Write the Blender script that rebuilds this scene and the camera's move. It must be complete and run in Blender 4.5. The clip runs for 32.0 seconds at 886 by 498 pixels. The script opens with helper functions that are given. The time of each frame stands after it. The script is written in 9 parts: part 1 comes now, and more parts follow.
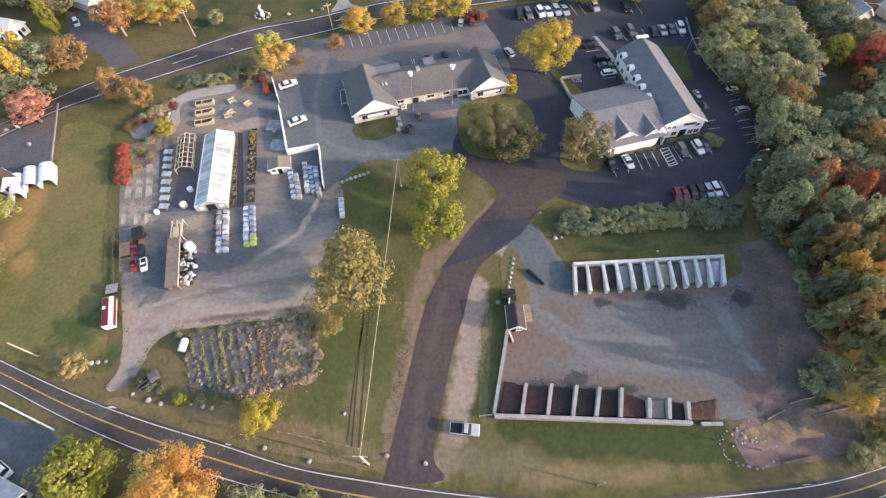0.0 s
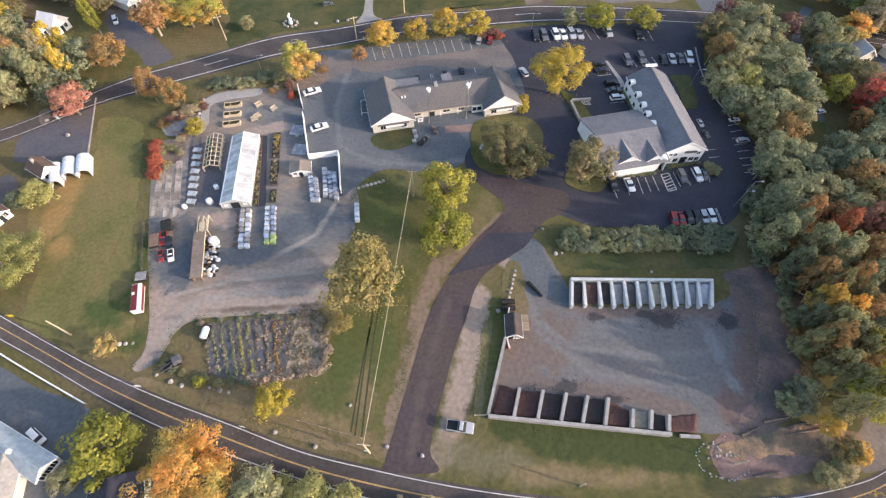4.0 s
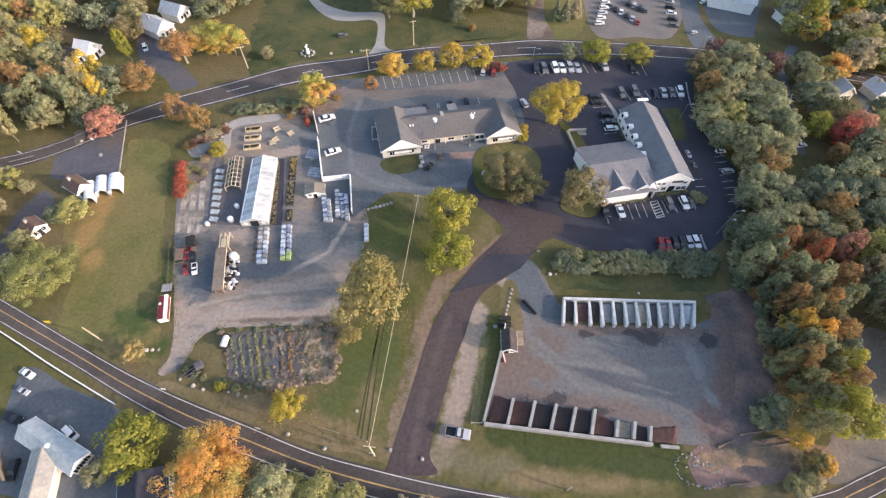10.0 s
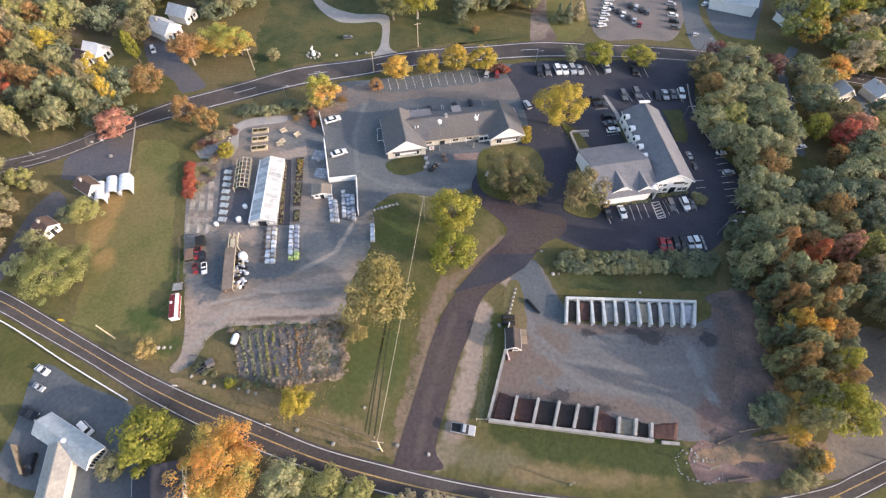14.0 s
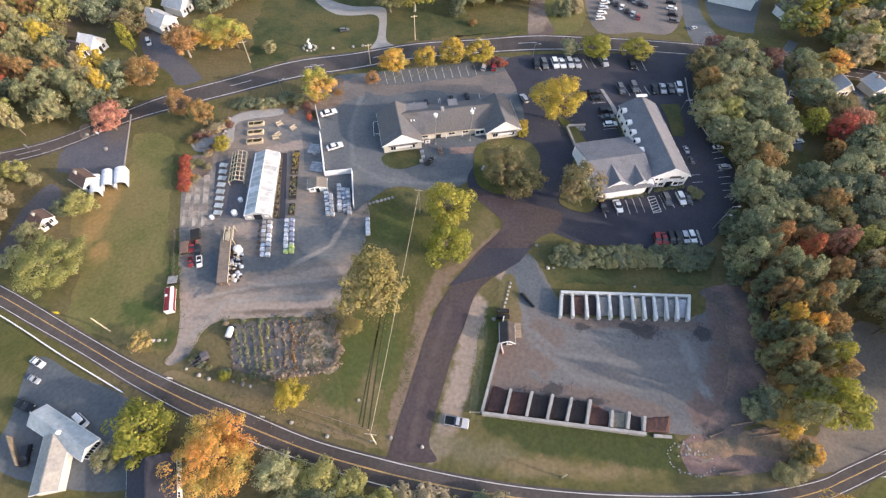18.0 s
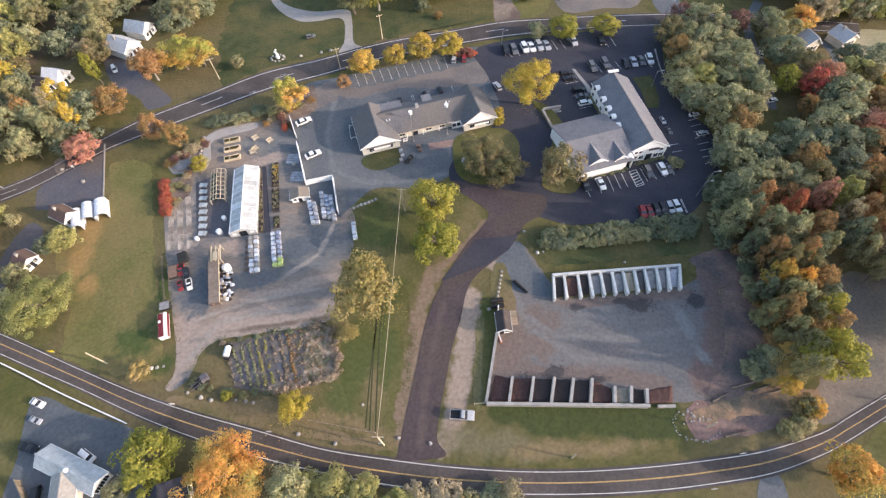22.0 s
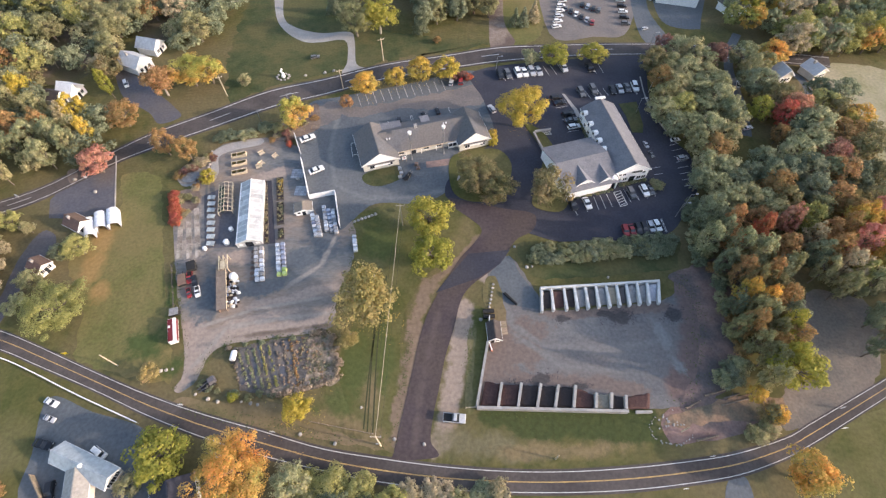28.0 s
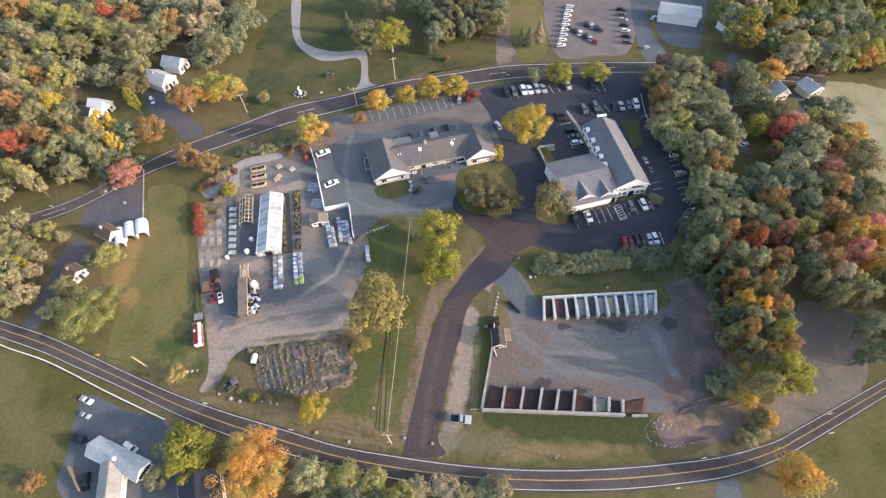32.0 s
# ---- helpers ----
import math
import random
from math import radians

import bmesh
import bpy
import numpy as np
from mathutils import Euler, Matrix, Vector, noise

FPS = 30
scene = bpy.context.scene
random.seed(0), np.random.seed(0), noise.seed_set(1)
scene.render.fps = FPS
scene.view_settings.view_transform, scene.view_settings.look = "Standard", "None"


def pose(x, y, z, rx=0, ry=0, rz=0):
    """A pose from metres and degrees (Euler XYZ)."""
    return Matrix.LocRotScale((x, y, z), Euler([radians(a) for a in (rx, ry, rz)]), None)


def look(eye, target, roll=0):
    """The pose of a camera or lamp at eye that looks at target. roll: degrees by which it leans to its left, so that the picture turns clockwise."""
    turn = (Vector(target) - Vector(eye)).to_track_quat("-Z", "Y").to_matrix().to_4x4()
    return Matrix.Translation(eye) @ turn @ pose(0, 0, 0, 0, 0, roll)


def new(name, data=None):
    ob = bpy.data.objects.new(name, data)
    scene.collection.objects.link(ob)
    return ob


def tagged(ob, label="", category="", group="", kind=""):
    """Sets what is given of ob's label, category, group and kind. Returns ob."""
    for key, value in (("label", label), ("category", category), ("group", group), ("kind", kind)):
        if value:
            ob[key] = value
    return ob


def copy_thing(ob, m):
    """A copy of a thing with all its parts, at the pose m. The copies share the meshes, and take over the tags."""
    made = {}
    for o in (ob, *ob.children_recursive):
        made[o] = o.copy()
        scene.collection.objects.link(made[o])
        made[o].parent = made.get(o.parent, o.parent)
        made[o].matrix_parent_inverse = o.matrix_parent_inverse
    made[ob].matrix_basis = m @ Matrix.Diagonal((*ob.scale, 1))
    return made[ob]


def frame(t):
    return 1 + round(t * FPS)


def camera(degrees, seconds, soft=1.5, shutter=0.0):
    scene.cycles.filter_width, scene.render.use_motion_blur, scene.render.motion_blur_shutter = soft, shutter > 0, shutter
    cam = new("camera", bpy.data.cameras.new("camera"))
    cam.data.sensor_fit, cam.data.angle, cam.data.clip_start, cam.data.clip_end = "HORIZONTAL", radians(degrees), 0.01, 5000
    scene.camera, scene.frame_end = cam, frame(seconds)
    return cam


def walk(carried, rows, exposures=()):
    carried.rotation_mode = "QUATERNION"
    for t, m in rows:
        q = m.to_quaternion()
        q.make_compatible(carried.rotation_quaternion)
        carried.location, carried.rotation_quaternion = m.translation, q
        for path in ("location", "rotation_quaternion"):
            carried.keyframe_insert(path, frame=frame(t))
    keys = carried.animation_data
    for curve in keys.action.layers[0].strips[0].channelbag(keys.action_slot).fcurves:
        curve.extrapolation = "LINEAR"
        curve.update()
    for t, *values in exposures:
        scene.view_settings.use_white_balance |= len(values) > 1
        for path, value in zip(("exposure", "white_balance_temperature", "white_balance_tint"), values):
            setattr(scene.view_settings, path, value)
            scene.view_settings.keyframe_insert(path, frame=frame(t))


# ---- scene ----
# ======== camera and walk ========
cam = camera(87.4, 32.0, soft=1.3)
# seconds, eye x y z, heading to the left, pitch, roll (degrees)
PATH = [
    (0.0, 0.48, 5.01, 82.58, -2.223, -58.251, -1.183),
    (0.5, 0.79, 4.44, 83.22, -2.151, -58.278, -1.388),
    (1.0, 0.78, 4.09, 83.91, -2.608, -58.038, -1.223),
    (1.5, 0.61, 3.86, 84.66, -2.388, -57.886, -1.237),
    (2.0, 0.40, 3.70, 85.46, -0.165, -58.063, 0.066),
    (2.5, 0.20, 3.54, 86.28, 0.801, -57.985, 0.843),
    (3.0, 0.05, 3.38, 87.14, -0.028, -57.966, 1.342),
    (3.5, -0.03, 3.19, 88.00, -1.024, -58.094, 1.247),
    (5.5, 0.19, 2.13, 91.33, -0.321, -57.895, 0.500),
    (6.0, 0.30, 1.81, 92.09, 0.432, -57.363, -0.123),
    (6.5, 0.40, 1.49, 92.81, 0.603, -57.348, -0.440),
    (7.0, 0.46, 1.17, 93.49, 0.033, -57.049, 0.044),
    (7.5, 0.50, 0.86, 94.12, 0.255, -57.296, -0.189),
    (8.0, 0.49, 0.57, 94.71, -0.121, -57.352, 0.599),
    (8.5, 0.44, 0.29, 95.25, -0.206, -56.890, 0.529),
    (9.0, 0.34, 0.04, 95.75, 0.284, -56.957, 0.632),
    (9.5, 0.21, -0.19, 96.20, 0.294, -56.874, 0.841),
    (10.0, 0.06, -0.40, 96.61, -0.192, -56.388, 1.646),
    (10.5, -0.12, -0.58, 96.97, -0.600, -56.428, 1.639),
    (11.0, -0.30, -0.74, 97.30, -0.474, -56.173, 1.642),
    (11.5, -0.48, -0.87, 97.59, -0.035, -56.462, 1.498),
    (12.0, -0.65, -0.99, 97.84, -0.089, -56.432, 2.058),
    (12.5, -0.79, -1.09, 98.06, -1.172, -56.466, 2.664),
    (13.0, -0.90, -1.17, 98.24, -0.521, -56.480, 2.090),
    (13.5, -0.98, -1.24, 98.38, -0.426, -56.565, 1.688),
    (15.5, -0.81, -1.39, 98.65, 1.673, -56.420, 1.501),
    (16.0, -0.65, -1.41, 98.64, 0.792, -55.943, 2.043),
    (16.5, -0.46, -1.41, 98.62, 1.154, -52.870, 2.023),
    (17.0, -0.23, -1.41, 98.57, 2.063, -53.313, 1.377),
    (17.5, 0.01, -1.40, 98.52, 1.475, -57.388, 1.024),
    (18.0, 0.27, -1.39, 98.45, -0.030, -57.239, 1.730),
    (18.5, 0.54, -1.37, 98.38, -2.034, -57.731, 0.239),
    (19.0, 0.80, -1.36, 98.32, -4.329, -57.211, -2.224),
    (19.5, 1.05, -1.34, 98.27, -2.715, -57.404, -2.660),
    (20.0, 1.27, -1.33, 98.24, -0.478, -57.784, -3.850),
    (20.5, 1.47, -1.32, 98.24, -1.873, -57.564, -2.693),
    (21.0, 1.64, -1.33, 98.28, -2.470, -57.372, -2.135),
    (21.5, 1.77, -1.35, 98.36, -2.297, -57.352, -2.458),
    (22.0, 1.86, -1.40, 98.50, -1.149, -57.827, -3.564),
    (22.5, 1.91, -1.47, 98.69, -1.175, -57.412, -3.456),
    (23.0, 1.92, -1.57, 98.96, -1.669, -57.326, -3.448),
    (23.5, 1.90, -1.71, 99.29, -1.026, -57.249, -4.052),
    (24.0, 1.85, -1.88, 99.70, -1.249, -57.279, -3.519),
    (24.5, 1.77, -2.10, 100.18, -2.059, -57.359, -3.038),
    (25.0, 1.68, -2.36, 100.73, -1.955, -57.381, -2.839),
    (25.5, 1.57, -2.67, 101.35, -1.485, -56.836, -3.244),
    (27.5, 1.14, -4.27, 104.32, -2.617, -56.536, -1.718),
    (28.0, 1.06, -4.73, 105.13, -2.926, -56.545, -1.099),
    (28.5, 0.98, -5.19, 105.95, -1.758, -56.055, -2.502),
    (29.0, 0.91, -5.65, 106.75, -1.201, -56.192, -3.004),
    (29.5, 0.85, -6.09, 107.54, -1.823, -55.752, -2.397),
    (30.0, 0.80, -6.50, 108.32, -2.586, -55.968, -1.784),
    (30.5, 0.76, -6.87, 109.09, -2.394, -55.754, -1.604),
    (31.0, 0.73, -7.19, 109.89, -1.518, -55.281, -2.243),
    (31.5, 0.73, -7.47, 110.76, -1.872, -55.587, -2.052),
    (32.0, 0.78, -7.72, 111.76, -1.353, -55.731, -2.028),
]


def row(t, x, y, z, yaw, pitch, roll):
    a, b = radians(yaw), radians(pitch)
    way = Vector((-math.sin(a) * math.cos(b), math.cos(a) * math.cos(b), math.sin(b)))
    eye = Vector((x, y, z))
    return t, look(eye, eye + way * 50, roll)


walk(cam, [row(*r) for r in PATH])

# ======== world and sun ========
SUN_EL, SUN_AZ = 17.5, 106.0  # azimuth clockwise from +y
world = bpy.data.worlds.new("world")
scene.world = world
world.use_nodes = True
wn = world.node_tree
sky = wn.nodes.new("ShaderNodeTexSky")
sky.sky_type = "NISHITA"
sky.sun_disc = False
sky.sun_elevation, sky.sun_rotation = radians(SUN_EL), radians(SUN_AZ)
sky.dust_density, sky.air_density = 2.0, 1.1
wn.links.new(sky.outputs[0], wn.nodes["Background"].inputs[0])
wn.nodes["Background"].inputs[1].default_value = 0.15
sun_data = bpy.data.lights.new("sun", "SUN")
sun_data.energy, sun_data.angle, sun_data.color = 2.0, radians(0.8), (1.0, 0.85, 0.72)
sun = new("sun", sun_data)
saz, sel = radians(SUN_AZ), radians(SUN_EL)
sun_way = Vector((math.sin(saz) * math.cos(sel), math.cos(saz) * math.cos(sel), math.sin(sel)))
sun.matrix_world = look(sun_way * 300, (0, 0, 0))
scene.view_settings.exposure = 1.41
scene.view_settings.use_white_balance = True
scene.view_settings.white_balance_temperature = 6450
scene.view_settings.white_balance_tint = 16

# ======== materials ========
MATS = {}


def mat(name, c1, c2=None, scale=1.0, rough=0.85, fine=8.0, metal=0.0, bump=0.0, c3=None, big=0.08, spread=0.0, island=0.0, spec=0.3, streak=None, contrast=(0.35, 0.65)):
    """Two-scale noise between c1 and c2, large patches towards c3, optional spread of tone per object or per island."""
    if name in MATS:
        return MATS[name]
    m = bpy.data.materials.new(name)
    m.use_nodes = True
    n, l = m.node_tree.nodes, m.node_tree.links
    b = n["Principled BSDF"]
    b.inputs["Roughness"].default_value, b.inputs["Metallic"].default_value = rough, metal
    b.inputs["Specular IOR Level"].default_value = spec
    co = n.new("ShaderNodeTexCoord")
    src = co.outputs["Object"]
    if streak:
        mp = n.new("ShaderNodeMapping")
        mp.inputs["Scale"].default_value = streak
        l.new(src, mp.inputs[0])
        src = mp.outputs[0]
    c2 = c2 or tuple(v * 0.8 for v in c1)

    def noise_tex(sc, detail, lo, hi):
        t = n.new("ShaderNodeTexNoise")
        t.inputs["Scale"].default_value, t.inputs["Detail"].default_value = sc, detail
        t.inputs["Roughness"].default_value = 0.58
        l.new(src, t.inputs["Vector"])
        r = n.new("ShaderNodeMapRange")
        r.inputs["From Min"].default_value, r.inputs["From Max"].default_value = lo, hi
        l.new(t.outputs[0], r.inputs[0])
        return r.outputs[0]

    def mix(f, a, bcol, kind="MIX"):
        x = n.new("ShaderNodeMix")
        x.data_type, x.blend_type = "RGBA", kind
        if isinstance(f, float):
            x.inputs[0].default_value = f
        else:
            l.new(f, x.inputs[0])
        for k, v in ((6, a), (7, bcol)):
            if isinstance(v, tuple):
                x.inputs[k].default_value = (*v, 1)
            else:
                l.new(v, x.inputs[k])
        return x.outputs[2]

    f1 = noise_tex(scale, 6, *contrast)
    col = mix(f1, c1, c2)
    if c3:
        col = mix(noise_tex(big, 5, 0.42, 0.58), col, c3)
    fg = noise_tex(fine * 0.55, 8, 0.25, 0.75)
    grain = mix(fg, (0.76, 0.76, 0.76), (1.22, 1.22, 1.22))
    col = mix(1.0, col, grain, "MULTIPLY")
    for amount, kind in ((spread, "ShaderNodeObjectInfo"), (island, "ShaderNodeNewGeometry")):
        if amount:
            rnd = n.new(kind).outputs["Random" if kind == "ShaderNodeObjectInfo" else "Random Per Island"]
            hs = n.new("ShaderNodeHueSaturation")
            mr = n.new("ShaderNodeMapRange")
            mr.inputs["To Min"].default_value, mr.inputs["To Max"].default_value = 1 - amount, 1 + amount
            l.new(rnd, mr.inputs[0])
            l.new(mr.outputs[0], hs.inputs["Value"])
            mh = n.new("ShaderNodeMapRange")
            mh.inputs["To Min"].default_value, mh.inputs["To Max"].default_value = 0.5 + 0.06 * amount, 0.5 - 0.06 * amount
            l.new(rnd, mh.inputs[0])
            l.new(mh.outputs[0], hs.inputs["Hue"])
            l.new(col, hs.inputs["Color"])
            col = hs.outputs[0]
    l.new(col, b.inputs["Base Color"])
    if bump:
        bp = n.new("ShaderNodeBump")
        bp.inputs["Strength"].default_value, bp.inputs["Distance"].default_value = bump, 0.3
        l.new(f1, bp.inputs["Height"])
        l.new(bp.outputs[0], b.inputs["Normal"])
    MATS[name] = m
    return m


def leaf_mat(name, colour, other, third=None):
    """Leaves with light coming through; tone varies from clump to clump and tree to tree."""
    m = mat(name, colour, other, scale=0.25, rough=0.7, fine=1.2, spread=0.18, island=0.28, spec=0.15, c3=third, big=0.16)
    n, l = m.node_tree.nodes, m.node_tree.links
    b = n["Principled BSDF"]
    if "leafy" not in m:
        t = n.new("ShaderNodeBsdfTranslucent")
        l.new(b.inputs["Base Color"].links[0].from_socket, t.inputs["Color"])
        x = n.new("ShaderNodeMixShader")
        x.inputs[0].default_value = 0.38
        l.new(b.outputs[0], x.inputs[1])
        l.new(t.outputs[0], x.inputs[2])
        l.new(x.outputs[0], n["Material Output"].inputs[0])
        m["leafy"] = 1
    return m


GRASS = mat("grass", (0.082, 0.086, 0.031), (0.128, 0.111, 0.044), scale=0.3, fine=2.2, c3=(0.145, 0.118, 0.06), big=0.025, bump=0.4, rough=0.95, spec=0.1)
LAWN = mat("lawn_grass", (0.112, 0.118, 0.04), (0.16, 0.145, 0.057), scale=0.16, fine=2.2, c3=(0.19, 0.152, 0.066), big=0.045, bump=0.3, rough=0.95, spec=0.1)
DARKGRASS = mat("shaded_grass", (0.070, 0.080, 0.026), (0.108, 0.102, 0.035), scale=0.14, fine=2.2, c3=(0.14, 0.125, 0.055), big=0.045, bump=0.3, rough=0.95, spec=0.1)
DAMP = mat("damp_dark_gravel", (0.075, 0.07, 0.07), (0.105, 0.098, 0.095), scale=0.5, rough=0.9)
LOTTAN = mat("sun_bleached_asphalt", (0.175, 0.152, 0.138), (0.14, 0.128, 0.122), scale=0.15, fine=2.4, c3=(0.20, 0.17, 0.15), big=0.06, rough=0.9)
GREYROOF = mat("pale_grey_roof_felt", (0.40, 0.37, 0.32), (0.32, 0.30, 0.27), scale=0.3, fine=3.0, rough=0.9)
LUSH = mat("lush_grass", (0.046, 0.062, 0.027), (0.078, 0.086, 0.038), scale=0.22, fine=2.2, c3=(0.105, 0.098, 0.043), big=0.07, bump=0.3, rough=0.95, spec=0.1)
RUT = mat("dark_trodden_grass", (0.045, 0.052, 0.022), (0.065, 0.065, 0.03), scale=0.6, rough=0.95)
TANPAVE = mat("tan_worn_paving", (0.33, 0.275, 0.225), (0.25, 0.215, 0.18), scale=0.3, fine=3.0, c3=(0.17, 0.16, 0.15), big=0.15, rough=0.9)
BRICKPAVE = mat("pinkish_brick_paving", (0.30, 0.20, 0.165), (0.22, 0.155, 0.13), scale=0.8, fine=5.0, rough=0.9)
DRYGRASS = mat("dry_grass", (0.17, 0.135, 0.07), (0.105, 0.105, 0.042), scale=0.2, fine=2.2, c3=(0.21, 0.155, 0.09), big=0.05, bump=0.3, rough=0.95, spec=0.1)
DIRT = mat("bare_soil", (0.215, 0.165, 0.13), (0.285, 0.23, 0.19), scale=0.5, fine=3.0, c3=(0.136, 0.102, 0.085), big=0.08, bump=0.3, rough=0.95, spec=0.1)
DRYFIELD = mat("pale_dry_field", (0.30, 0.275, 0.16), (0.24, 0.225, 0.125), scale=0.12, fine=2.0, c3=(0.34, 0.30, 0.20), big=0.04, bump=0.3, rough=0.95, spec=0.1)
LITTERSOIL = mat("brown_leaf_litter", (0.115, 0.088, 0.064), (0.15, 0.118, 0.088), scale=0.3, fine=3.0, c3=(0.10, 0.09, 0.05), big=0.07, bump=0.3, rough=0.95, spec=0.1)
BRUSHSOIL = mat("brown_brush_chips", (0.32, 0.205, 0.13), (0.22, 0.15, 0.10), scale=0.5, fine=4.0, c3=(0.13, 0.115, 0.085), big=0.12, bump=0.5, rough=0.95, spec=0.1)
FIELDSOIL = mat("grey_brown_field_soil", (0.18, 0.145, 0.118), (0.235, 0.193, 0.155), scale=0.25, fine=3.0, c3=(0.14, 0.128, 0.11), big=0.06, bump=0.3, rough=0.95, spec=0.1)
STRAWSOIL = mat("pale_straw_mulch", (0.46, 0.35, 0.26), (0.30, 0.235, 0.175), scale=0.9, fine=5.0, c3=(0.15, 0.135, 0.09), big=0.3, bump=0.4, rough=0.95, spec=0.1)
PLOTSOIL = mat("grey_brown_plot_soil", (0.125, 0.105, 0.092), (0.165, 0.135, 0.115), scale=0.9, fine=4.0, c3=(0.105, 0.10, 0.095), big=0.35, bump=0.4, rough=0.95, spec=0.1)
REDSOIL = mat("red_mulch_soil", (0.205, 0.130, 0.110), (0.255, 0.170, 0.145), scale=0.3, fine=3.0, c3=(0.115, 0.098, 0.092), big=0.09, bump=0.3, rough=0.95, spec=0.1)
GRAVEL = mat("grey_gravel", (0.115, 0.126, 0.136), (0.19, 0.184, 0.172), scale=0.13, fine=2.6, c3=(0.255, 0.205, 0.165), big=0.07, bump=0.2, rough=0.95, spec=0.1, streak=(0.5, 1.0, 1.0), contrast=(0.38, 0.62))
YARD = mat("yard_gravel", (0.130, 0.130, 0.132), (0.168, 0.165, 0.162), scale=0.14, fine=2.4, c3=(0.165, 0.15, 0.142), big=0.06, bump=0.2, rough=0.95, spec=0.1)
LOT = mat("worn_asphalt", (0.088, 0.101, 0.114), (0.119, 0.131, 0.139), scale=0.10, fine=2.4, c3=(0.129, 0.137, 0.143), big=0.03, rough=0.9, spec=0.2)
ASPHALT = mat("fresh_asphalt", (0.033, 0.035, 0.048), (0.046, 0.047, 0.062), scale=0.15, fine=3.0, c3=(0.053, 0.052, 0.063), big=0.05, rough=0.85, spec=0.25)
DRIVE = mat("driveway_asphalt", (0.064, 0.049, 0.052), (0.085, 0.066, 0.067), scale=0.12, fine=2.4, c3=(0.085, 0.065, 0.058), big=0.05, rough=0.9, spec=0.2)
ROAD = mat("road_asphalt", (0.080, 0.068, 0.063), (0.110, 0.094, 0.086), scale=0.15, fine=2.4, c3=(0.068, 0.058, 0.055), big=0.06, rough=0.9, spec=0.2)
WHITELINE = mat("white_road_paint", (0.66, 0.645, 0.61), (0.46, 0.45, 0.43), scale=0.6, fine=4.0)
YELLOWLINE = mat("orange_yellow_road_paint", (0.58, 0.385, 0.14), (0.44, 0.30, 0.13), scale=0.5, fine=4.0)
CONCRETE = mat("weathered_concrete", (0.378, 0.360, 0.333), (0.279, 0.266, 0.252), scale=0.5, fine=5.0, bump=0.1, c3=(0.324, 0.297, 0.270), big=0.2, spread=0.1)
WHITEPAINT = mat("white_paint", (0.84, 0.825, 0.80), (0.77, 0.755, 0.735), scale=0.6, fine=5.0, rough=0.6)
CREAM = mat("cream_siding", (0.62, 0.58, 0.50), (0.52, 0.49, 0.43), scale=0.6, fine=5.0, rough=0.7)
WHITEBLOCK = mat("white_concrete_blocks", (0.62, 0.62, 0.60), (0.50, 0.50, 0.49), scale=0.5, fine=5.0, bump=0.1, c3=(0.55, 0.53, 0.50), big=0.2, spread=0.1)
SHINGLE = mat("grey_asphalt_shingles", (0.135, 0.134, 0.140), (0.104, 0.105, 0.111), scale=0.35, fine=4.0, rough=0.92, c3=(0.142, 0.130, 0.123), big=0.12, bump=0.15, spread=0.08)
DARKBOARD = mat("dark_weathered_board", (0.07, 0.062, 0.055), (0.10, 0.088, 0.078), scale=0.9, fine=6.0)
DARKFELT = mat("dark_roof_felt", (0.06, 0.05, 0.048), (0.085, 0.068, 0.062), scale=0.5, fine=4.0, rough=0.9)
SHINGLE2 = mat("pale_grey_shingles", (0.192, 0.190, 0.201), (0.155, 0.155, 0.166), scale=0.35, fine=4.0, rough=0.92, bump=0.15, spread=0.08)
BROWNROOF = mat("brown_shingles", (0.16, 0.10, 0.075), (0.12, 0.08, 0.065), scale=0.5, fine=5.0, rough=0.9, spread=0.15)
METALROOF = mat("pale_blue_metal_roof", (0.43, 0.46, 0.475), (0.35, 0.38, 0.40), scale=0.2, fine=2.0, rough=0.45, metal=0.3)
GLASS = mat("dark_window_glass", (0.02, 0.024, 0.03), (0.03, 0.034, 0.04), scale=0.6, rough=0.08, spec=0.6)
POLY = mat("white_greenhouse_film", (0.52, 0.52, 0.51), (0.37, 0.38, 0.375), scale=0.45, fine=2.0, rough=0.3, spread=0.28, spec=0.5)
WOOD = mat("weathered_wood", (0.36, 0.28, 0.19), (0.26, 0.20, 0.14), scale=0.9, fine=6.0, spread=0.2, streak=(1, 6, 6))
PALEWOOD = mat("pale_timber", (0.56, 0.47, 0.34), (0.45, 0.37, 0.26), scale=0.9, fine=6.0, spread=0.15)
BARK = mat("grey_brown_bark", (0.20, 0.16, 0.125), (0.12, 0.095, 0.075), scale=2.0, fine=8.0, bump=0.3)
PALEBARK = mat("pale_bark", (0.45, 0.40, 0.33), (0.33, 0.29, 0.24), scale=2.0, fine=8.0, bump=0.3)
RUBBER = mat("black_rubber", (0.02, 0.02, 0.02), (0.03, 0.03, 0.03))
CHROME = mat("bare_metal", (0.5, 0.5, 0.5), (0.4, 0.4, 0.4), rough=0.4, metal=0.8)
LAMPGLASS = mat("pale_lamp_glass", (0.7, 0.7, 0.68), rough=0.2)
REDGLASS = mat("red_lamp_glass", (0.35, 0.02, 0.02), rough=0.2)
BLACKMULCH = mat("black_mulch", (0.035, 0.028, 0.027), (0.055, 0.043, 0.04), scale=1.0, fine=5.0, bump=0.4, c3=(0.045, 0.035, 0.033))
REDMULCH = mat("red_brown_mulch", (0.075, 0.04, 0.034), (0.105, 0.055, 0.046), scale=1.0, fine=5.0, bump=0.4)
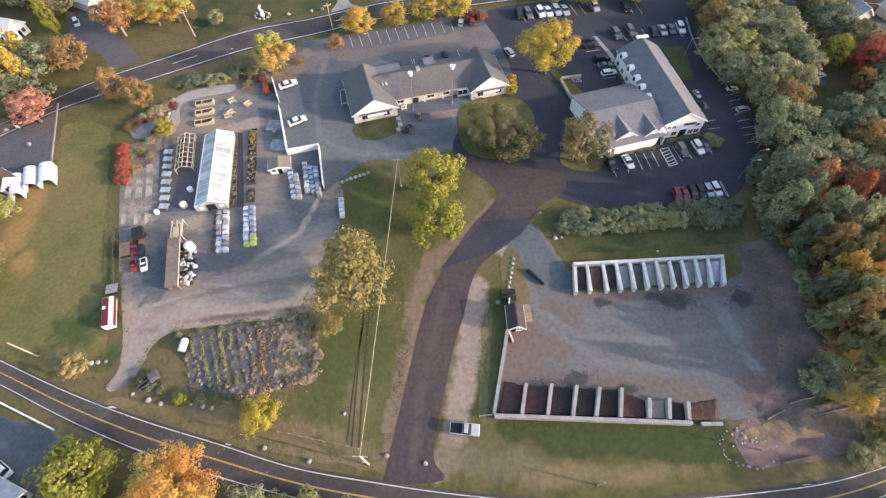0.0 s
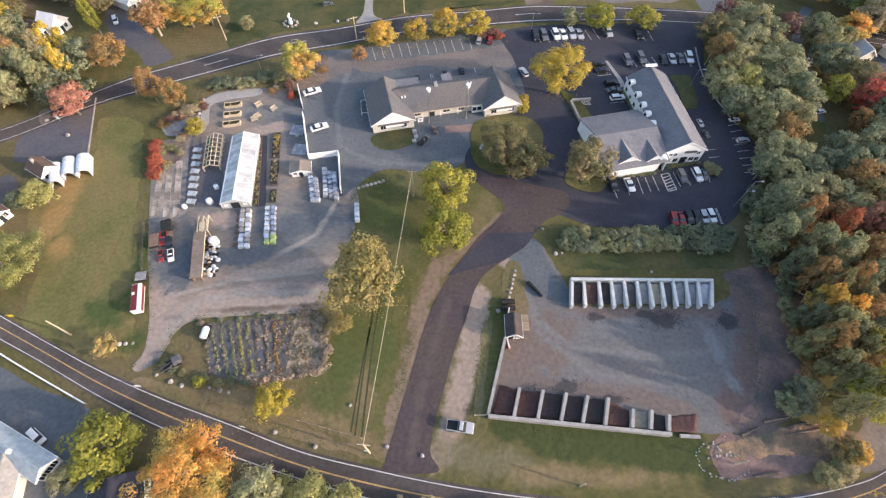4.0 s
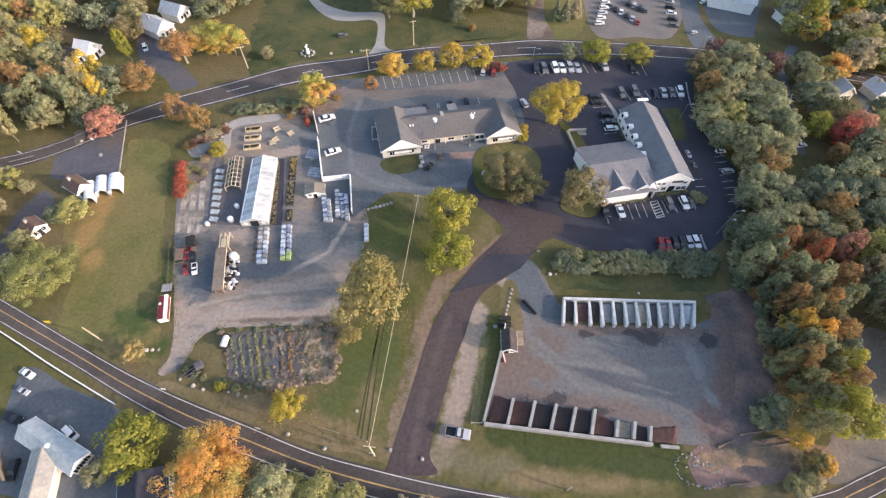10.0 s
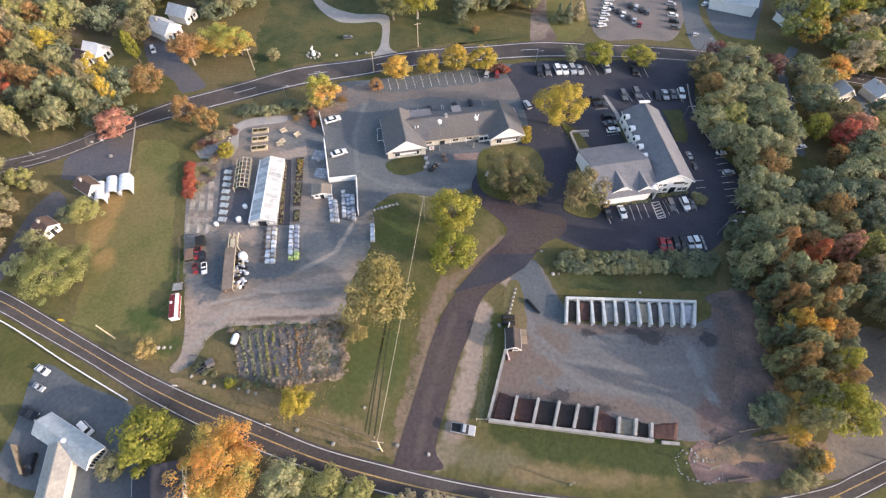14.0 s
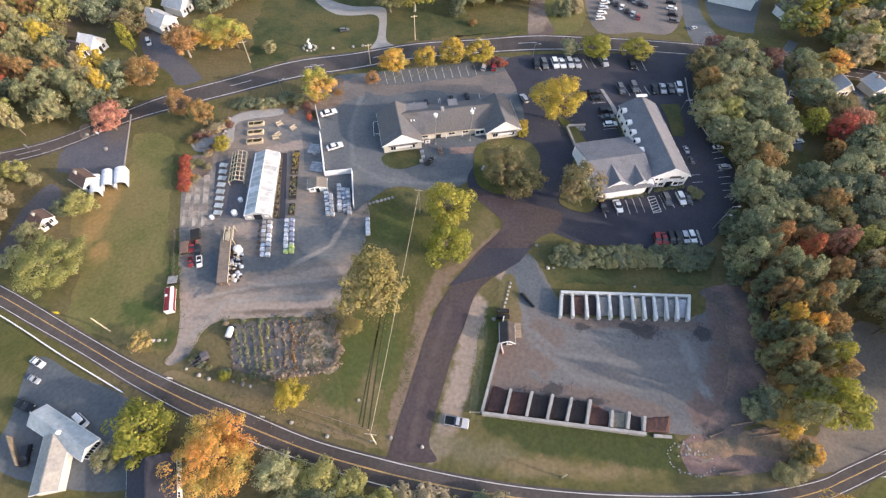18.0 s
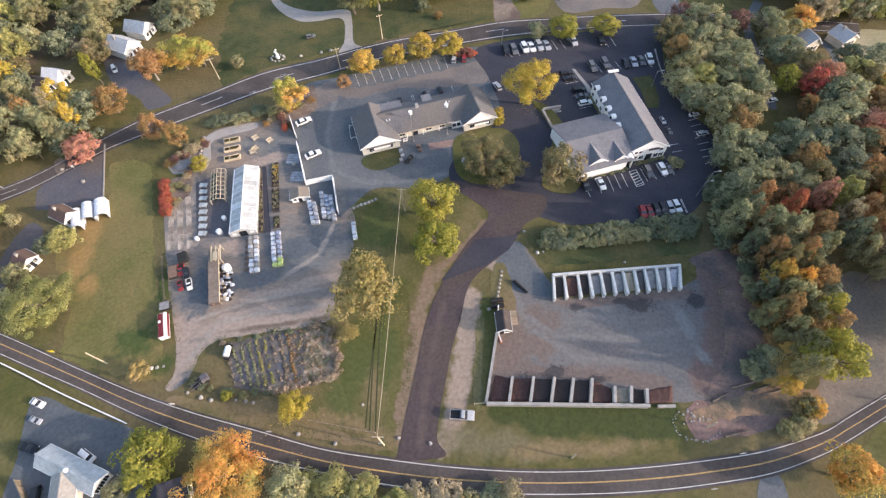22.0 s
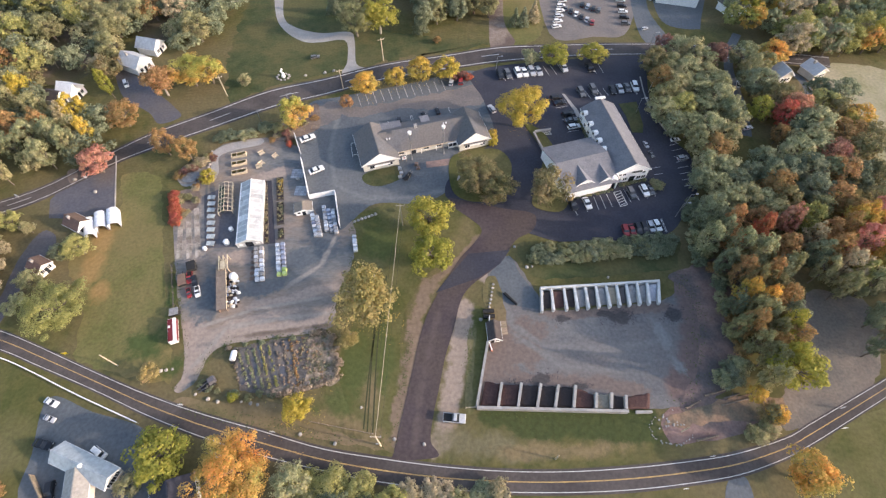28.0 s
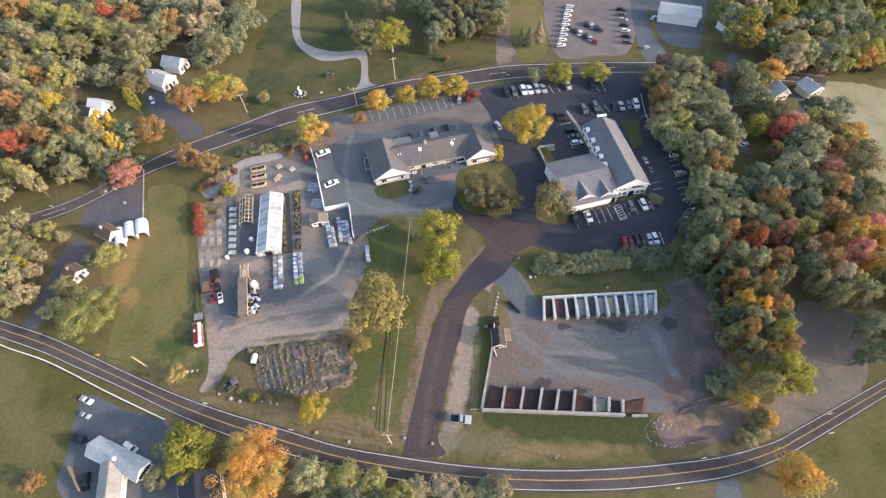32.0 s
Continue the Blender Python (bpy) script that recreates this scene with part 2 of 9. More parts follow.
TANSTONE = mat("tan_crushed_stone", (0.36, 0.31, 0.23), (0.28, 0.24, 0.18), scale=1.0, fine=6.0, bump=0.4)
GREYSTONE = mat("grey_crushed_stone", (0.27, 0.265, 0.26), (0.20, 0.20, 0.20), scale=1.0, fine=6.0, bump=0.4)
ROCK = mat("pale_boulder_stone", (0.40, 0.37, 0.33), (0.27, 0.25, 0.23), scale=0.8, fine=5.0, bump=0.3, spread=0.25)
REDPAINT = mat("red_paint", (0.42, 0.035, 0.03), (0.33, 0.03, 0.025), scale=0.8, rough=0.4)
WRAP = mat("pale_plastic_wrap", (0.58, 0.60, 0.64), (0.42, 0.44, 0.48), scale=1.2, fine=5.0, rough=0.4, spread=0.25)
GREENTIN = mat("dark_green_plastic", (0.03, 0.06, 0.045), (0.04, 0.075, 0.055))
BROWNSID = mat("brown_siding", (0.20, 0.13, 0.095), (0.16, 0.105, 0.08), scale=0.8)
PERENNIAL = leaf_mat("perennial_leaves", (0.13, 0.12, 0.045), (0.22, 0.17, 0.08))

# woodland greens are lightened and greyed: aerial haze put into leaf colour
PALETTE = {
    "green": ((0.269, 0.290, 0.155), (0.333, 0.338, 0.186), (0.365, 0.328, 0.179)),
    "olive": ((0.283, 0.278, 0.138), (0.347, 0.335, 0.169), (0.335, 0.294, 0.156)),
    "deep": ((0.192, 0.224, 0.136), (0.245, 0.262, 0.161)),
    "yellowgreen": ((0.30, 0.30, 0.06), (0.38, 0.345, 0.07)),
    "yellow": ((0.50, 0.415, 0.075), (0.46, 0.35, 0.07)),
    "gold": ((0.66, 0.46, 0.10), (0.64, 0.38, 0.09), (0.52, 0.40, 0.11)),
    "orange": ((0.60, 0.31, 0.075), (0.58, 0.39, 0.10), (0.36, 0.34, 0.10)),
    "coral": ((0.544, 0.243, 0.175), (0.494, 0.279, 0.184)),
    "rust": ((0.425, 0.251, 0.111), (0.342, 0.234, 0.101)),
    "red": ((0.50, 0.12, 0.08), (0.42, 0.16, 0.09)),
    "tan": ((0.450, 0.382, 0.240), (0.372, 0.322, 0.199)),
    "spruce": ((0.186, 0.211, 0.134), (0.237, 0.254, 0.161)),
    "dusk": ((0.185, 0.180, 0.085), (0.228, 0.205, 0.100), (0.270, 0.205, 0.100)),
    "turning": ((0.43, 0.43, 0.11), (0.40, 0.38, 0.10), (0.64, 0.37, 0.11)),
    "pale": ((0.376, 0.392, 0.218), (0.306, 0.329, 0.187)),
    "straw": ((0.41, 0.332, 0.246), (0.341, 0.272, 0.203)),
    "lime": ((0.415, 0.398, 0.142), (0.325, 0.318, 0.122)),
    "wheat": ((0.40, 0.325, 0.125), (0.33, 0.275, 0.105), (0.44, 0.35, 0.16)),
    "plum": ((0.283, 0.137, 0.111), (0.23, 0.144, 0.109)),
}
GREENTUFT = mat("green_grass_tufts", (0.07, 0.09, 0.03), (0.10, 0.115, 0.04), scale=0.3, fine=3.0, rough=0.95, spec=0.1, island=0.15)
DARKGRIT = mat("dark_spilt_mulch", (0.07, 0.065, 0.066), (0.095, 0.088, 0.088), scale=0.4, fine=3.0, rough=0.95, spec=0.1, island=0.12)
SIDELOT = mat("grey_blue_asphalt", (0.088, 0.088, 0.105), (0.11, 0.108, 0.12), scale=0.15, fine=2.4, c3=(0.12, 0.108, 0.105), big=0.06, rough=0.9)

LEAVES = {k: leaf_mat(k + "_leaves", *v) for k, v in PALETTE.items()}



def stain(materials, spots, colour, seed, wobble=2.2, edge=(0.12, 0.55), scale=0.3):
    """Worn or bare places with ragged soft edges. A spot: centre, half length, half width, turn in degrees."""
    for m in materials:
        n, l = m.node_tree.nodes, m.node_tree.links
        base = n["Principled BSDF"].inputs["Base Color"]
        before = base.links[0].from_socket
        co = n.new("ShaderNodeTexCoord")
        best = None
        for (x, y), sx, sy, turn in spots:
            mp = n.new("ShaderNodeMapping")
            mp.vector_type = "TEXTURE"
            mp.inputs["Location"].default_value = (x, y, 0)
            mp.inputs["Rotation"].default_value = (0, 0, radians(turn))
            mp.inputs["Scale"].default_value = (sx, sy, 1)
            l.new(co.outputs["Object"], mp.inputs[0])
            g = n.new("ShaderNodeTexGradient")
            g.gradient_type = "SPHERICAL"
            l.new(mp.outputs[0], g.inputs[0])
            if best is None:
                best = g.outputs["Fac"]
            else:
                k = n.new("ShaderNodeMath")
                k.operation = "MAXIMUM"
                l.new(best, k.inputs[0])
                l.new(g.outputs["Fac"], k.inputs[1])
                best = k.outputs[0]
        t = n.new("ShaderNodeTexNoise")
        t.noise_dimensions = "4D"
        t.inputs["W"].default_value = seed
        t.inputs["Scale"].default_value, t.inputs["Detail"].default_value, t.inputs["Roughness"].default_value = scale, 9, 0.66
        l.new(co.outputs["Object"], t.inputs["Vector"])
        w = n.new("ShaderNodeMath")
        w.operation = "MULTIPLY_ADD"
        w.inputs[1].default_value, w.inputs[2].default_value = wobble, -0.5 * wobble
        l.new(t.outputs[0], w.inputs[0])
        cut = n.new("ShaderNodeMath")
        cut.operation = "GREATER_THAN"
        cut.inputs[1].default_value = 0.001
        l.new(best, cut.inputs[0])
        a = n.new("ShaderNodeMath")
        a.operation = "MULTIPLY_ADD"
        l.new(w.outputs[0], a.inputs[0])
        l.new(cut.outputs[0], a.inputs[1])
        l.new(best, a.inputs[2])
        r = n.new("ShaderNodeMapRange")
        r.interpolation_type = "SMOOTHSTEP"
        r.inputs["From Min"].default_value, r.inputs["From Max"].default_value = edge
        r.inputs["To Max"].default_value = 0.92
        l.new(a.outputs[0], r.inputs[0])
        fine = n.new("ShaderNodeTexNoise")
        fine.inputs["Scale"].default_value, fine.inputs["Detail"].default_value = 1.1, 8
        l.new(co.outputs["Object"], fine.inputs["Vector"])
        tone = n.new("ShaderNodeMapRange")
        tone.inputs["From Min"].default_value, tone.inputs["From Max"].default_value = 0.3, 0.7
        tone.inputs["To Min"].default_value, tone.inputs["To Max"].default_value = 0.82, 1.15
        l.new(fine.outputs[0], tone.inputs[0])
        hs = n.new("ShaderNodeHueSaturation")
        hs.inputs["Color"].default_value = (*colour, 1)
        l.new(tone.outputs[0], hs.inputs["Value"])
        x = n.new("ShaderNodeMix")
        x.data_type = "RGBA"
        l.new(r.outputs[0], x.inputs[0])
        l.new(before, x.inputs[6])
        l.new(hs.outputs[0], x.inputs[7])
        l.new(x.outputs[2], base)


def along(pts, half_width, step=4.0, stretch=1.3):
    """Spots along a line of points."""
    out = []
    for a, b in zip(pts, pts[1:]):
        a, b = Vector(a), Vector(b)
        m = max(1, round((b - a).length / step))
        turn = math.degrees(math.atan2(b.y - a.y, b.x - a.x))
        out += [(tuple(a.lerp(b, (k + 0.5) / m)), (b - a).length / m * stretch, half_width, turn) for k in range(m)]
    return out


# tan drifts and bluish hollows on the sales yard
stain([GRAVEL], [((-54.9, 38.1), 9, 7, 10), ((-58.5, 43.5), 5, 10, 0), ((-45.8, 43.7), 14, 3.6, 5), ((-34.4, 44.3), 14, 3.2, 5), ((-38.6, 51.9), 15, 1.8, 8), ((-29.6, 54.1), 12, 2.0, 10), ((-41.7, 47.7), 14, 1.5, 8),
                 ((-50.3, 66.0), 9, 3, 0), ((-44.8, 96.0), 9, 3, 10), ((-57.6, 34.1), 4, 8, -30), ((-24.5, 47.5), 9, 3.5, 30), ((-63.2, 66.4), 7, 2, 0)], (0.33, 0.265, 0.22), 1.0)
stain([GRAVEL], [((-38.0, 43.4), 16, 1.1, 4), ((-27.0, 44.2), 9, 1.0, 2)], (0.15, 0.115, 0.09), 25.0, 1.6, (0.1, 0.8))
stain([GRAVEL], [((-57.1, 53.3), 6, 9, 0), ((-43.7, 56.2), 10, 4, 8), ((-32.7, 64.1), 12, 5, 8), ((-27.9, 70.5), 6, 6, 0)], (0.108, 0.122, 0.134), 2.0)
# bare soil beside the driveway
stain([GRASS, LUSH, DARKGRASS], along([(9.0, 47.8), (7.8, 39.9), (5.7, 32.0), (3.6, 24.7), (2.2, 18.0), (-0.1, 14.0)], 3.6) + [((16.4, 54.9), 4, 3, 0), ((17.6, 51.0), 3, 6, 0)], (0.32, 0.25, 0.20), 3.0, 1.5)
stain([GRASS, LUSH], [((4.3, 15.7), 9, 4.5, 0), ((9.9, 14.2), 14, 4.0, -5), ((17.0, 12.2), 10, 3.0, -3)], (0.155, 0.135, 0.078), 19.0, 2.0, (0.05, 0.8))
stain([DARKGRASS], along([(10.6, 40.0), (8.9, 30.8), (7.7, 22.8)], 0.8) + along([(9.6, 40.3), (7.9, 30.8), (6.9, 22.7)], 0.7), (0.17, 0.15, 0.075), 20.0, 1.8)
stain([GRASS, DARKGRASS], along([(-8.7, 15.0), (-7.2, 21.6), (-5.1, 31.1), (-3.9, 40.3), (-2.3, 48.2), (0.8, 54.4)], 3.2) + along([(0.8, 54.4), (6.8, 59.1), (14.1, 67.4)], 1.7), (0.215, 0.155, 0.11), 4.0, 2.2)
# trodden edges of the bulk yard; edge brown lowered in place of woodland shade
stain([YARD], along([(15.9, 44.3), (14.9, 37.4), (12.6, 28.5), (10.9, 23.2)], 5.5) + along([(29.5, 43.3), (43.9, 43.1), (58.9, 43.2)], 2.2) + along([(13.2, 28.5), (26.3, 27.0), (38.0, 25.6), (46.9, 22.9)], 2.4), (0.165, 0.13, 0.113), 5.0)
stain([YARD], along([(65.6, 49.2), (64.6, 38.6), (60.6, 29.6), (54.0, 22.0)], 4.5), (0.165, 0.115, 0.10), 6.0, 1.2, (0.02, 0.6))
stain([YARD], [((32.6, 42.0), 2.4, 1.4, 0), ((46.7, 41.3), 4.4, 2.6, 5), ((43.1, 42.5), 3, 1.2, 0), ((60.2, 41.0), 2.6, 2.4, 20), ((24.6, 27.4), 3.4, 1.8, 10), ((33.2, 25.2), 2.5, 1.2, 0)], (0.075, 0.07, 0.07), 7.0, 1.6, (0.2, 0.45), 0.5)
# sunburnt lawns
stain([LAWN, GRASS], [((-89.3, 75.2), 4, 9, 10), ((-89.2, 65.6), 5, 9, 0), ((-85.0, 58.1), 4, 5, 0)], (0.30, 0.195, 0.08), 8.0, 1.4, (0.05, 0.7))
stain([LAWN, GRASS], [((-80.5, 75.4), 10, 11, 0), ((-65.6, 49.1), 4, 9, 0), ((-65.9, 37.8), 10, 4, -20), ((-91.5, 88.8), 6, 6, 0)], (0.175, 0.145, 0.062), 9.0, 2.0, (0.15, 0.9))
# darker green strip below the lower bins, then a patch near the road
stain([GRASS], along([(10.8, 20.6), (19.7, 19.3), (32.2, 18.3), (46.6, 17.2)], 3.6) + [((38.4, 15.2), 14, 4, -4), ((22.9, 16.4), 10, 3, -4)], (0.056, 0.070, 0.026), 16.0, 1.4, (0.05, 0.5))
stain([GRASS], [((-20.4, 24.1), 9, 9, 0), ((-25.2, 21.8), 8, 4, -15)], (0.088, 0.102, 0.036), 17.0, 1.8, (0.1, 0.8))
# tan west side of the yard, darkened where tree shade should reach
stain([YARD], [((17.8, 34.2), 6, 9, 0), ((22.0, 39.6), 9, 5, 0), ((22.1, 33.7), 6, 5, 0)], (0.170, 0.132, 0.112), 18.0, 2.2)
stain([DRYGRASS, GRASS, DARKGRASS], along([(-44.6, 25.9), (-34.7, 23.2), (-20.5, 21.3), (-10.9, 16.7)], 3.0, 6.0) + [((-14.3, 26.6), 4, 9, 0), ((31.1, 11.7), 18, 2.6, 0), ((19.2, 12.4), 12, 3.0, 0)], (0.20, 0.15, 0.08), 10.0, 2.2, (0.15, 0.8))
# darker green patches on the lawn west of the trailers
stain([LAWN, GRASS], [((-65.7, 57.0), 3, 12, 0), ((-68.5, 43.2), 9, 7, 0), ((-61.1, 36.6), 5, 5, 0)], (0.062, 0.088, 0.03), 11.0, 2.2, (0.15, 0.8))
# greener and browner drifts on the lawns at large
stain([DARKGRASS], [((-17.6, 33.9), 6, 14, 0), ((-12.9, 67.4), 10, 8, 0), ((-11.6, 36.7), 4, 16, 0)], (0.085, 0.10, 0.034), 12.0, 2.6, (0.1, 0.8))
stain([DARKGRASS], [((11.8, 71.0), 4, 7, 0), ((9.0, 66.4), 5, 4, 40)], (0.165, 0.135, 0.067), 15.0, 1.8, (0.1, 0.8))
stain([LOT], [((-15.9, 84.6), 14, 4, 10), ((-24.5, 90.7), 6, 8, 0), ((-5.0, 87.1), 10, 4, 0), ((-26.4, 106.8), 4, 10, 0)], (0.147, 0.151, 0.151), 13.0, 2.4, (0.1, 0.9))
stain([LOT], along([(-27.0, 122.0), (-28.5, 104.0), (-26.0, 90.0), (-17.0, 84.0), (-3.0, 83.5), (6.0, 85.5)], 1.5, 5.0), (0.172, 0.176, 0.176), 21.0, 1.6, (0.1, 0.9))
# wheel lanes in the yard, their tone also lowered for tree shade
stain([YARD], along([(19.0, 49.0), (20.0, 41.0), (27.0, 35.0), (40.0, 33.5), (54.0, 34.5)], 1.6, 5.0) + along([(21.0, 38.0), (30.0, 30.0), (44.0, 28.0)], 1.3, 5.0), (0.180, 0.172, 0.165), 22.0, 1.8, (0.1, 0.8))
stain([YARD], [((55.5, 36.0), 2.2, 6.5, 8), ((56.8, 28.5), 2.0, 4.0, 20)], (0.20, 0.20, 0.195), 23.0, 1.8, (0.1, 0.7), 0.6)
stain([GRAVEL], along([(-56.0, 36.0), (-50.0, 45.5), (-38.0, 47.0), (-26.0, 47.5)], 1.2, 5.0) + along([(-57.0, 46.0), (-44.0, 50.0), (-28.0, 52.0)], 0.9, 5.0) + along([(-35.0, 57.0), (-28.0, 62.0), (-24.5, 72.0)], 1.1, 5.0), (0.30, 0.265, 0.23), 24.0, 1.8, (0.1, 0.8))
stain([DRIVE], along([(2.0, 45.4), (-1.4, 33.1), (-3.9, 22.3), (-4.6, 15.7)], 1.6) + [((13.5, 70.1), 6, 5, 0)], (0.105, 0.082, 0.075), 14.0, 2.4, (0.1, 0.9))

# ======== small builders ========
def part(name, bm, material, parent=None, label="", smooth=False):
    me = bpy.data.meshes.new(name)
    bm.normal_update()
    bm.to_mesh(me)
    bm.free()
    me.materials.append(material)
    if smooth:
        me.polygons.foreach_set("use_smooth", [True] * len(me.polygons))
    ob = new(name, me)
    if parent:
        ob.parent = parent
    if label:
        ob["label"] = label
    return ob


def shared(name, me, parent, m=None):
    ob = new(name, me)
    ob.parent = parent
    if m is not None:
        ob.matrix_basis = m
    return ob


def thing(name, at, turn=0.0, label="", category="", group="", kind="", scale=1.0, z=0.0):
    ob = new(name)
    ob.empty_display_size = 0.2
    ob.matrix_basis = pose(at[0], at[1], z, 0, 0, turn) @ Matrix.Scale(scale, 4)
    return tagged(ob, label, category, group, kind)


def box(bm, x0, y0, z0, x1, y1, z1, taper=0.0):
    t = taper
    v = [bm.verts.new(p) for p in ((x0, y0, z0), (x1, y0, z0), (x1, y1, z0), (x0, y1, z0),
                                   (x0 + t, y0 + t, z1), (x1 - t, y0 + t, z1), (x1 - t, y1 - t, z1), (x0 + t, y1 - t, z1))]
    for f in ((3, 2, 1, 0), (4, 5, 6, 7), (0, 1, 5, 4), (1, 2, 6, 5), (2, 3, 7, 6), (3, 0, 4, 7)):
        bm.faces.new([v[i] for i in f])
    return v


def boxes(*rows):
    bm = bmesh.new()
    for r in rows:
        box(bm, *r)
    return bm


def beam(bm, a, b, w, h=None):
    """A straight bar of w by h from a to b."""
    a, b = Vector(a), Vector(b)
    h = h or w
    d = (b - a).normalized()
    s = d.cross(Vector((0, 0, 1)))
    s = s.normalized() if s.length > 1e-4 else Vector((1, 0, 0))
    u = s.cross(d)
    ring = [(-w / 2, -h / 2), (w / 2, -h / 2), (w / 2, h / 2), (-w / 2, h / 2)]
    p = [bm.verts.new(a + s * i + u * j) for i, j in ring]
    q = [bm.verts.new(b + s * i + u * j) for i, j in ring]
    for k in range(4):
        bm.faces.new((p[k], p[(k + 1) % 4], q[(k + 1) % 4], q[k]))
    bm.faces.new(p[::-1])
    bm.faces.new(q)


def tube(bm, a, b, r0, r1=None, n=8):
    a, b = Vector(a), Vector(b)
    r1 = r0 if r1 is None else r1
    d = (b - a).normalized()
    s = d.cross(Vector((0, 0, 1)))
    s = s.normalized() if s.length > 1e-4 else Vector((1, 0, 0))
    u = s.cross(d)
    p, q = [], []
    for k in range(n):
        c = s * math.cos(2 * math.pi * k / n) + u * math.sin(2 * math.pi * k / n)
        p.append(bm.verts.new(a + c * r0))
        q.append(bm.verts.new(b + c * r1))
    for k in range(n):
        bm.faces.new((p[k], p[(k + 1) % n], q[(k + 1) % n], q[k]))
    bm.faces.new(p[::-1])
    bm.faces.new(q)


def prism(bm, outline, y0, y1):
    """An outline in x and z, drawn out from y0 to y1."""
    a = [bm.verts.new((x, y0, z)) for x, z in outline]
    b = [bm.verts.new((x, y1, z)) for x, z in outline]
    n = len(a)
    for k in range(n):
        bm.faces.new((a[k], a[(k + 1) % n], b[(k + 1) % n], b[k]))
    bm.faces.new(a[::-1])
    bm.faces.new(b)


def curve_points(pts, closed=False, steps=6):
    """A smooth line through the points."""
    out, n = [], len(pts)
    for i in range(n if closed else n - 1):
        p = [Vector(pts[j % n] if closed else pts[min(max(j, 0), n - 1)]) for j in (i - 1, i, i + 1, i + 2)]
        for k in range(steps):
            t = k / steps
            out.append(0.5 * (2 * p[1] + (p[2] - p[0]) * t + (2 * p[0] - 5 * p[1] + 4 * p[2] - p[3]) * t * t + (3 * p[1] - p[0] - 3 * p[2] + p[3]) * t ** 3))
    if not closed:
        out.append(Vector(pts[-1]))
    return out


SLABS = [0]


def slab(name, pts, z, material, label, category, smooth=True, thick=0.25, ragged=0.0, parent=None):
    """A flat piece of ground with an outline, its top at z."""
    SLABS[0] += 1
    z += 0.0002 * SLABS[0]
    line = curve_points(pts, True, 5) if smooth else [Vector(p) for p in pts]
    if ragged:
        fine = []
        for i, p in enumerate(line):
            q = line[(i + 1) % len(line)]
            m = max(1, int((q - p).length / 1.2))
            for k in range(m):
                c = p.lerp(q, k / m)
                fine.append(c + ragged * Vector(noise.noise_vector((c.x * 0.5, c.y * 0.5, 3.1))[:2]))
        line = fine
    bm = bmesh.new()
    top = [bm.verts.new((p.x, p.y, z)) for p in line]
    low = [bm.verts.new((p.x, p.y, z - thick)) for p in line]
    n = len(top)
    f = bm.faces.new(top)
    for k in range(n):
        bm.faces.new((top[k], low[k], low[(k + 1) % n], top[(k + 1) % n]))
    bmesh.ops.triangulate(bm, faces=[f])
    bmesh.ops.recalc_face_normals(bm, faces=bm.faces[:])
    ob = part(name, bm, material, parent)
    return tagged(ob, label, category, kind="" if parent else "structure")


def strip_mesh(line, left, right, z, thick=0.2):
    """A band along a line, from left to right metres off it."""
    bm = bmesh.new()
    rows = []
    for i, p in enumerate(line):
        d = (line[min(i + 1, len(line) - 1)] - line[max(i - 1, 0)]).normalized()
        s = Vector((-d.y, d.x))
        a, b = p + s * left, p + s * right
        rows.append([bm.verts.new(c) for c in ((a.x, a.y, z), (b.x, b.y, z), (b.x, b.y, z - thick), (a.x, a.y, z - thick))])
    for r, q in zip(rows, rows[1:]):
        for k in range(4):
            bm.faces.new((r[k], r[(k + 1) % 4], q[(k + 1) % 4], q[k]))
    bm.faces.new(rows[0])
    bm.faces.new(rows[-1])
    bmesh.ops.recalc_face_normals(bm, faces=bm.faces[:])
    return bm


def edge_strip(left_line, right_line, z, thick=0.2):
    """A band between two lines of the same count."""
    bm = bmesh.new()
    rows = [[bm.verts.new(c) for c in ((a.x, a.y, z), (b.x, b.y, z), (b.x, b.y, z - thick), (a.x, a.y, z - thick))] for a, b in zip(left_line, right_line)]
    for r, q in zip(rows, rows[1:]):
        for k in range(4):
            bm.faces.new((r[k], r[(k + 1) % 4], q[(k + 1) % 4], q[k]))
    bm.faces.new(rows[0])
    bm.faces.new(rows[-1])
    bmesh.ops.recalc_face_normals(bm, faces=bm.faces[:])
    return bm


def frame_of(a, b, c=None):
    """Turn in degrees of the line from a to b, its length, and how far c lies off it to the left."""
    a, b = Vector(a), Vector(b)
    d = b - a
    u = d.normalized()
    depth = Vector((-u.y, u.x)).dot(Vector(c) - a) if c is not None else 0.0
    return math.degrees(math.atan2(d.y, d.x)), d.length, depth


def frame_fit(a, b, c, side=0.6):
    """Turn, width and depth of a right-angled plan near the front edge a-b and the side edge a-c."""
    a, b, c = Vector(a), Vector(b), Vector(c)
    d0 = (b - a).normalized()
    s = c - a
    d1 = Vector((s.y, -s.x)).normalized()
    u = (d0 * (1 - side) + d1 * side).normalized()
    v = Vector((-u.y, u.x))
    return math.degrees(math.atan2(u.y, u.x)), (b - a).dot(u), s.dot(v)


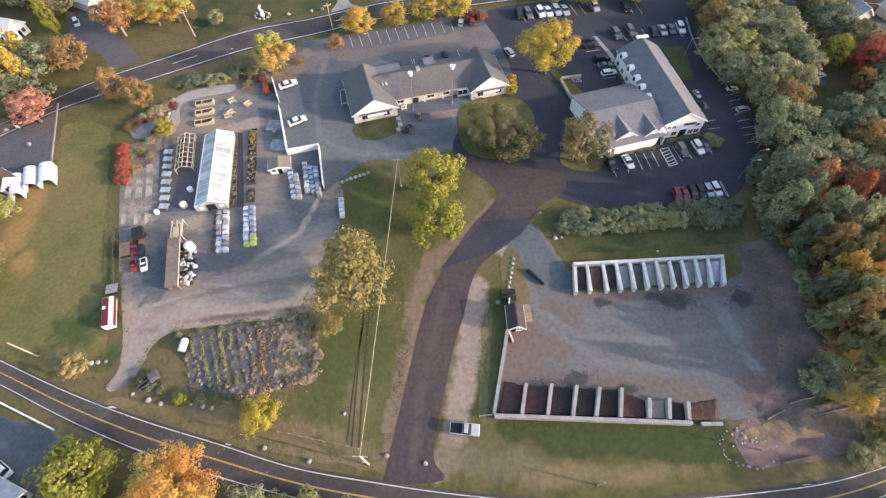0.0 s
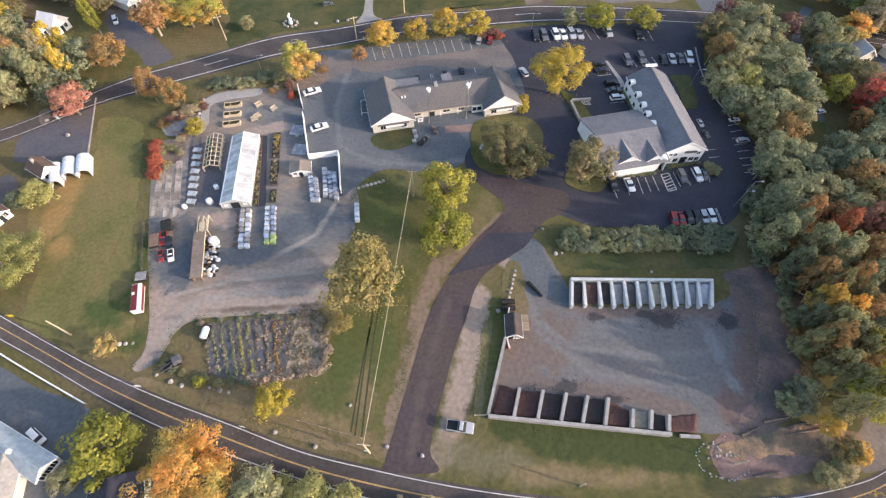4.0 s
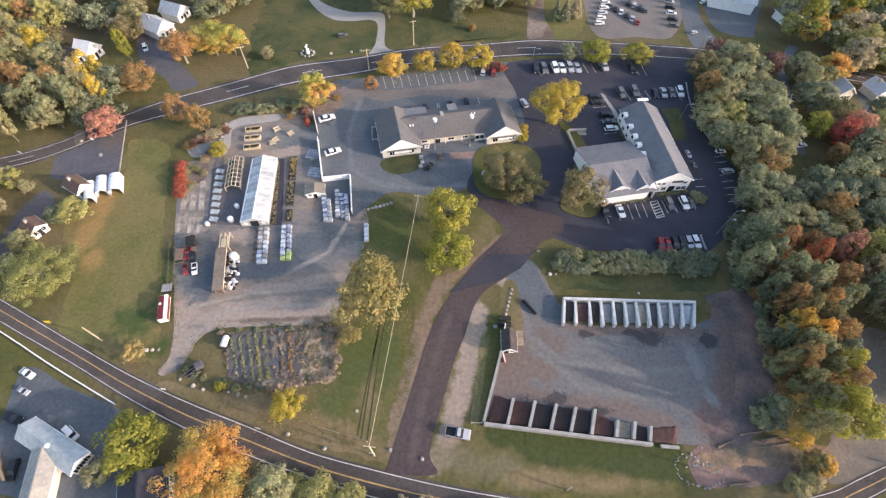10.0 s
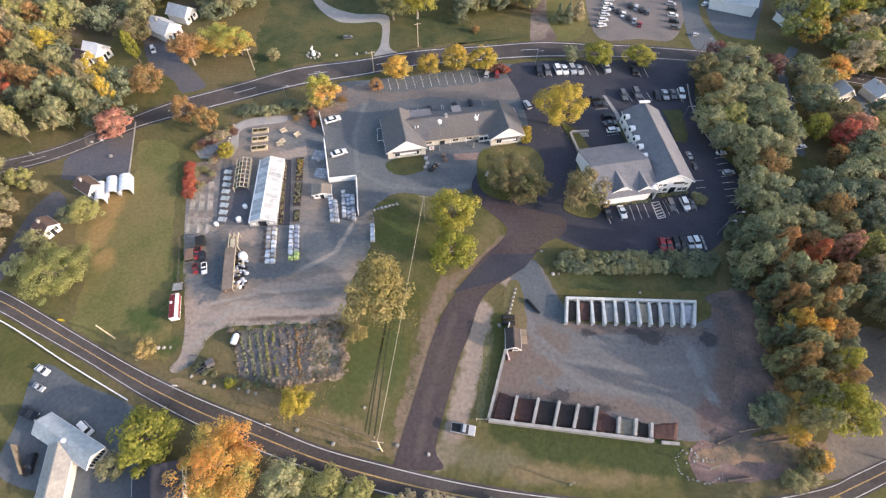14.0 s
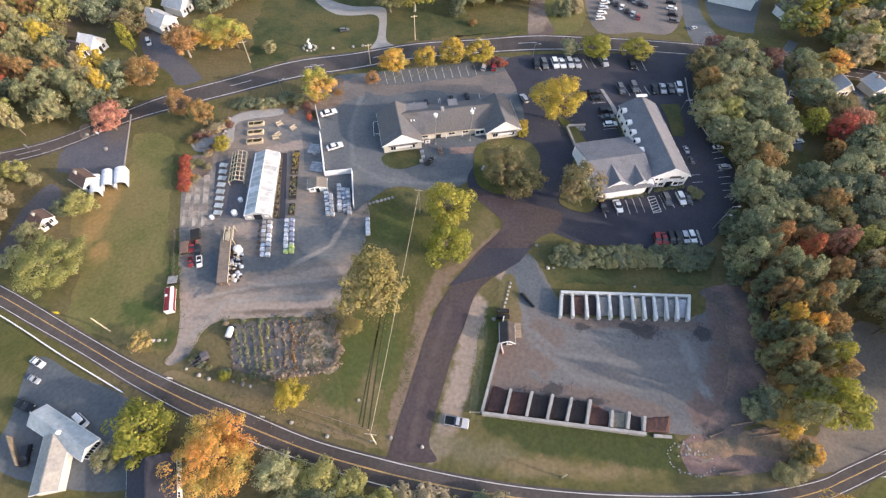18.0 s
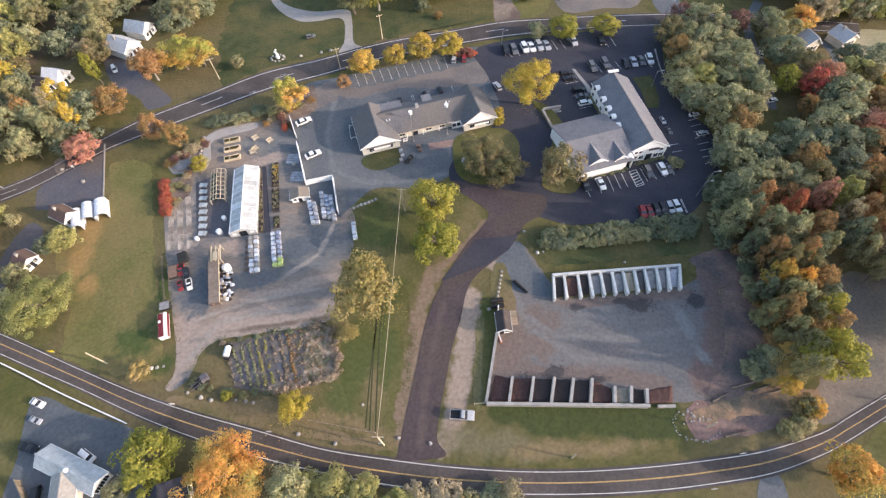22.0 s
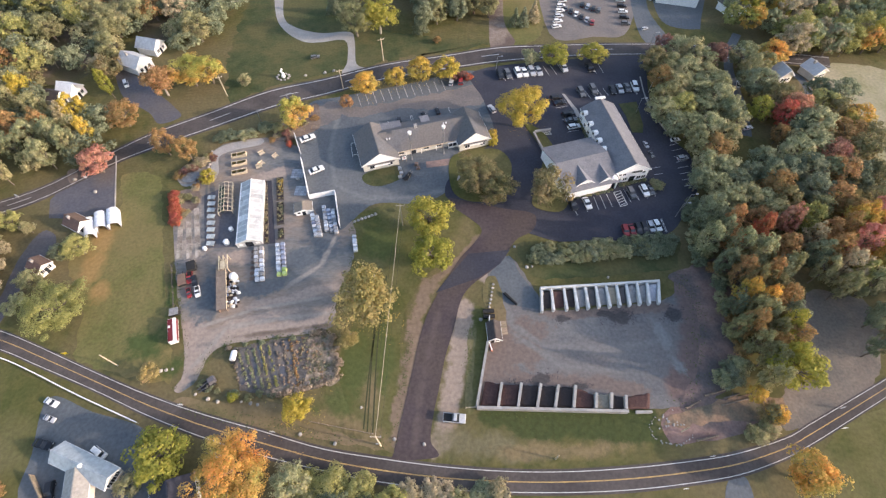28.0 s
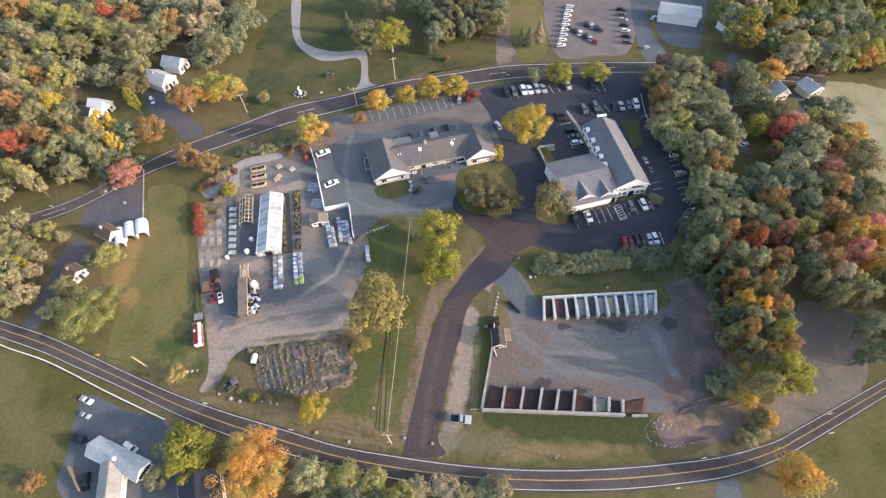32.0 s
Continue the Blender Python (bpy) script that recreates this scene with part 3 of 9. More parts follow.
# ======== trees ========
def leaf_cloud(rng, count, clumps, size, shape, flat=0.8, centred=False):
    """Leaf cards gathered in clumps: vertices and faces. shape gives clump centres and sizes."""
    verts, faces = [], []
    for _ in range(clumps):
        cx, cy, cz, r = shape(rng)
        m = max(6, int(count / clumps))
        u = rng.normal(size=(m, 3))
        u /= np.linalg.norm(u, axis=1)[:, None]
        u[:, 2] = np.where(u[:, 2] < -0.3, -u[:, 2], u[:, 2])
        p = np.array((cx, cy, cz)) + u * r * rng.uniform(0.72, 1.06, (m, 1)) * np.array((1, 1, flat))
        out = p - np.array((0, 0, max(cz * 0.6, cz - 3)))
        out /= np.linalg.norm(out, axis=1)[:, None] + 1e-6
        n = u * 1.0 + (out * 0.25 if centred else 0) + rng.normal(size=(m, 3)) * 0.3
        n /= np.linalg.norm(n, axis=1)[:, None]
        a = np.cross(n, rng.normal(size=(m, 3)))
        a /= np.linalg.norm(a, axis=1)[:, None]
        b = np.cross(n, a)
        s = size * rng.uniform(0.6, 1.3, (m, 1))
        base = len(verts)
        quad = np.stack([p + a * s, p + b * s * 0.75, p - a * s, p - b * s * 0.75], 1).reshape(-1, 3)
        # clumps of leaves joined at their tips read as one island
        verts.extend(quad.tolist())
        faces.extend([[base + 4 * i + k for k in range(4)] for i in range(m)])
    return verts, faces


def mesh_of(name, verts, faces, material):
    me = bpy.data.meshes.new(name)
    me.from_pydata(verts, [], faces)
    me.materials.append(material)
    return me


def crown_shape(kind, h, r):
    low = h * {"round": 0.13, "column": 0.04, "spruce": 0.06, "bush": 0.0, "open": 0.25, "grand": 0.18}[kind]

    lobe = h + 1.7 * r

    def shape(rng):
        if kind == "spruce":
            t = rng.uniform(0, 1) ** 1.4
            a, d = rng.uniform(0, 2 * math.pi), r * (1 - t) * rng.uniform(0.5, 1.0)
            return d * math.cos(a), d * math.sin(a), low + (h - low) * t * 0.96, r * (0.16 + 0.22 * (1 - t))
        u = rng.normal(size=3)
        u /= np.linalg.norm(u)
        k = rng.uniform(0.62, 0.93) if kind != "open" else rng.uniform(0.25, 0.95)
        mid, half = (h + low) / 2, (h - low) / 2
        wob = 1 + 0.16 * math.sin(3 * math.atan2(u[1], u[0]) + lobe) + 0.13 * math.sin(5 * math.atan2(u[1], u[0]) + 2 * lobe + 3 * u[2])
        s = r * {"bush": 0.28, "round": 0.235, "grand": 0.19}.get(kind, 0.2) * rng.uniform(0.7, 1.35)
        z = mid + u[2] * half * k
        narrow = 1.0 if kind != "round" else 1.0 - 0.25 * max(0.0, (z - mid) / half)
        return u[0] * r * k * wob * narrow, u[1] * r * k * wob * narrow, z, s
    return shape


TREES = {}
WOODNAMES = {"green": "green", "olive": "olive-green", "deep": "dark green", "yellowgreen": "yellow-green", "yellow": "bright yellow", "gold": "golden-orange", "orange": "orange",
             "rust": "rusty brown", "red": "deep red", "tan": "thin tan", "coral": "coral-red", "spruce": "grey-green", "wheat": "golden tan", "lime": "pale yellow-green", "straw": "straw-coloured", "pale": "pale green", "dusk": "dull brown-green", "turning": "yellow-green and orange", "plum": "plum-brown"}


def tree_parts(kind, hue, variant):
    """Meshes of a tree of unit size class, made once for each look: 10 m high, 4 m crown radius."""
    key = (kind, hue, variant)
    if key in TREES:
        return TREES[key]
    rng = np.random.default_rng(sum(map(ord, kind + hue)) * 7 + variant)
    h, r = 10.0, {"round": 4.0, "column": 2.2, "spruce": 3.0, "bush": 4.5, "open": 4.6, "grand": 4.0}[kind]
    count, clumps, size = {"round": (4200, 74, 0.21), "column": (4000, 60, 0.18), "spruce": (4500, 80, 0.18), "bush": (2400, 48, 0.33), "open": (6500, 130, 0.19), "grand": (14000, 120, 0.105)}[kind]
    v, f = leaf_cloud(rng, count, clumps, size, crown_shape(kind, h, r), 0.8, True)
    crown = mesh_of("crown", v, f, LEAVES[hue])
    bm = bmesh.new()
    bark = PALEBARK if kind == "open" else BARK
    top = h * (0.62 if kind != "spruce" else 0.95)
    p, steps = Vector((0, 0, -0.1)), 4
    for i in range(steps):
        q = Vector((rng.uniform(-0.2, 0.2), rng.uniform(-0.2, 0.2), top * (i + 1) / steps))
        tube(bm, p, q, 0.30 * (1 - 0.8 * i / steps), 0.30 * (1 - 0.8 * (i + 1) / steps), 7)
        p = q
    trunk = bpy.data.meshes.new("trunk")
    limbs = bmesh.new()
    if kind in ("round", "open", "grand"):
        for i in range(9 if kind == "open" else 6):
            a = i * 2.4 + rng.uniform(-0.3, 0.3)
            z0 = h * rng.uniform(0.22, 0.5)
            mid = Vector((math.cos(a) * r * 0.4, math.sin(a) * r * 0.4, z0 + h * 0.14))
            reach = r * (0.55 if kind == "open" else 0.7)
            end = Vector((math.cos(a + 0.2) * reach, math.sin(a + 0.2) * reach, z0 + h * rng.uniform(0.2, 0.4)))
            tube(limbs, (0, 0, z0), mid, 0.13, 0.09, 6)
            tube(limbs, mid, end, 0.09, 0.03, 6)
    bm.to_mesh(trunk)
    bm.free()
    trunk.materials.append(bark)
    limb = bpy.data.meshes.new("branching")
    limbs.to_mesh(limb)
    limbs.free()
    limb.materials.append(bark)
    TREES[key] = (crown, trunk, limb if kind in ("round", "open", "grand") else None, h, r)
    return TREES[key]


tree_rng = random.Random(11)


def tree(at, h, r, hue="green", kind="round", where="", name="", variant=None, group=""):
    if kind == "round" and r > 5.0:
        kind = "grand"
    crown, trunk, limb, h0, r0 = tree_parts(kind, hue, tree_rng.randrange(3) if variant is None else variant)
    bush = kind == "bush"
    name = name or ("shrub" if bush else "conifer" if kind == "spruce" else "tree")
    look_of = {"round": "broadleaf tree", "grand": "large broadleaf tree", "column": "columnar tree", "spruce": "pointed conifer", "bush": "low shrub", "open": "half-bare broadleaf tree"}[kind]
    ob = new(name)
    tagged(ob, f"{WOODNAMES[hue]} {look_of} {where or 'on grass'}", "shrub" if bush else "tree", group or ("shrubs" if bush else "trees"))
    turn = tree_rng.uniform(0, 360)
    r, h = r * (1.0 if bush else 1.24), h * (1.0 if bush else 1.12)
    ob.matrix_basis = pose(at[0], at[1], 0, 0, 0, turn) @ Matrix.Diagonal((r / r0, r / r0, h / h0, 1))
    shared("trunk", trunk, ob)
    if limb:
        shared("branching", limb, ob)
    shared("crown", crown, ob)
    return ob


def inside(p, poly):
    x, y = p
    c = False
    for (x0, y0), (x1, y1) in zip(poly, poly[1:] + poly[:1]):
        if (y0 > y) != (y1 > y) and x < (x1 - x0) * (y - y0) / (y1 - y0) + x0:
            c = not c
    return c


def scatter(poly, gap, rng, avoid=(), tries=4000):
    """Places inside an outline, gap metres apart at least."""
    xs, ys = [p[0] for p in poly], [p[1] for p in poly]
    out = []
    for _ in range(tries):
        p = (rng.uniform(min(xs), max(xs)), rng.uniform(min(ys), max(ys)))
        if inside(p, poly) and all((p[0] - q[0]) ** 2 + (p[1] - q[1]) ** 2 > gap * gap for q in out) and not any((p[0] - a) ** 2 + (p[1] - b) ** 2 < d * d for a, b, d in avoid):
            out.append(p)
    return out


def wood(poly, gap, hues, seed, where, avoid=(), h=(8, 13), kinds=("round",)):
    rng = random.Random(seed)
    for p in scatter(poly, gap, rng, avoid):
        hue = rng.choice(hues)
        hh = rng.uniform(*h)
        tree(p, hh, gap * rng.uniform(0.52, 0.72), hue, rng.choice(kinds), where, group="woodland trees")


def far_wood(name, poly, gap, hues, seed, label, h=(9, 14), avoid=()):
    """Woodland that nobody could count: one mesh for each hue, under one thing of kind stuff."""
    rng = random.Random(seed)
    root = tagged(new(name), label, "woodland", kind="stuff")
    piles = {}
    for p in scatter(poly, gap, rng, avoid):
        hue = rng.choice(hues)
        nr = np.random.default_rng(rng.randrange(10 ** 6))
        hh, rr = rng.uniform(*h), gap * rng.uniform(0.52, 0.80)
        v, f = leaf_cloud(nr, 1900, 60, 0.34, crown_shape("round", hh, rr), 0.8, True)
        V, Fs = piles.setdefault(hue, ([], []))
        base = len(V)
        V.extend([(x + p[0], y + p[1], z) for x, y, z in v])
        Fs.extend([[i + base for i in q] for q in f])
    for hue, (V, Fs) in piles.items():
        shared("crowns", mesh_of("crowns", V, Fs, LEAVES[hue]), root)
    return root


# ======== vehicles ========
CARPAINT = {
    "white": ((0.78, 0.78, 0.77), "white"), "silver": ((0.42, 0.43, 0.45), "silver-grey"), "black": ((0.015, 0.015, 0.018), "black"), "grey": ((0.12, 0.125, 0.13), "dark grey"),
    "red": ((0.27, 0.03, 0.03), "dark red"), "blue": ((0.03, 0.06, 0.14), "dark blue"), "tan": ((0.36, 0.31, 0.24), "tan"), "palegrey": ((0.55, 0.57, 0.60), "pale grey"),
}
PAINTS = {k: mat("car_paint_" + k, v[0], tuple(c * 0.92 for c in v[0]), scale=0.5, rough=0.28, spec=0.5) for k, v in CARPAINT.items()}
CARS = {}


def car_master(style, colour):
    """A vehicle at the origin, nose along +x, 4.6 m long."""
    paint = PAINTS[colour]
    ob = new("car" if style in ("sedan", "suv") else "pickup_truck" if style == "pickup" else "van")
    lower = {"sedan": [(-2.3, 0.35), (2.28, 0.35), (2.3, 0.62), (2.15, 0.80), (0.95, 0.93), (-1.65, 0.97), (-2.2, 0.95), (-2.3, 0.7)],
             "suv": [(-2.3, 0.4), (2.28, 0.4), (2.3, 0.75), (2.12, 0.98), (0.95, 1.08), (-2.2, 1.08), (-2.3, 0.8)],
             "van": [(-2.3, 0.4), (2.28, 0.4), (2.3, 0.85), (2.0, 1.1), (1.5, 1.15), (-2.28, 1.15)],
             "pickup": [(-2.3, 0.45), (2.28, 0.45), (2.3, 0.85), (2.15, 1.02), (1.0, 1.08), (-0.35, 1.1), (-0.35, 0.95), (-2.3, 0.95)]}[style]
    glass = {"sedan": [(1.0, 0.92), (0.25, 1.36), (-1.0, 1.38), (-1.75, 0.96)], "suv": [(1.0, 1.07), (0.35, 1.6), (-1.95, 1.6), (-2.2, 1.07)],
             "van": [(1.5, 1.14), (0.9, 1.85), (-2.15, 1.85), (-2.26, 1.14)], "pickup": [(1.0, 1.07), (0.45, 1.62), (-0.15, 1.62), (-0.33, 1.09)]}[style]
    bm = bmesh.new()
    prism(bm, lower, -0.9, 0.9)
    bmesh.ops.bevel(bm, geom=[e for e in bm.edges if abs(e.verts[0].co.y - e.verts[1].co.y) < 0.01], offset=0.08, segments=2, affect="EDGES")
    part("body", bm, paint, ob)
    bm = bmesh.new()
    a = [bm.verts.new((x, -0.84 + (0.14 if z > 1.2 else 0), z)) for x, z in glass]
    b = [bm.verts.new((x, 0.84 - (0.14 if z > 1.2 else 0), z)) for x, z in glass]
    for k in range(4):
        bm.faces.new((a[k], a[(k + 1) % 4], b[(k + 1) % 4], b[k]))
    bm.faces.new(a[::-1])
    bm.faces.new(b)
    part("glasshouse", bm, GLASS, ob, "dark tinted glass")
    zt = glass[1][1]
    bm = boxes((glass[2][0] - 0.03, -0.73, zt - 0.03, glass[1][0] + 0.03, 0.73, zt + 0.05, 0.06))
    part("roof", bm, paint, ob)
    wheel = bmesh.new()
    tube(wheel, (0, -0.11, 0), (0, 0.11, 0), 0.34, n=14)
    rim = bmesh.new()
    tube(rim, (0, -0.125, 0), (0, 0.125, 0), 0.2, n=10)
    for x in (-1.4, 1.42):
        for y in (-0.82, 0.82):
            w = part("wheel", wheel.copy(), RUBBER, ob)
            w.location = (x, y, 0.34)
            part("rim", rim.copy(), CHROME, w)
    wheel.free()
    rim.free()
    for y in (-0.66, 0.66):
        part("headlight", boxes((2.2, y - 0.17, 0.62, 2.31, y + 0.17, 0.76)), LAMPGLASS, ob)
        part("tail_light", boxes((-2.32, y - 0.16, 0.68, -2.24, y + 0.16, 0.86)), REDGLASS, ob)
    if style == "pickup":
        part("bed_floor", boxes((-2.2, -0.75, 0.951, -0.42, 0.75, 0.965)), RUBBER, ob, "dark truck bed floor")
        for y in (-0.86, 0.80):
            part("bed_side", boxes((-2.3, y, 0.95, -0.4, y + 0.06, 1.15)), paint, ob)
        part("tailgate", boxes((-2.3, -0.8, 0.95, -2.24, 0.8, 1.15)), paint, ob)
    for y in (-0.95, 0.95):
        part("mirror", boxes((0.72, y - 0.08, 0.95, 0.86, y + 0.08, 1.07)), paint, ob)
    return ob


def car(rear, front, colour="silver", style="sedan", where="parked on the asphalt", z=0.0):
    a, b = Vector(rear), Vector(front)
    d = b - a
    s = min(1.08, max(0.62, 0.95 * d.length / 4.6))
    key = (style, colour)
    m = pose(*((a + b) / 2), z, 0, 0, math.degrees(math.atan2(d.y, d.x))) @ Matrix.Scale(s, 4)
    kind = {"sedan": "sedan car", "suv": "sport utility car", "van": "van", "pickup": "pickup truck"}[style]
    if key in CARS:
        ob = copy_thing(CARS[key], m)
        ob.matrix_basis = m
    else:
        ob = CARS[key] = car_master(style, colour)
        ob.matrix_basis = m
    return tagged(ob, f"{CARPAINT[colour][1]} {kind} with dark windows {where}", "car" if style in ("sedan", "suv") else "truck" if style == "pickup" else "van", "vehicles")


# ======== buildings ========
def gable_wing(root, at, turn, w, d, eave, ridge, wall, roof, over=0.4, gable=None, front=True, back=True, z0=0.0, verge=None):
    """A wing w wide and d deep, its ridge along the depth; the gable end faces the front. Parts go under root."""
    m = pose(at[0], at[1], z0, 0, 0, turn)
    t = 0.25
    verge = over if verge is None else verge
    for nm, r in (("wall", (0, 0, 0, t, d, eave)), ("wall", (w - t, 0, 0, w, d, eave))):
        o = part(nm, boxes(r), wall, root)
        o.matrix_basis = m
    for y, on in ((0, front), (d - t, back)):
        if on:
            bm = bmesh.new()
            prism(bm, [(t, 0), (w - t, 0), (w - t, eave), (t, eave)], y, y + t)
            o = part("wall", bm, wall, root)
            o.matrix_basis = m
            bm = bmesh.new()
            prism(bm, [(0.05, eave), (w - 0.05, eave), (w / 2, ridge - 0.08)], y, y + t)
            o = part("gable", bm, gable or wall, root, "white painted gable" if gable is WHITEPAINT else "")
            o.matrix_basis = m
    k = (ridge - eave) / (w / 2)
    for s in (0, 1):
        bm = bmesh.new()
        x0, x1 = (-over, w / 2) if s == 0 else (w + over, w / 2)
        ze = eave - over * k
        prism(bm, [(x0, ze), (x1, ridge), (x1, ridge + 0.16), (x0, ze + 0.16)], -verge, d + (verge if back else 0))
        bmesh.ops.recalc_face_normals(bm, faces=bm.faces[:])
        o = part("roof_slope", bm, roof, root)
        o.matrix_basis = m
        bm = boxes((x0 - 0.06 if s == 0 else x0 - 0.04, -verge, ze - 0.05, x0 + 0.04 if s == 0 else x0 + 0.06, d + (verge if back else 0), ze + 0.13))
        o = part("gutter", bm, WHITEPAINT, root)
        o.matrix_basis = m
        if front:
            bm = bmesh.new()
            beam(bm, (x0, -verge - 0.03, ze + 0.02), (x1, -verge - 0.03, ridge + 0.02), 0.06, 0.3)
            o = part("bargeboard", bm, WHITEPAINT, root)
            o.matrix_basis = m
    bm = boxes((w / 2 - 0.15, -verge, ridge + 0.13, w / 2 + 0.15, d + (verge if back else 0), ridge + 0.2))
    o = part("ridge_cap", bm, roof, root)
    o.matrix_basis = m
    return m


def window(root, m, x, y, z, w, h, face="front"):
    """A framed window on a wall: frame, pane, sill."""
    turn = {"front": 0, "right": 90, "back": 180, "left": -90}[face]
    mm = m @ pose(x, y, z, 0, 0, turn)
    fr = part("window", boxes((-w / 2 - 0.09, -0.06, -0.09, -w / 2, 0.02, h + 0.09), (w / 2, -0.06, -0.09, w / 2 + 0.09, 0.02, h + 0.09),
                              (-w / 2, -0.06, h, w / 2, 0.02, h + 0.09), (-w / 2, -0.06, -0.09, w / 2, 0.02, 0), (-0.03, -0.05, 0, 0.03, 0.02, h)), WHITEPAINT, root)
    fr.matrix_basis = mm
    part("pane", boxes((-w / 2, -0.03, 0, w / 2, -0.005, h)), GLASS, fr)
    part("sill", boxes((-w / 2 - 0.12, -0.14, -0.14, w / 2 + 0.12, -0.062, -0.092)), WHITEPAINT, fr)


def door(root, m, x, y, z=0.0, w=1.0, h=2.1, face="front", material=None):
    turn = {"front": 0, "right": 90, "back": 180, "left": -90}[face]
    d = part("door", boxes((-w / 2, -0.07, 0.02, w / 2, -0.005, h)), material or GLASS, root)
    d.matrix_basis = m @ pose(x, y, z, 0, 0, turn)
    part("door_frame", boxes((-w / 2 - 0.1, -0.09, 0, -w / 2 - 0.003, 0.0, h + 0.1), (w / 2 + 0.003, -0.09, 0, w / 2 + 0.1, 0.0, h + 0.1), (-w / 2, -0.09, h + 0.003, w / 2, 0, h + 0.1)), WHITEPAINT, d)


# ======== ground, roads and lots ========
bm = bmesh.new()
vs = [bm.verts.new(p) for p in ((-2400, -2400, 0), (2400, -2400, 0), (2400, 2400, 0), (-2400, 2400, 0))]
bm.faces.new(vs)
tagged(part("ground", bm, GRASS), "open ground of uneven autumn grass reaching the horizon", "ground", kind="structure")

ROAD_N = [(-116.2, 52.5), (-103.7, 47.9), (-94.9, 44.0), (-79.4, 36.7), (-65.0, 30.2), (-51.2, 24.9), (-37.6, 20.4), (-24.2, 15.9), (-11.1, 13.0), (1.7, 10.6), (14.3, 8.9), (26.6, 8.0),
          (38.6, 7.8), (50.4, 8.1), (62.0, 8.9), (74.0, 11.2), (80.5, 13.6), (89.3, 16.9), (100.9, 21.3)]
ROAD_S = [(-113.9, 47.5), (-101.5, 42.8), (-92.8, 38.9), (-77.8, 32.2), (-63.7, 25.5), (-50.0, 19.8), (-36.8, 15.3), (-23.8, 11.5), (-11.1, 8.4), (1.4, 6.3), (13.6, 5.0), (25.7, 4.1),
          (37.7, 3.7), (49.4, 4.0), (61.3, 4.9), (72.1, 7.3), (78.4, 9.4), (86.9, 12.7), (98.5, 17.3)]


def extended(line, d0, d1):
    a, b = Vector(line[0]), Vector(line[1])
    c, e = Vector(line[-2]), Vector(line[-1])
    d, f = (a - b).normalized(), (e - c).normalized()
    return [tuple(a + d * k) for k in range(d0, 0, -8)] + list(line) + [tuple(e + f * k) for k in range(8, d1 + 1, 8)]


def road_between(name, up, low, label, shoulder=0.5, z=0.05, ends=(120, 160), centre=YELLOWLINE, dashed=False, double=True):
    u, w = curve_points(extended(up, *ends)), curve_points(extended(low, *ends))
    out_u = [a + (a - b).normalized() * shoulder for a, b in zip(u, w)]
    out_w = [b + (b - a).normalized() * shoulder for a, b in zip(u, w)]
    ob = tagged(part(name, edge_strip(out_u, out_w, z), ROAD), label, "road", kind="structure")
    for k in (0, 1):
        t0, t1 = (0.0, 0.036) if k == 0 else (0.964, 1.0)
        part("edge_line", edge_strip([a.lerp(b, t0) for a, b in zip(u, w)], [a.lerp(b, t1) for a, b in zip(u, w)], z + 0.012, 0.01), WHITELINE, ob, "white edge line")
    if double:
        for c in (0.482, 0.512):
            part("centre_line", edge_strip([a.lerp(b, c - 0.011) for a, b in zip(u, w)], [a.lerp(b, c + 0.011) for a, b in zip(u, w)], z + 0.012, 0.01), centre, ob, "worn yellow centre line")
    else:
        for i in range(2, len(u) - 3, 7):
            part("centre_dash", edge_strip([a.lerp(b, 0.485) for a, b in zip(u[i:i + 3], w[i:i + 3])], [a.lerp(b, 0.515) for a, b in zip(u[i:i + 3], w[i:i + 3])], z + 0.012, 0.01), WHITELINE, ob, "worn pale lane mark")
    return ob


road_between("road", ROAD_N, ROAD_S, "curving two-lane asphalt road with double yellow line")
HIGH_N = [(-130.4, 88.4), (-114.1, 95.7), (-98.6, 108.7), (-87.4, 117.0), (-70.8, 125.7), (-52.2, 135.6), (-32.9, 140.8), (-11.4, 147.6), (10.9, 151.2), (31.7, 154.6), (50.0, 154.4), (66.4, 153.9), (96.2, 151.4), (120.9, 146.7), (136.6, 142.5)]
HIGH_S = [(-128.5, 84.2), (-112.6, 91.4), (-95.8, 104.4), (-84.5, 110.7), (-69.0, 118.2), (-49.7, 127.3), (-31.6, 132.8), (-11.4, 139.4), (10.7, 143.4), (31.1, 146.3), (49.0, 147.1), (65.0, 147.3), (94.4, 145.2), (118.6, 140.7), (134.2, 137.0)]
road_between("highway", HIGH_N, HIGH_S, "dark two-lane highway with white edge lines behind the lots", double=False, shoulder=0.9, ends=(120, 16))

slab("gravel_yard", [(-59.1, 30.9), (-58.4, 38.0), (-67.4, 65.4), (-64.7, 69.0), (-67.6, 90.9), (-66.4, 106.9), (-56.5, 111.7), (-46.0, 110.9), (-37.0, 103.9), (-31.2, 82.0), (-20.5, 76.1), (-19.5, 63.7), (-21.8, 56.9), (-23.4, 50.6), (-24.0, 43.9), (-31.4, 42.3), (-48.9, 41.0), (-52.8, 38.2), (-54.4, 32.9), (-57.0, 30.1)],
     0.02, GRAVEL, "grey gravel sales yard of the garden centre", "yard", ragged=0.5)
slab("parking_lot", [(-37.3, 127.7), (-26.4, 130.8), (-3.0, 135.8), (21.6, 141.2), (23.8, 121.9), (24.4, 106.4), (12.2, 100.7), (9.5, 91.9), (7.1, 85.0), (-1.6, 81.1), (-14.1, 81.8), (-20.5, 76.1), (-24.6, 73.4), (-33.0, 83.9), (-40.0, 112.5)],
     0.035, LOT, "worn grey asphalt lot round the shop", "parking lot", ragged=0.2)
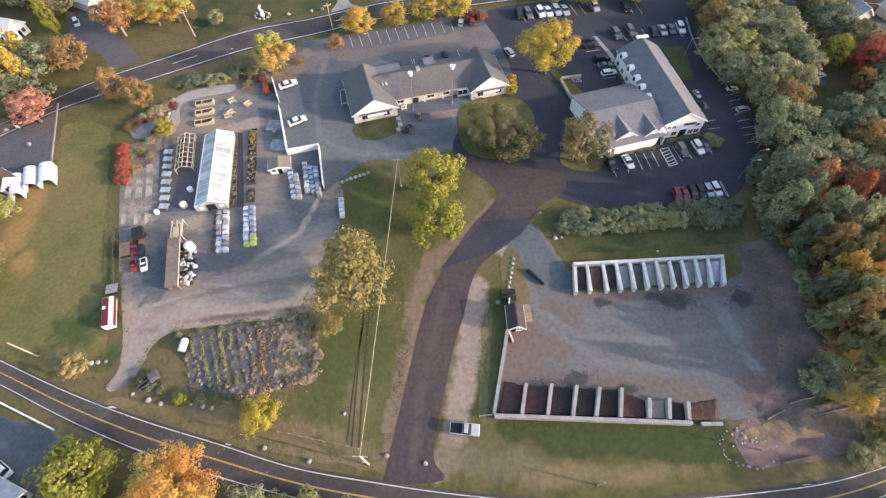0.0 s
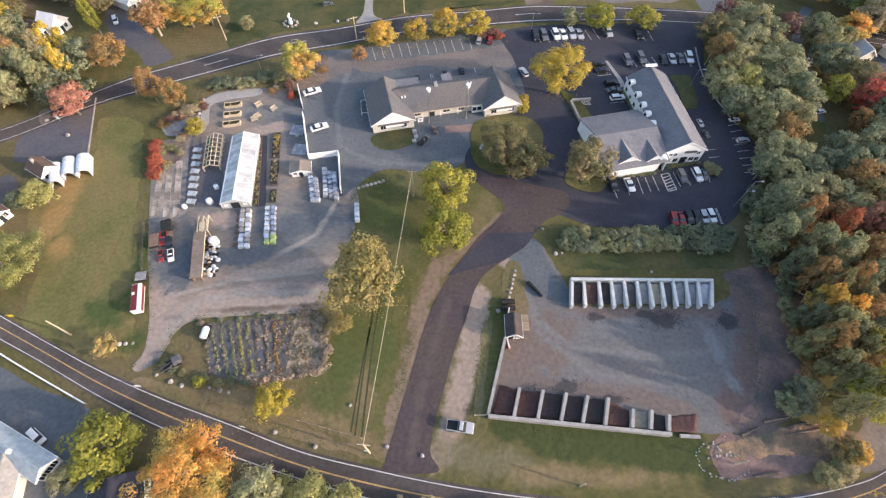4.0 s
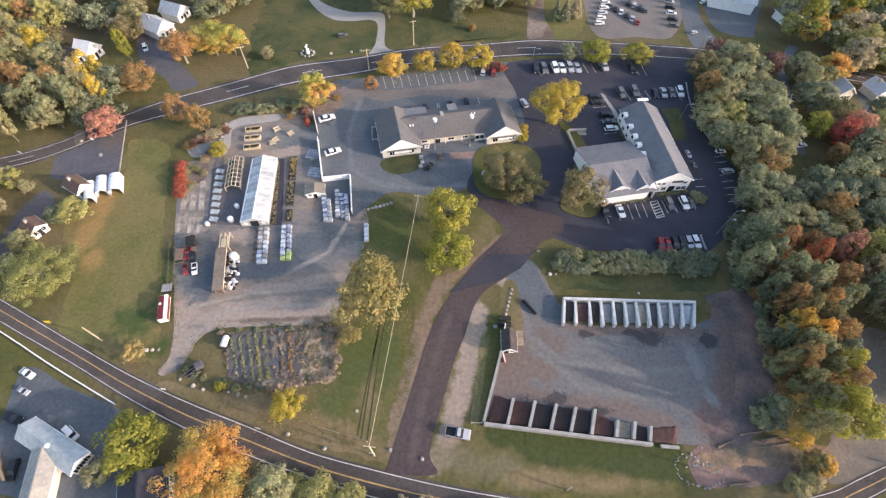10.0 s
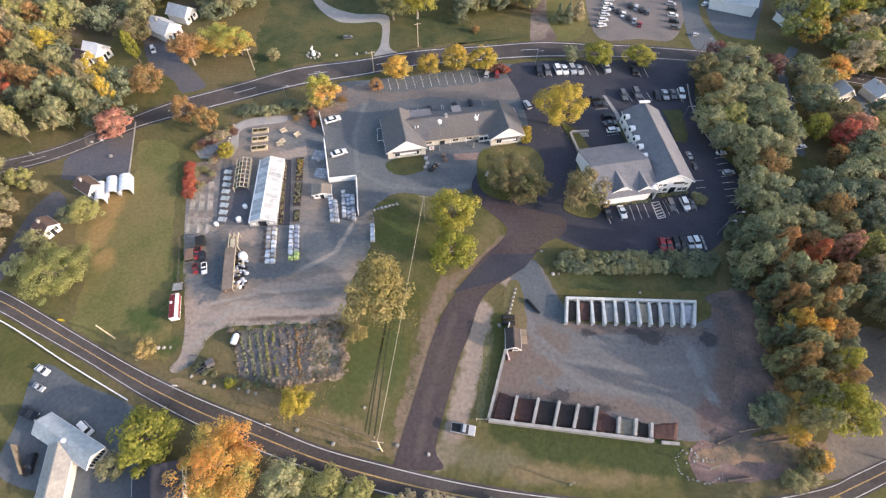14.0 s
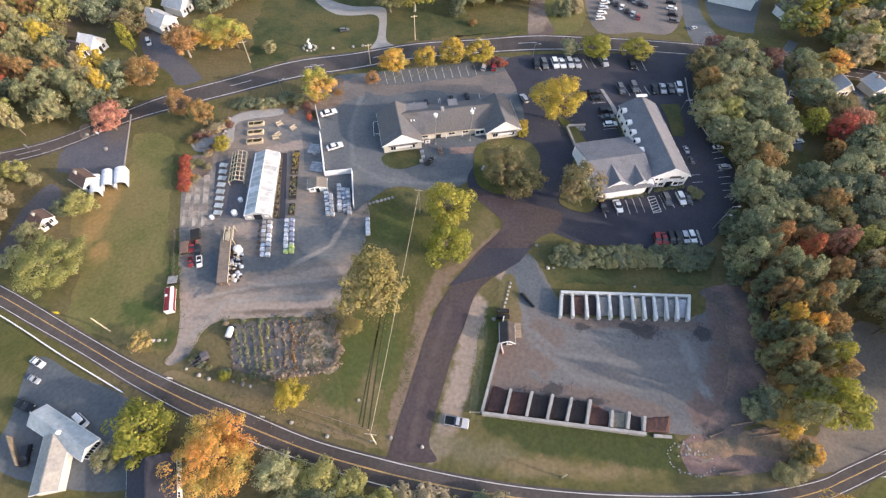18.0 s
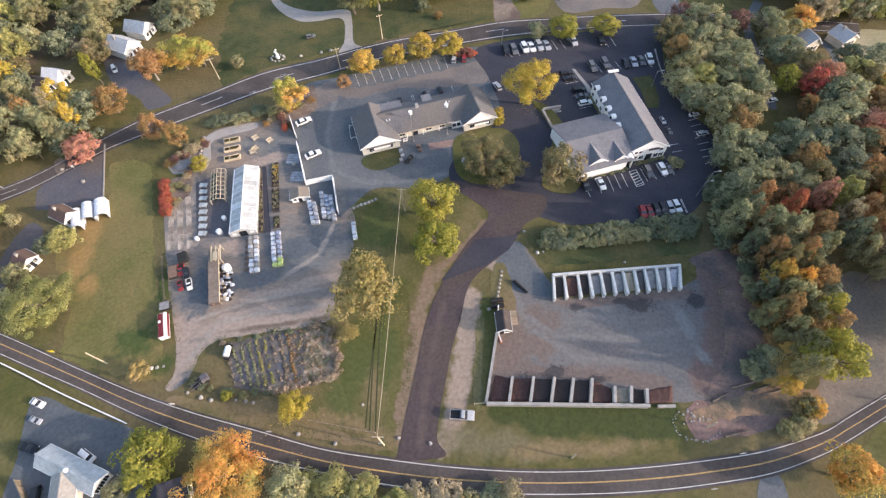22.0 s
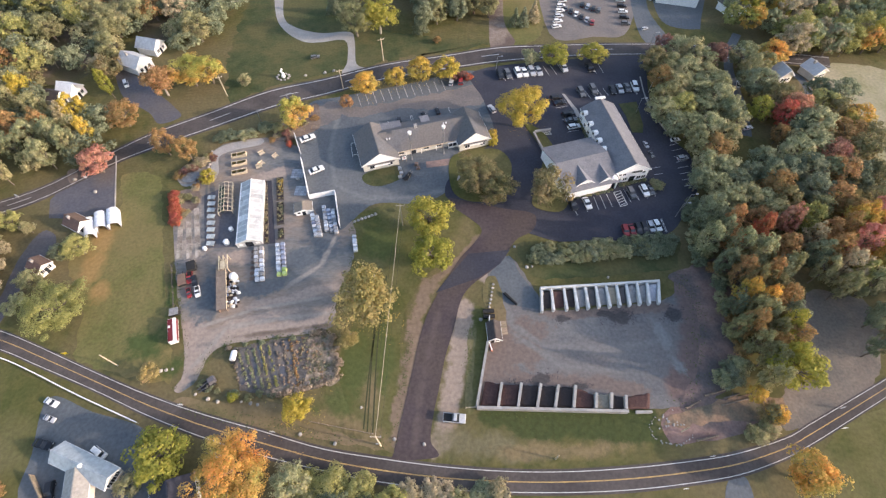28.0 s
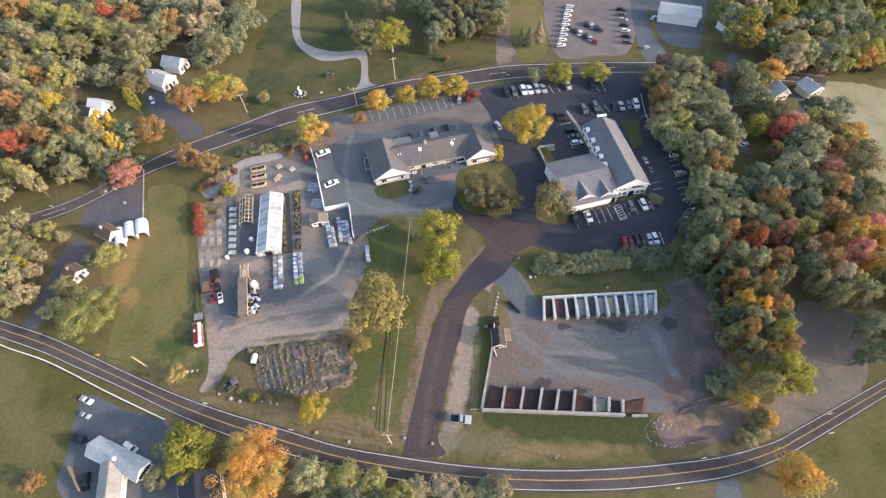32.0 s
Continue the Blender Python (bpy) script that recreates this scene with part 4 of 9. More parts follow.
slab("office_lot", [(21.3, 141.2), (56.2, 145.1), (82.6, 145.4), (79.5, 121.0), (79.9, 102.7), (83.6, 94.1), (81.3, 81.1), (75.8, 74.5), (68.4, 65.9), (56.5, 63.3), (45.2, 64.6), (36.5, 64.7), (28.9, 68.0), (16.7, 73.9), (9.2, 80.2), (6.5, 84.4), (9.5, 91.9), (23.6, 106.3), (22.7, 124.6)],
              0.045, ASPHALT, "fresh black asphalt lot round the office building", "parking lot")
slab("driveway", [(-9.2, 14.1), (-7.3, 21.6), (-5.0, 30.5), (-2.7, 39.6), (0.0, 46.8), (4.0, 53.7), (8.9, 61.2), (13.7, 66.5), (15.8, 70.5), (12.5, 74.9), (8.5, 79.0), (7.4, 82.4), (10.8, 81.5), (22.2, 77.5), (30.4, 75.3), (31.6, 72.5), (29.7, 68.8), (24.7, 66.0), (19.5, 59.0), (11.2, 52.9), (8.0, 48.5), (5.7, 41.3), (3.2, 34.5), (1.2, 27.0), (-0.4, 21.2), (-1.3, 15.8), (-0.0, 12.6), (-9.3, 12.6)],
     0.055, DRIVE, "dark red-brown asphalt driveway curving between lawns", "driveway")
slab("yard_floor", [(15.8, 56.5), (22.4, 60.8), (28.6, 46.7), (29.7, 44.4), (58.7, 45.1), (63.4, 49.9), (69.8, 50.8), (66.3, 36.1), (60.7, 26.1), (55.5, 19.8), (48.3, 19.1), (9.7, 22.4), (13.0, 34.8), (15.8, 42.9), (17.0, 48.0)],
     0.02, YARD, "flat grey gravel floor of the bulk material yard", "yard", ragged=0.7)
slab("soil_bank", [(63.1, 52.2), (84.1, 56.6), (77.8, 41.6), (70.5, 26.3), (59.6, 18.8), (53.5, 18.4), (55.0, 21.0), (60.5, 27.0), (64.8, 36.0), (66.0, 47.0)], 0.06, REDSOIL, "red-brown mulch and soil along the yard edge", "soil", ragged=1.2)
slab("concrete_apron", [(22.0, 61.2), (24.3, 55.1), (28.7, 45.3), (18.7, 47.6), (16.7, 51.8), (16.5, 56.2)], 0.035, LOT, "grey stone apron leading into the yard", "apron")
slab("lawn", [(-91.8, 98.8), (-81.2, 98.2), (-76.9, 88.3), (-70.4, 65.2), (-61.4, 37.9), (-62.1, 32.7), (-74.2, 35.9), (-84.8, 40.9), (-87.5, 54.5), (-96.3, 67.7), (-89.3, 78.4), (-88.2, 87.7)], 0.015, LAWN, "mown lawn with sunburnt patches", "lawn", ragged=1.2)
slab("lawn", [(-20.4, 75.5), (-14.0, 80.6), (-4.8, 82.0), (6.9, 82.4), (15.5, 71.1), (8.9, 62.9), (-0.9, 56.0), (-6.5, 45.2), (-7.9, 29.2), (-9.6, 15.6), (-15.3, 16.6), (-20.1, 26.5), (-22.5, 33.8), (-18.9, 44.8), (-18.5, 58.7)], 0.012, DARKGRASS, "green lawn beside the driveway", "lawn", ragged=0.6)
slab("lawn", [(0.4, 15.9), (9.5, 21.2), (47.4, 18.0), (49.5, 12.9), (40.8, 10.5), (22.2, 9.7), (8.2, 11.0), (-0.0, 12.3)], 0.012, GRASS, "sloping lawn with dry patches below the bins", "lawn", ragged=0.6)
slab("field", [(134.0, 125.3), (144.5, 127.8), (178.1, 131.5), (150.6, 75.5), (133.0, 76.3), (134.9, 89.9), (129.8, 104.7)], 0.015, DRYGRASS, "pale dry field at the edge of the woods", "field", ragged=1.0)
slab("brush_bank", [(49.4, 16.5), (58.5, 18.7), (68.4, 20.7), (77.5, 19.4), (74.2, 14.8), (64.0, 15.6), (53.7, 14.8)], 0.085, BRUSHSOIL, "brown bank of chipped brush and bare soil", "soil", ragged=1.4)
slab("bare_field", [(95.2, 43.9), (103.0, 44.0), (108.9, 40.7), (108.0, 33.3), (103.0, 25.0), (98.0, 20.1), (85.7, 14.5), (79.1, 12.4), (73.7, 14.9), (82.2, 25.4)], 0.015, FIELDSOIL, "bare brown soil behind the woods", "soil", ragged=1.0)
slab("tree_island", [(8.2, 91.9), (9.3, 83.9), (14.7, 80.4), (21.8, 81.4), (25.6, 86.1), (27.7, 94.8), (24.0, 101.1), (14.7, 100.7), (9.6, 98.7)], 0.16, DARKGRASS, "kerbed grass island with a tree", "lawn")
slab("tree_island", [(34.6, 112.2), (36.8, 104.8), (38.2, 97.4), (34.5, 86.3), (31.5, 77.8), (38.7, 74.9), (43.0, 79.5), (44.9, 84.6), (42.9, 97.5), (39.7, 108.1)], 0.16, DARKGRASS, "kerbed planting strip beside the office", "lawn")

for pts, m, label in (
    ([(-27.9, 127.6), (-19.3, 124.8), (8.4, 130.4), (20.8, 133.2), (22.1, 124.1), (11.9, 121.4), (-6.4, 122.9), (-18.9, 119.6), (-26.3, 122.0)], LOTTAN, "sun-bleached asphalt beside the highway row"),
    ([(-35.8, 124.9), (-28.9, 128.1), (-25.4, 121.2), (-30.2, 116.9), (-34.8, 118.0)], LOTTAN, "sun-bleached asphalt at the lot entrance"),
):
    slab("worn_ground", pts, 0.04, m, label, "ground", ragged=1.6)

# ======== buildings ========
def shop():
    root = thing("shop", (0, 0), label="long single-storey shop with two front gables and grey shingle roof", category="building")
    wings = []
    for a, b, c, ridge in (((-17.5, 94.5), (-6.9, 97.5), (-20.1, 108.7), 6.1), ((12.4, 101.2), (22.0, 103.6), (10.0, 113.8), 6.1)):
        turn, w, d = frame_fit(a, b, c)
        m = gable_wing(root, a, turn, w, d, 2.7, ridge, CREAM, SHINGLE, 0.5, WHITEPAINT, verge=0.15)
        wings.append((m, w, d))
    (ml, wl, dl), (mr, wr, dr) = wings
    a, b = ml @ Vector((wl * 0.56, dl * 0.24, 0)), mr @ Vector((wr * 0.44, dr * 0.24, 0))
    turn, length, _ = frame_of(a.xy, b.xy)
    depth = min(dl, dr) * 0.9
    # the middle block: its ridge runs along its length
    m = pose(a.x, a.y, 0, 0, 0, turn)
    for r in ((0, 0, 0, length, 0.25, 2.6), (0, depth - 0.25, 0, length, depth, 2.6)):
        part("wall", boxes(r), CREAM, root).matrix_basis = m
    for s in (0, 1):
        bm = bmesh.new()
        y0, y1 = (-0.6, depth / 2) if s == 0 else (depth + 0.6, depth / 2)
        p = [bm.verts.new(v) for v in ((0, y0, 2.4), (length, y0, 2.4), (length, y1, 5.5), (0, y1, 5.5))]
        q = [bm.verts.new((v.co.x, v.co.y, v.co.z + 0.15)) for v in p]
        bm.faces.new(p[::-1])
        bm.faces.new(q)
        for k in range(4):
            bm.faces.new((p[k], p[(k + 1) % 4], q[(k + 1) % 4], q[k]))
        bmesh.ops.recalc_face_normals(bm, faces=bm.faces[:])
        part("roof_slope", bm, SHINGLE, root).matrix_basis = m
    return root, ml, wl, dl, mr, wr, dr, m, length, depth


SHOP = shop()


def office():
    root = thing("office_building", (0, 0), label="two-storey white office with long grey shingle roofs", category="building")
    a, b, c = (56.2, 84.2), (66.6, 86.0), (53.8, 113.2)
    turn, w, d = frame_fit(a, b, c, 0.7)
    m1 = gable_wing(root, a, turn, w, d, 4.4, 7.4, WHITEPAINT, SHINGLE2, 0.5, WHITEPAINT, verge=0.2)
    a, b, c = (41.1, 78.8), (54.3, 82.7), (38.5, 96.7)
    turn2, w2, d2 = frame_fit(a, b, c, 0.5)
    m2 = pose(a[0], a[1], 0, 0, 0, turn2)
    for r in ((0, 0, 0, w2, 0.25, 3.8), (0, d2 - 0.25, 0, w2, d2, 3.8), (0, 0.25, 0, 0.25, d2 - 0.25, 3.8)):
        part("wall", boxes(r), WHITEPAINT, root).matrix_basis = m2
    bm = bmesh.new()
    v = [bm.verts.new(p) for p in ((0.02, 0.05, 3.8), (0.02, d2 - 0.05, 3.8), (0.02, d2 / 2, 6.3), (0.25, 0.05, 3.8), (0.25, d2 - 0.05, 3.8), (0.25, d2 / 2, 6.3))]
    for f in ((0, 1, 2), (5, 4, 3), (0, 3, 4, 1), (1, 4, 5, 2), (2, 5, 3, 0)):
        bm.faces.new([v[i] for i in f])
    part("gable", bm, WHITEPAINT, root).matrix_basis = m2
    for s in (0, 1):
        bm = bmesh.new()
        y0, y1 = (-0.5, d2 / 2) if s == 0 else (d2 + 0.5, d2 / 2)
        p = [bm.verts.new(q) for q in ((-0.4, y0, 3.6), (w2 + 2.5, y0, 3.6), (w2 + 2.5, y1, 6.4), (-0.4, y1, 6.4))]
        q = [bm.verts.new((x.co.x, x.co.y, x.co.z + 0.16)) for x in p]
        bm.faces.new(p[::-1])
        bm.faces.new(q)
        for k in range(4):
            bm.faces.new((p[k], p[(k + 1) % 4], q[(k + 1) % 4], q[k]))
        bmesh.ops.recalc_face_normals(bm, faces=bm.faces[:])
        part("roof_slope", bm, SHINGLE2, root).matrix_basis = m2
    return root, m1, w, d, m2, w2, d2


OFFICE = office()


def greenhouse():
    a, b, c = (-51.2, 69.2), (-44.6, 69.8), (-53.6, 91.2)
    turn, w, d = frame_fit(a, b, c, 0.8)
    root = thing("greenhouse", a, turn, "long white plastic-covered greenhouse with ribbed gable roof", "greenhouse")
    eave, ridge = 1.7, 3.0
    n = 12
    for i in range(n):
        y0, y1 = d * i / n + 0.04, d * (i + 1) / n - 0.04
        for x, s in ((0.0, 1), (w, -1)):
            part("side_panel", boxes((x - 0.03, y0, 0.5, x + 0.03, y1, eave)), POLY, root)
            bm = bmesh.new()
            prism(bm, [(x - 0.15 * s, eave - 0.1), (w / 2, ridge), (w / 2, ridge + 0.06), (x - 0.15 * s, eave - 0.04)], y0, y1)
            bmesh.ops.recalc_face_normals(bm, faces=bm.faces[:])
            part("roof_panel", bm, POLY, root)
    for i in range(n + 1):
        bm = bmesh.new()
        y = d * i / n
        for x in (0.0, w):
            beam(bm, (x, y, 0), (x, y, eave), 0.08)
            beam(bm, (x, y, eave), (w / 2, y, ridge + 0.06), 0.08, 0.1)
        part("frame_rib", bm, WHITEPAINT, root)
    part("ridge_beam", boxes((w / 2 - 0.12, -0.1, ridge + 0.08, w / 2 + 0.12, d + 0.1, ridge + 0.18)), WHITEPAINT, root)
    for x in (-0.1, w - 0.1):
        part("base_wall", boxes((x, 0, 0, x + 0.2, d, 0.5)), CONCRETE, root)
        part("eave_rail", boxes((x - 0.05, -0.1, eave - 0.02, x + 0.25, d + 0.1, eave + 0.12)), WHITEPAINT, root)
    for y in (0.0, d - 0.12):
        bm = bmesh.new()
        prism(bm, [(0.1, 0), (w - 0.1, 0), (w - 0.1, eave), (w / 2, ridge), (0.1, eave)], y, y + 0.12)
        part("end_wall", bm, POLY, root)
    part("door", boxes((w / 2 - 1.0, -0.06, 0.0, w / 2 + 1.0, -0.005, 1.95)), GLASS, root)
    for x in (0.6, w - 1.6):
        part("end_vent", boxes((x, -0.05, 0.7, x + 1.0, -0.004, 1.5)), WHITEPAINT, root)
    return root


greenhouse()

# ======== bulk material bins ========
def wall_run(name, a, b, h, t, label, material=CONCRETE, z=0.0):
    """A wall of large concrete blocks, each a piece of its own."""
    turn, length, _ = frame_of(a, b)
    root = thing(name, a, turn, label, "wall", "bin walls", z=z)
    n, rows = max(1, round(length / 1.8)), max(1, round(h / 0.6))
    me = None
    bl, bh = length / n, h / rows
    for j in range(rows):
        for i in range(n):
            if me is None:
                bm = boxes((0.01, -t / 2, 0.005, bl - 0.01, t / 2, bh - 0.005))
                bmesh.ops.bevel(bm, geom=bm.edges[:], offset=0.03, segments=1, affect="EDGES")
                bm.normal_update()
                me = bpy.data.meshes.new("block")
                bm.to_mesh(me)
                bm.free()
                me.materials.append(material)
            shared("block", me, root, pose(bl * i, 0, bh * j))
    return root


H = 1.5
wall_run("bin_wall", (9.2, 21.8), (42.0, 18.7), H, 0.6, "long rear wall of pale concrete blocks")
wall_run("bin_wall", (43.8, 18.6), (47.4, 18.4), 0.6, 0.6, "single course of pale blocks behind the last bin")
wall_run("side_wall", (9.2, 22.0), (13.5, 37.1), 1.0, 0.6, "side wall of pale concrete blocks beside grass")
LOWER = [((13.9, 21.7), (15.4, 26.9)), ((18.2, 21.3), (19.8, 26.5)), ((22.4, 20.9), (24.1, 26.0)), ((26.3, 20.6), (28.0, 25.5)), ((30.3, 20.2), (31.8, 25.1)), ((35.1, 19.8), (36.0, 23.1)), ((38.4, 19.5), (39.4, 22.9)), ((41.6, 19.2), (42.4, 22.1))]
for a, b in LOWER:
    wall_run("bin_divider", a, b, H, 0.6, "concrete block divider between mulch bins")
wall_run("bin_wall", (28.4, 50.1), (59.1, 50.0), H, 0.6, "rear wall of the upper row of bins", WHITEBLOCK)
UPPER = [((28.6, 49.5), (27.7, 43.7)), ((31.1, 49.6), (30.6, 43.8)), ((34.3, 49.5), (33.9, 43.7)), ((37.0, 49.6), (36.6, 43.6)), ((39.8, 49.6), (39.3, 43.7)), ((42.5, 49.6), (42.0, 43.8)), ((45.1, 49.6), (44.7, 43.7)), ((47.8, 49.5), (47.2, 43.8)), ((50.3, 49.6), (49.7, 43.8)), ((53.1, 49.7), (52.3, 43.9)), ((55.7, 49.6), (54.6, 43.8)), ((58.7, 49.6), (57.0, 43.8))]
for a, b in UPPER:
    wall_run("bin_divider", a, b, H, 0.6, "pale concrete block divider between stone bins", WHITEBLOCK)

# ======== trees: single ones ========
for at, h, r, hue, kind, where in (
    ((1.3, 71.0), 11, 4.7, "yellowgreen", "round", "beside the driveway lawn"),
    ((1.3, 59.9), 10, 4.6, "yellowgreen", "round", "beside the driveway lawn"),
    ((-19.6, 39.6), 3, 2.2, "wheat", "open", "at the yard edge"),
    ((-14.9, 47.9), 11, 6.6, "wheat", "open", "between yard and lawn"),
    ((16.6, 85.6), 9.5, 5.6, "dusk", "round", "on the kerbed island"),
    ((20.9, 80.6), 9, 4.2, "dusk", "round", "on the kerbed island"),
    ((35.4, 78.6), 12, 4.7, "dusk", "round", "beside the office"),
    ((33.2, 110.6), 13, 6.0, "yellow", "round", "at the corner of the office lot"),
    ((-17.7, 131.9), 7, 3.8, "gold", "round", "in a row along the highway"),
    ((-7.3, 134.8), 6.5, 3.2, "gold", "round", "in a row along the highway"),
    ((1.6, 137.6), 7.5, 3.9, "gold", "round", "in a row along the highway"),
    ((10.7, 138.0), 7.5, 3.8, "yellow", "round", "in a row along the highway"),
    ((-24.1, 125.1), 4, 2.0, "rust", "round", "at the lot entrance"),
    ((41.7, 143.9), 5, 2.6, "green", "round", "along the highway verge"),
    ((50.3, 142.8), 7, 4.2, "yellowgreen", "round", "along the highway verge"),
    ((64.8, 143.5), 6, 4.2, "yellowgreen", "round", "along the highway verge"),
    ((-40.1, 116.8), 10, 4.2, "turning", "round", "in a bed at the lot entrance"),
    ((-78.9, 106.6), 9, 2.7, "rust", "round", "beside the display garden"),
    ((-71.2, 103.6), 8.5, 2.5, "rust", "round", "beside the display garden"),
):
    tree(at, h, r, hue, kind, where)
for at, h, r, hue, kind, where in (
    ((-97.7, 100.6), 8, 4.0, "coral", "round", "beside the highway"),
    ((-95.8, 121.3), 8, 4.2, "rust", "round", "beside the highway"),
    ((-87.1, 136.2), 10, 5.0, "rust", "open", "across the highway"),
    ((-78.4, 140.9), 10, 5.5, "turning", "round", "across the highway"),
    ((-72.5, 141.8), 9, 4.5, "turning", "round", "across the highway"),
    ((-64.1, 94.2), 4.0, 2.1, "yellow", "round", "in the display garden"),
    ((-55.9, 16.0), 8.5, 4.7, "yellowgreen", "round", "across the road beside a lot"),
    ((-40.8, 12.0), 9.0, 6.2, "orange", "round", "across the road"),
    ((-29.6, 9.7), 7, 3.2, "green", "round", "across the road"),
    ((-30.1, 23.9), 5, 2.6, "yellow", "round", "on the road verge"),
    ((-45.1, 28.0), 2, 1.2, "yellowgreen", "bush", "on the road verge"),
    ((-64.7, 34.4), 4.2, 2.3, "wheat", "bush", "on the road verge"),
    ((-62.6, 11.2), 3.5, 2.4, "olive", "bush", "beside the metal-roofed building"),
    ((-91.0, 51.6), 8, 6.0, "lime", "round", "at the edge of the lawn"),
    ((-92.6, 70.4), 6, 3.0, "lime", "round", "beside a house"),
    ((-101.5, 61.0), 5, 2.6, "olive", "round", "beside a small house"),
    ((-97.8, 69.6), 4.5, 2.0, "deep", "round", "beside a small house"),
):
    tree(at, h, r, hue, kind, where)
for at, h, r, hue, kind, where in (
    ((72.9, 3.7), 8, 4.0, "orange", "round", "across the road"),
    ((-13.0, 167.8), 12, 6.0, "yellowgreen", "open", "on the far lawn"),
    ((-21.9, 166.6), 12, 5.5, "olive", "round", "on the far lawn"),
    ((-31.7, 182.9), 9, 2.6, "spruce", "spruce", "on the park lawn"),
    ((2.5, 167.0), 9, 2.6, "spruce", "spruce", "on the park lawn"),
    ((39.9, 168.0), 7, 2.0, "deep", "spruce", "beside the far drive"),
    ((43.3, 168.3), 7, 2.0, "spruce", "spruce", "beside the far drive"),
    ((47.6, 170.9), 8, 2.2, "tan", "spruce", "beside the far drive"),
    ((-60.4, 139.5), 4, 2.0, "olive", "round", "on the front lawn"),
    ((-1.4, 192.1), 11, 4.0, "deep", "round", "on the park lawn"),
    ((-16.1, 195.6), 11, 4.5, "olive", "round", "on the park lawn"),
):
    tree(at, h, r, hue, kind, where)
for at, h, r, hue, kind, where in (
    ((8.8, 159.8), 2.5, 1.6, "rust", "bush", "beside the highway"),
    ((-90.3, 12.0), 3.5, 2.4, "rust", "bush", "on the lawn across the road"),
):
    tree(at, h, r, hue, kind, where)

GROVE = []


def grove(rows, where):
    """Woodland trees set one by one: place, height, crown radius, hue."""
    for at, h, r, hue in rows:
        GROVE.append((*at, 4.0))
        tree(at, h, r, hue, "round", where, group="woodland trees")


grove((
    ((72.3, 57.8), 12.4, 2.7, "green"), ((80.0, 63.1), 12.8, 1.9, "rust"), ((75.9, 59.6), 13.2, 1.8, "deep"), ((86.0, 59.6), 12.6, 1.9, "red"), ((78.7, 55.1), 13.1, 2.6, "green"),
    ((74.1, 51.5), 11.0, 1.7, "deep"), ((76.5, 48.3), 12.0, 2.0, "rust"), ((83.2, 52.7), 13.2, 2.4, "green"), ((82.7, 47.3), 12.5, 1.8, "rust"), ((77.9, 45.2), 13.0, 1.7, "dusk"), ((90.1, 54.0), 11.2, 2.6, "rust"),
    ((95.4, 62.2), 12.0, 2.3, "coral"), ((88.8, 48.8), 11.4, 1.9, "olive"), ((75.2, 42.1), 12.2, 2.3, "orange"), ((78.8, 40.3), 12.3, 1.8, "gold"), ((71.6, 39.6), 10.9, 1.7, "deep"), ((77.4, 36.5), 11.4, 2.2, "green"),
    ((83.9, 40.2), 11.5, 2.0, "rust"), ((80.5, 33.4), 13.1, 1.9, "yellowgreen"),
    ((79.0, 24.6), 10.5, 4.6, "yellowgreen"),
), "at the edge of the woods")
grove((
    ((72.6, 34.2), 12.7, 2.0, "rust"), ((69.8, 34.2), 11.3, 1.7, "olive"), ((74.6, 37.5), 12.8, 1.7, "olive"), ((77.9, 32.6), 11.3, 1.7, "olive"), ((77.8, 26.2), 12.4, 2.2, "yellowgreen"), ((74.7, 26.9), 11.2, 2.1, "olive"),
    ((72.7, 30.2), 11.3, 1.7, "olive"), ((71.8, 21.7), 13.3, 1.8, "olive"), ((70.1, 20.0), 5.0, 1.7, "gold"),
    ((71.1, 16.0), 5.0, 1.8, "dusk"), ((72.9, 15.5), 5.0, 1.7, "gold"),
), "at the edge of the woods")
grove((
    ((75.9, 66.4), 12.5, 3.0, "deep"), 
), "in mixed woods beside the yard")
grove((
    ((113.3, 61.1), 12.7, 2.7, "orange"), ((110.4, 54.4), 12.9, 2.6, "coral"), ((113.6, 50.7), 10.9, 2.6, "orange"), ((107.6, 58.2), 13.1, 2.1, "rust"), ((103.7, 58.1), 11.0, 2.2, "rust"),
    ((98.8, 56.7), 11.6, 2.0, "tan"), ((100.3, 62.3), 12.3, 2.5, "lime"),
), "in mixed woods above the bare field")
grove((
    ((102.0, 52.0), 13.0, 2.1, "rust"), ((97.2, 47.3), 11.6, 2.0, "olive"), ((103.0, 47.2), 13.0, 2.8, "tan"), ((96.9, 51.4), 12.1, 2.4, "deep"), ((104.7, 45.2), 11.5, 1.8, "lime"), ((99.5, 42.3), 11.6, 2.0, "olive"),
    ((106.9, 42.7), 11.2, 2.5, "green"), ((119.1, 59.2), 11.0, 2.5, "orange"), ((104.2, 34.5), 11.2, 2.2, "deep"), ((99.9, 27.4), 12.5, 2.1, "deep"), 
), "in mixed woods above the bare field")
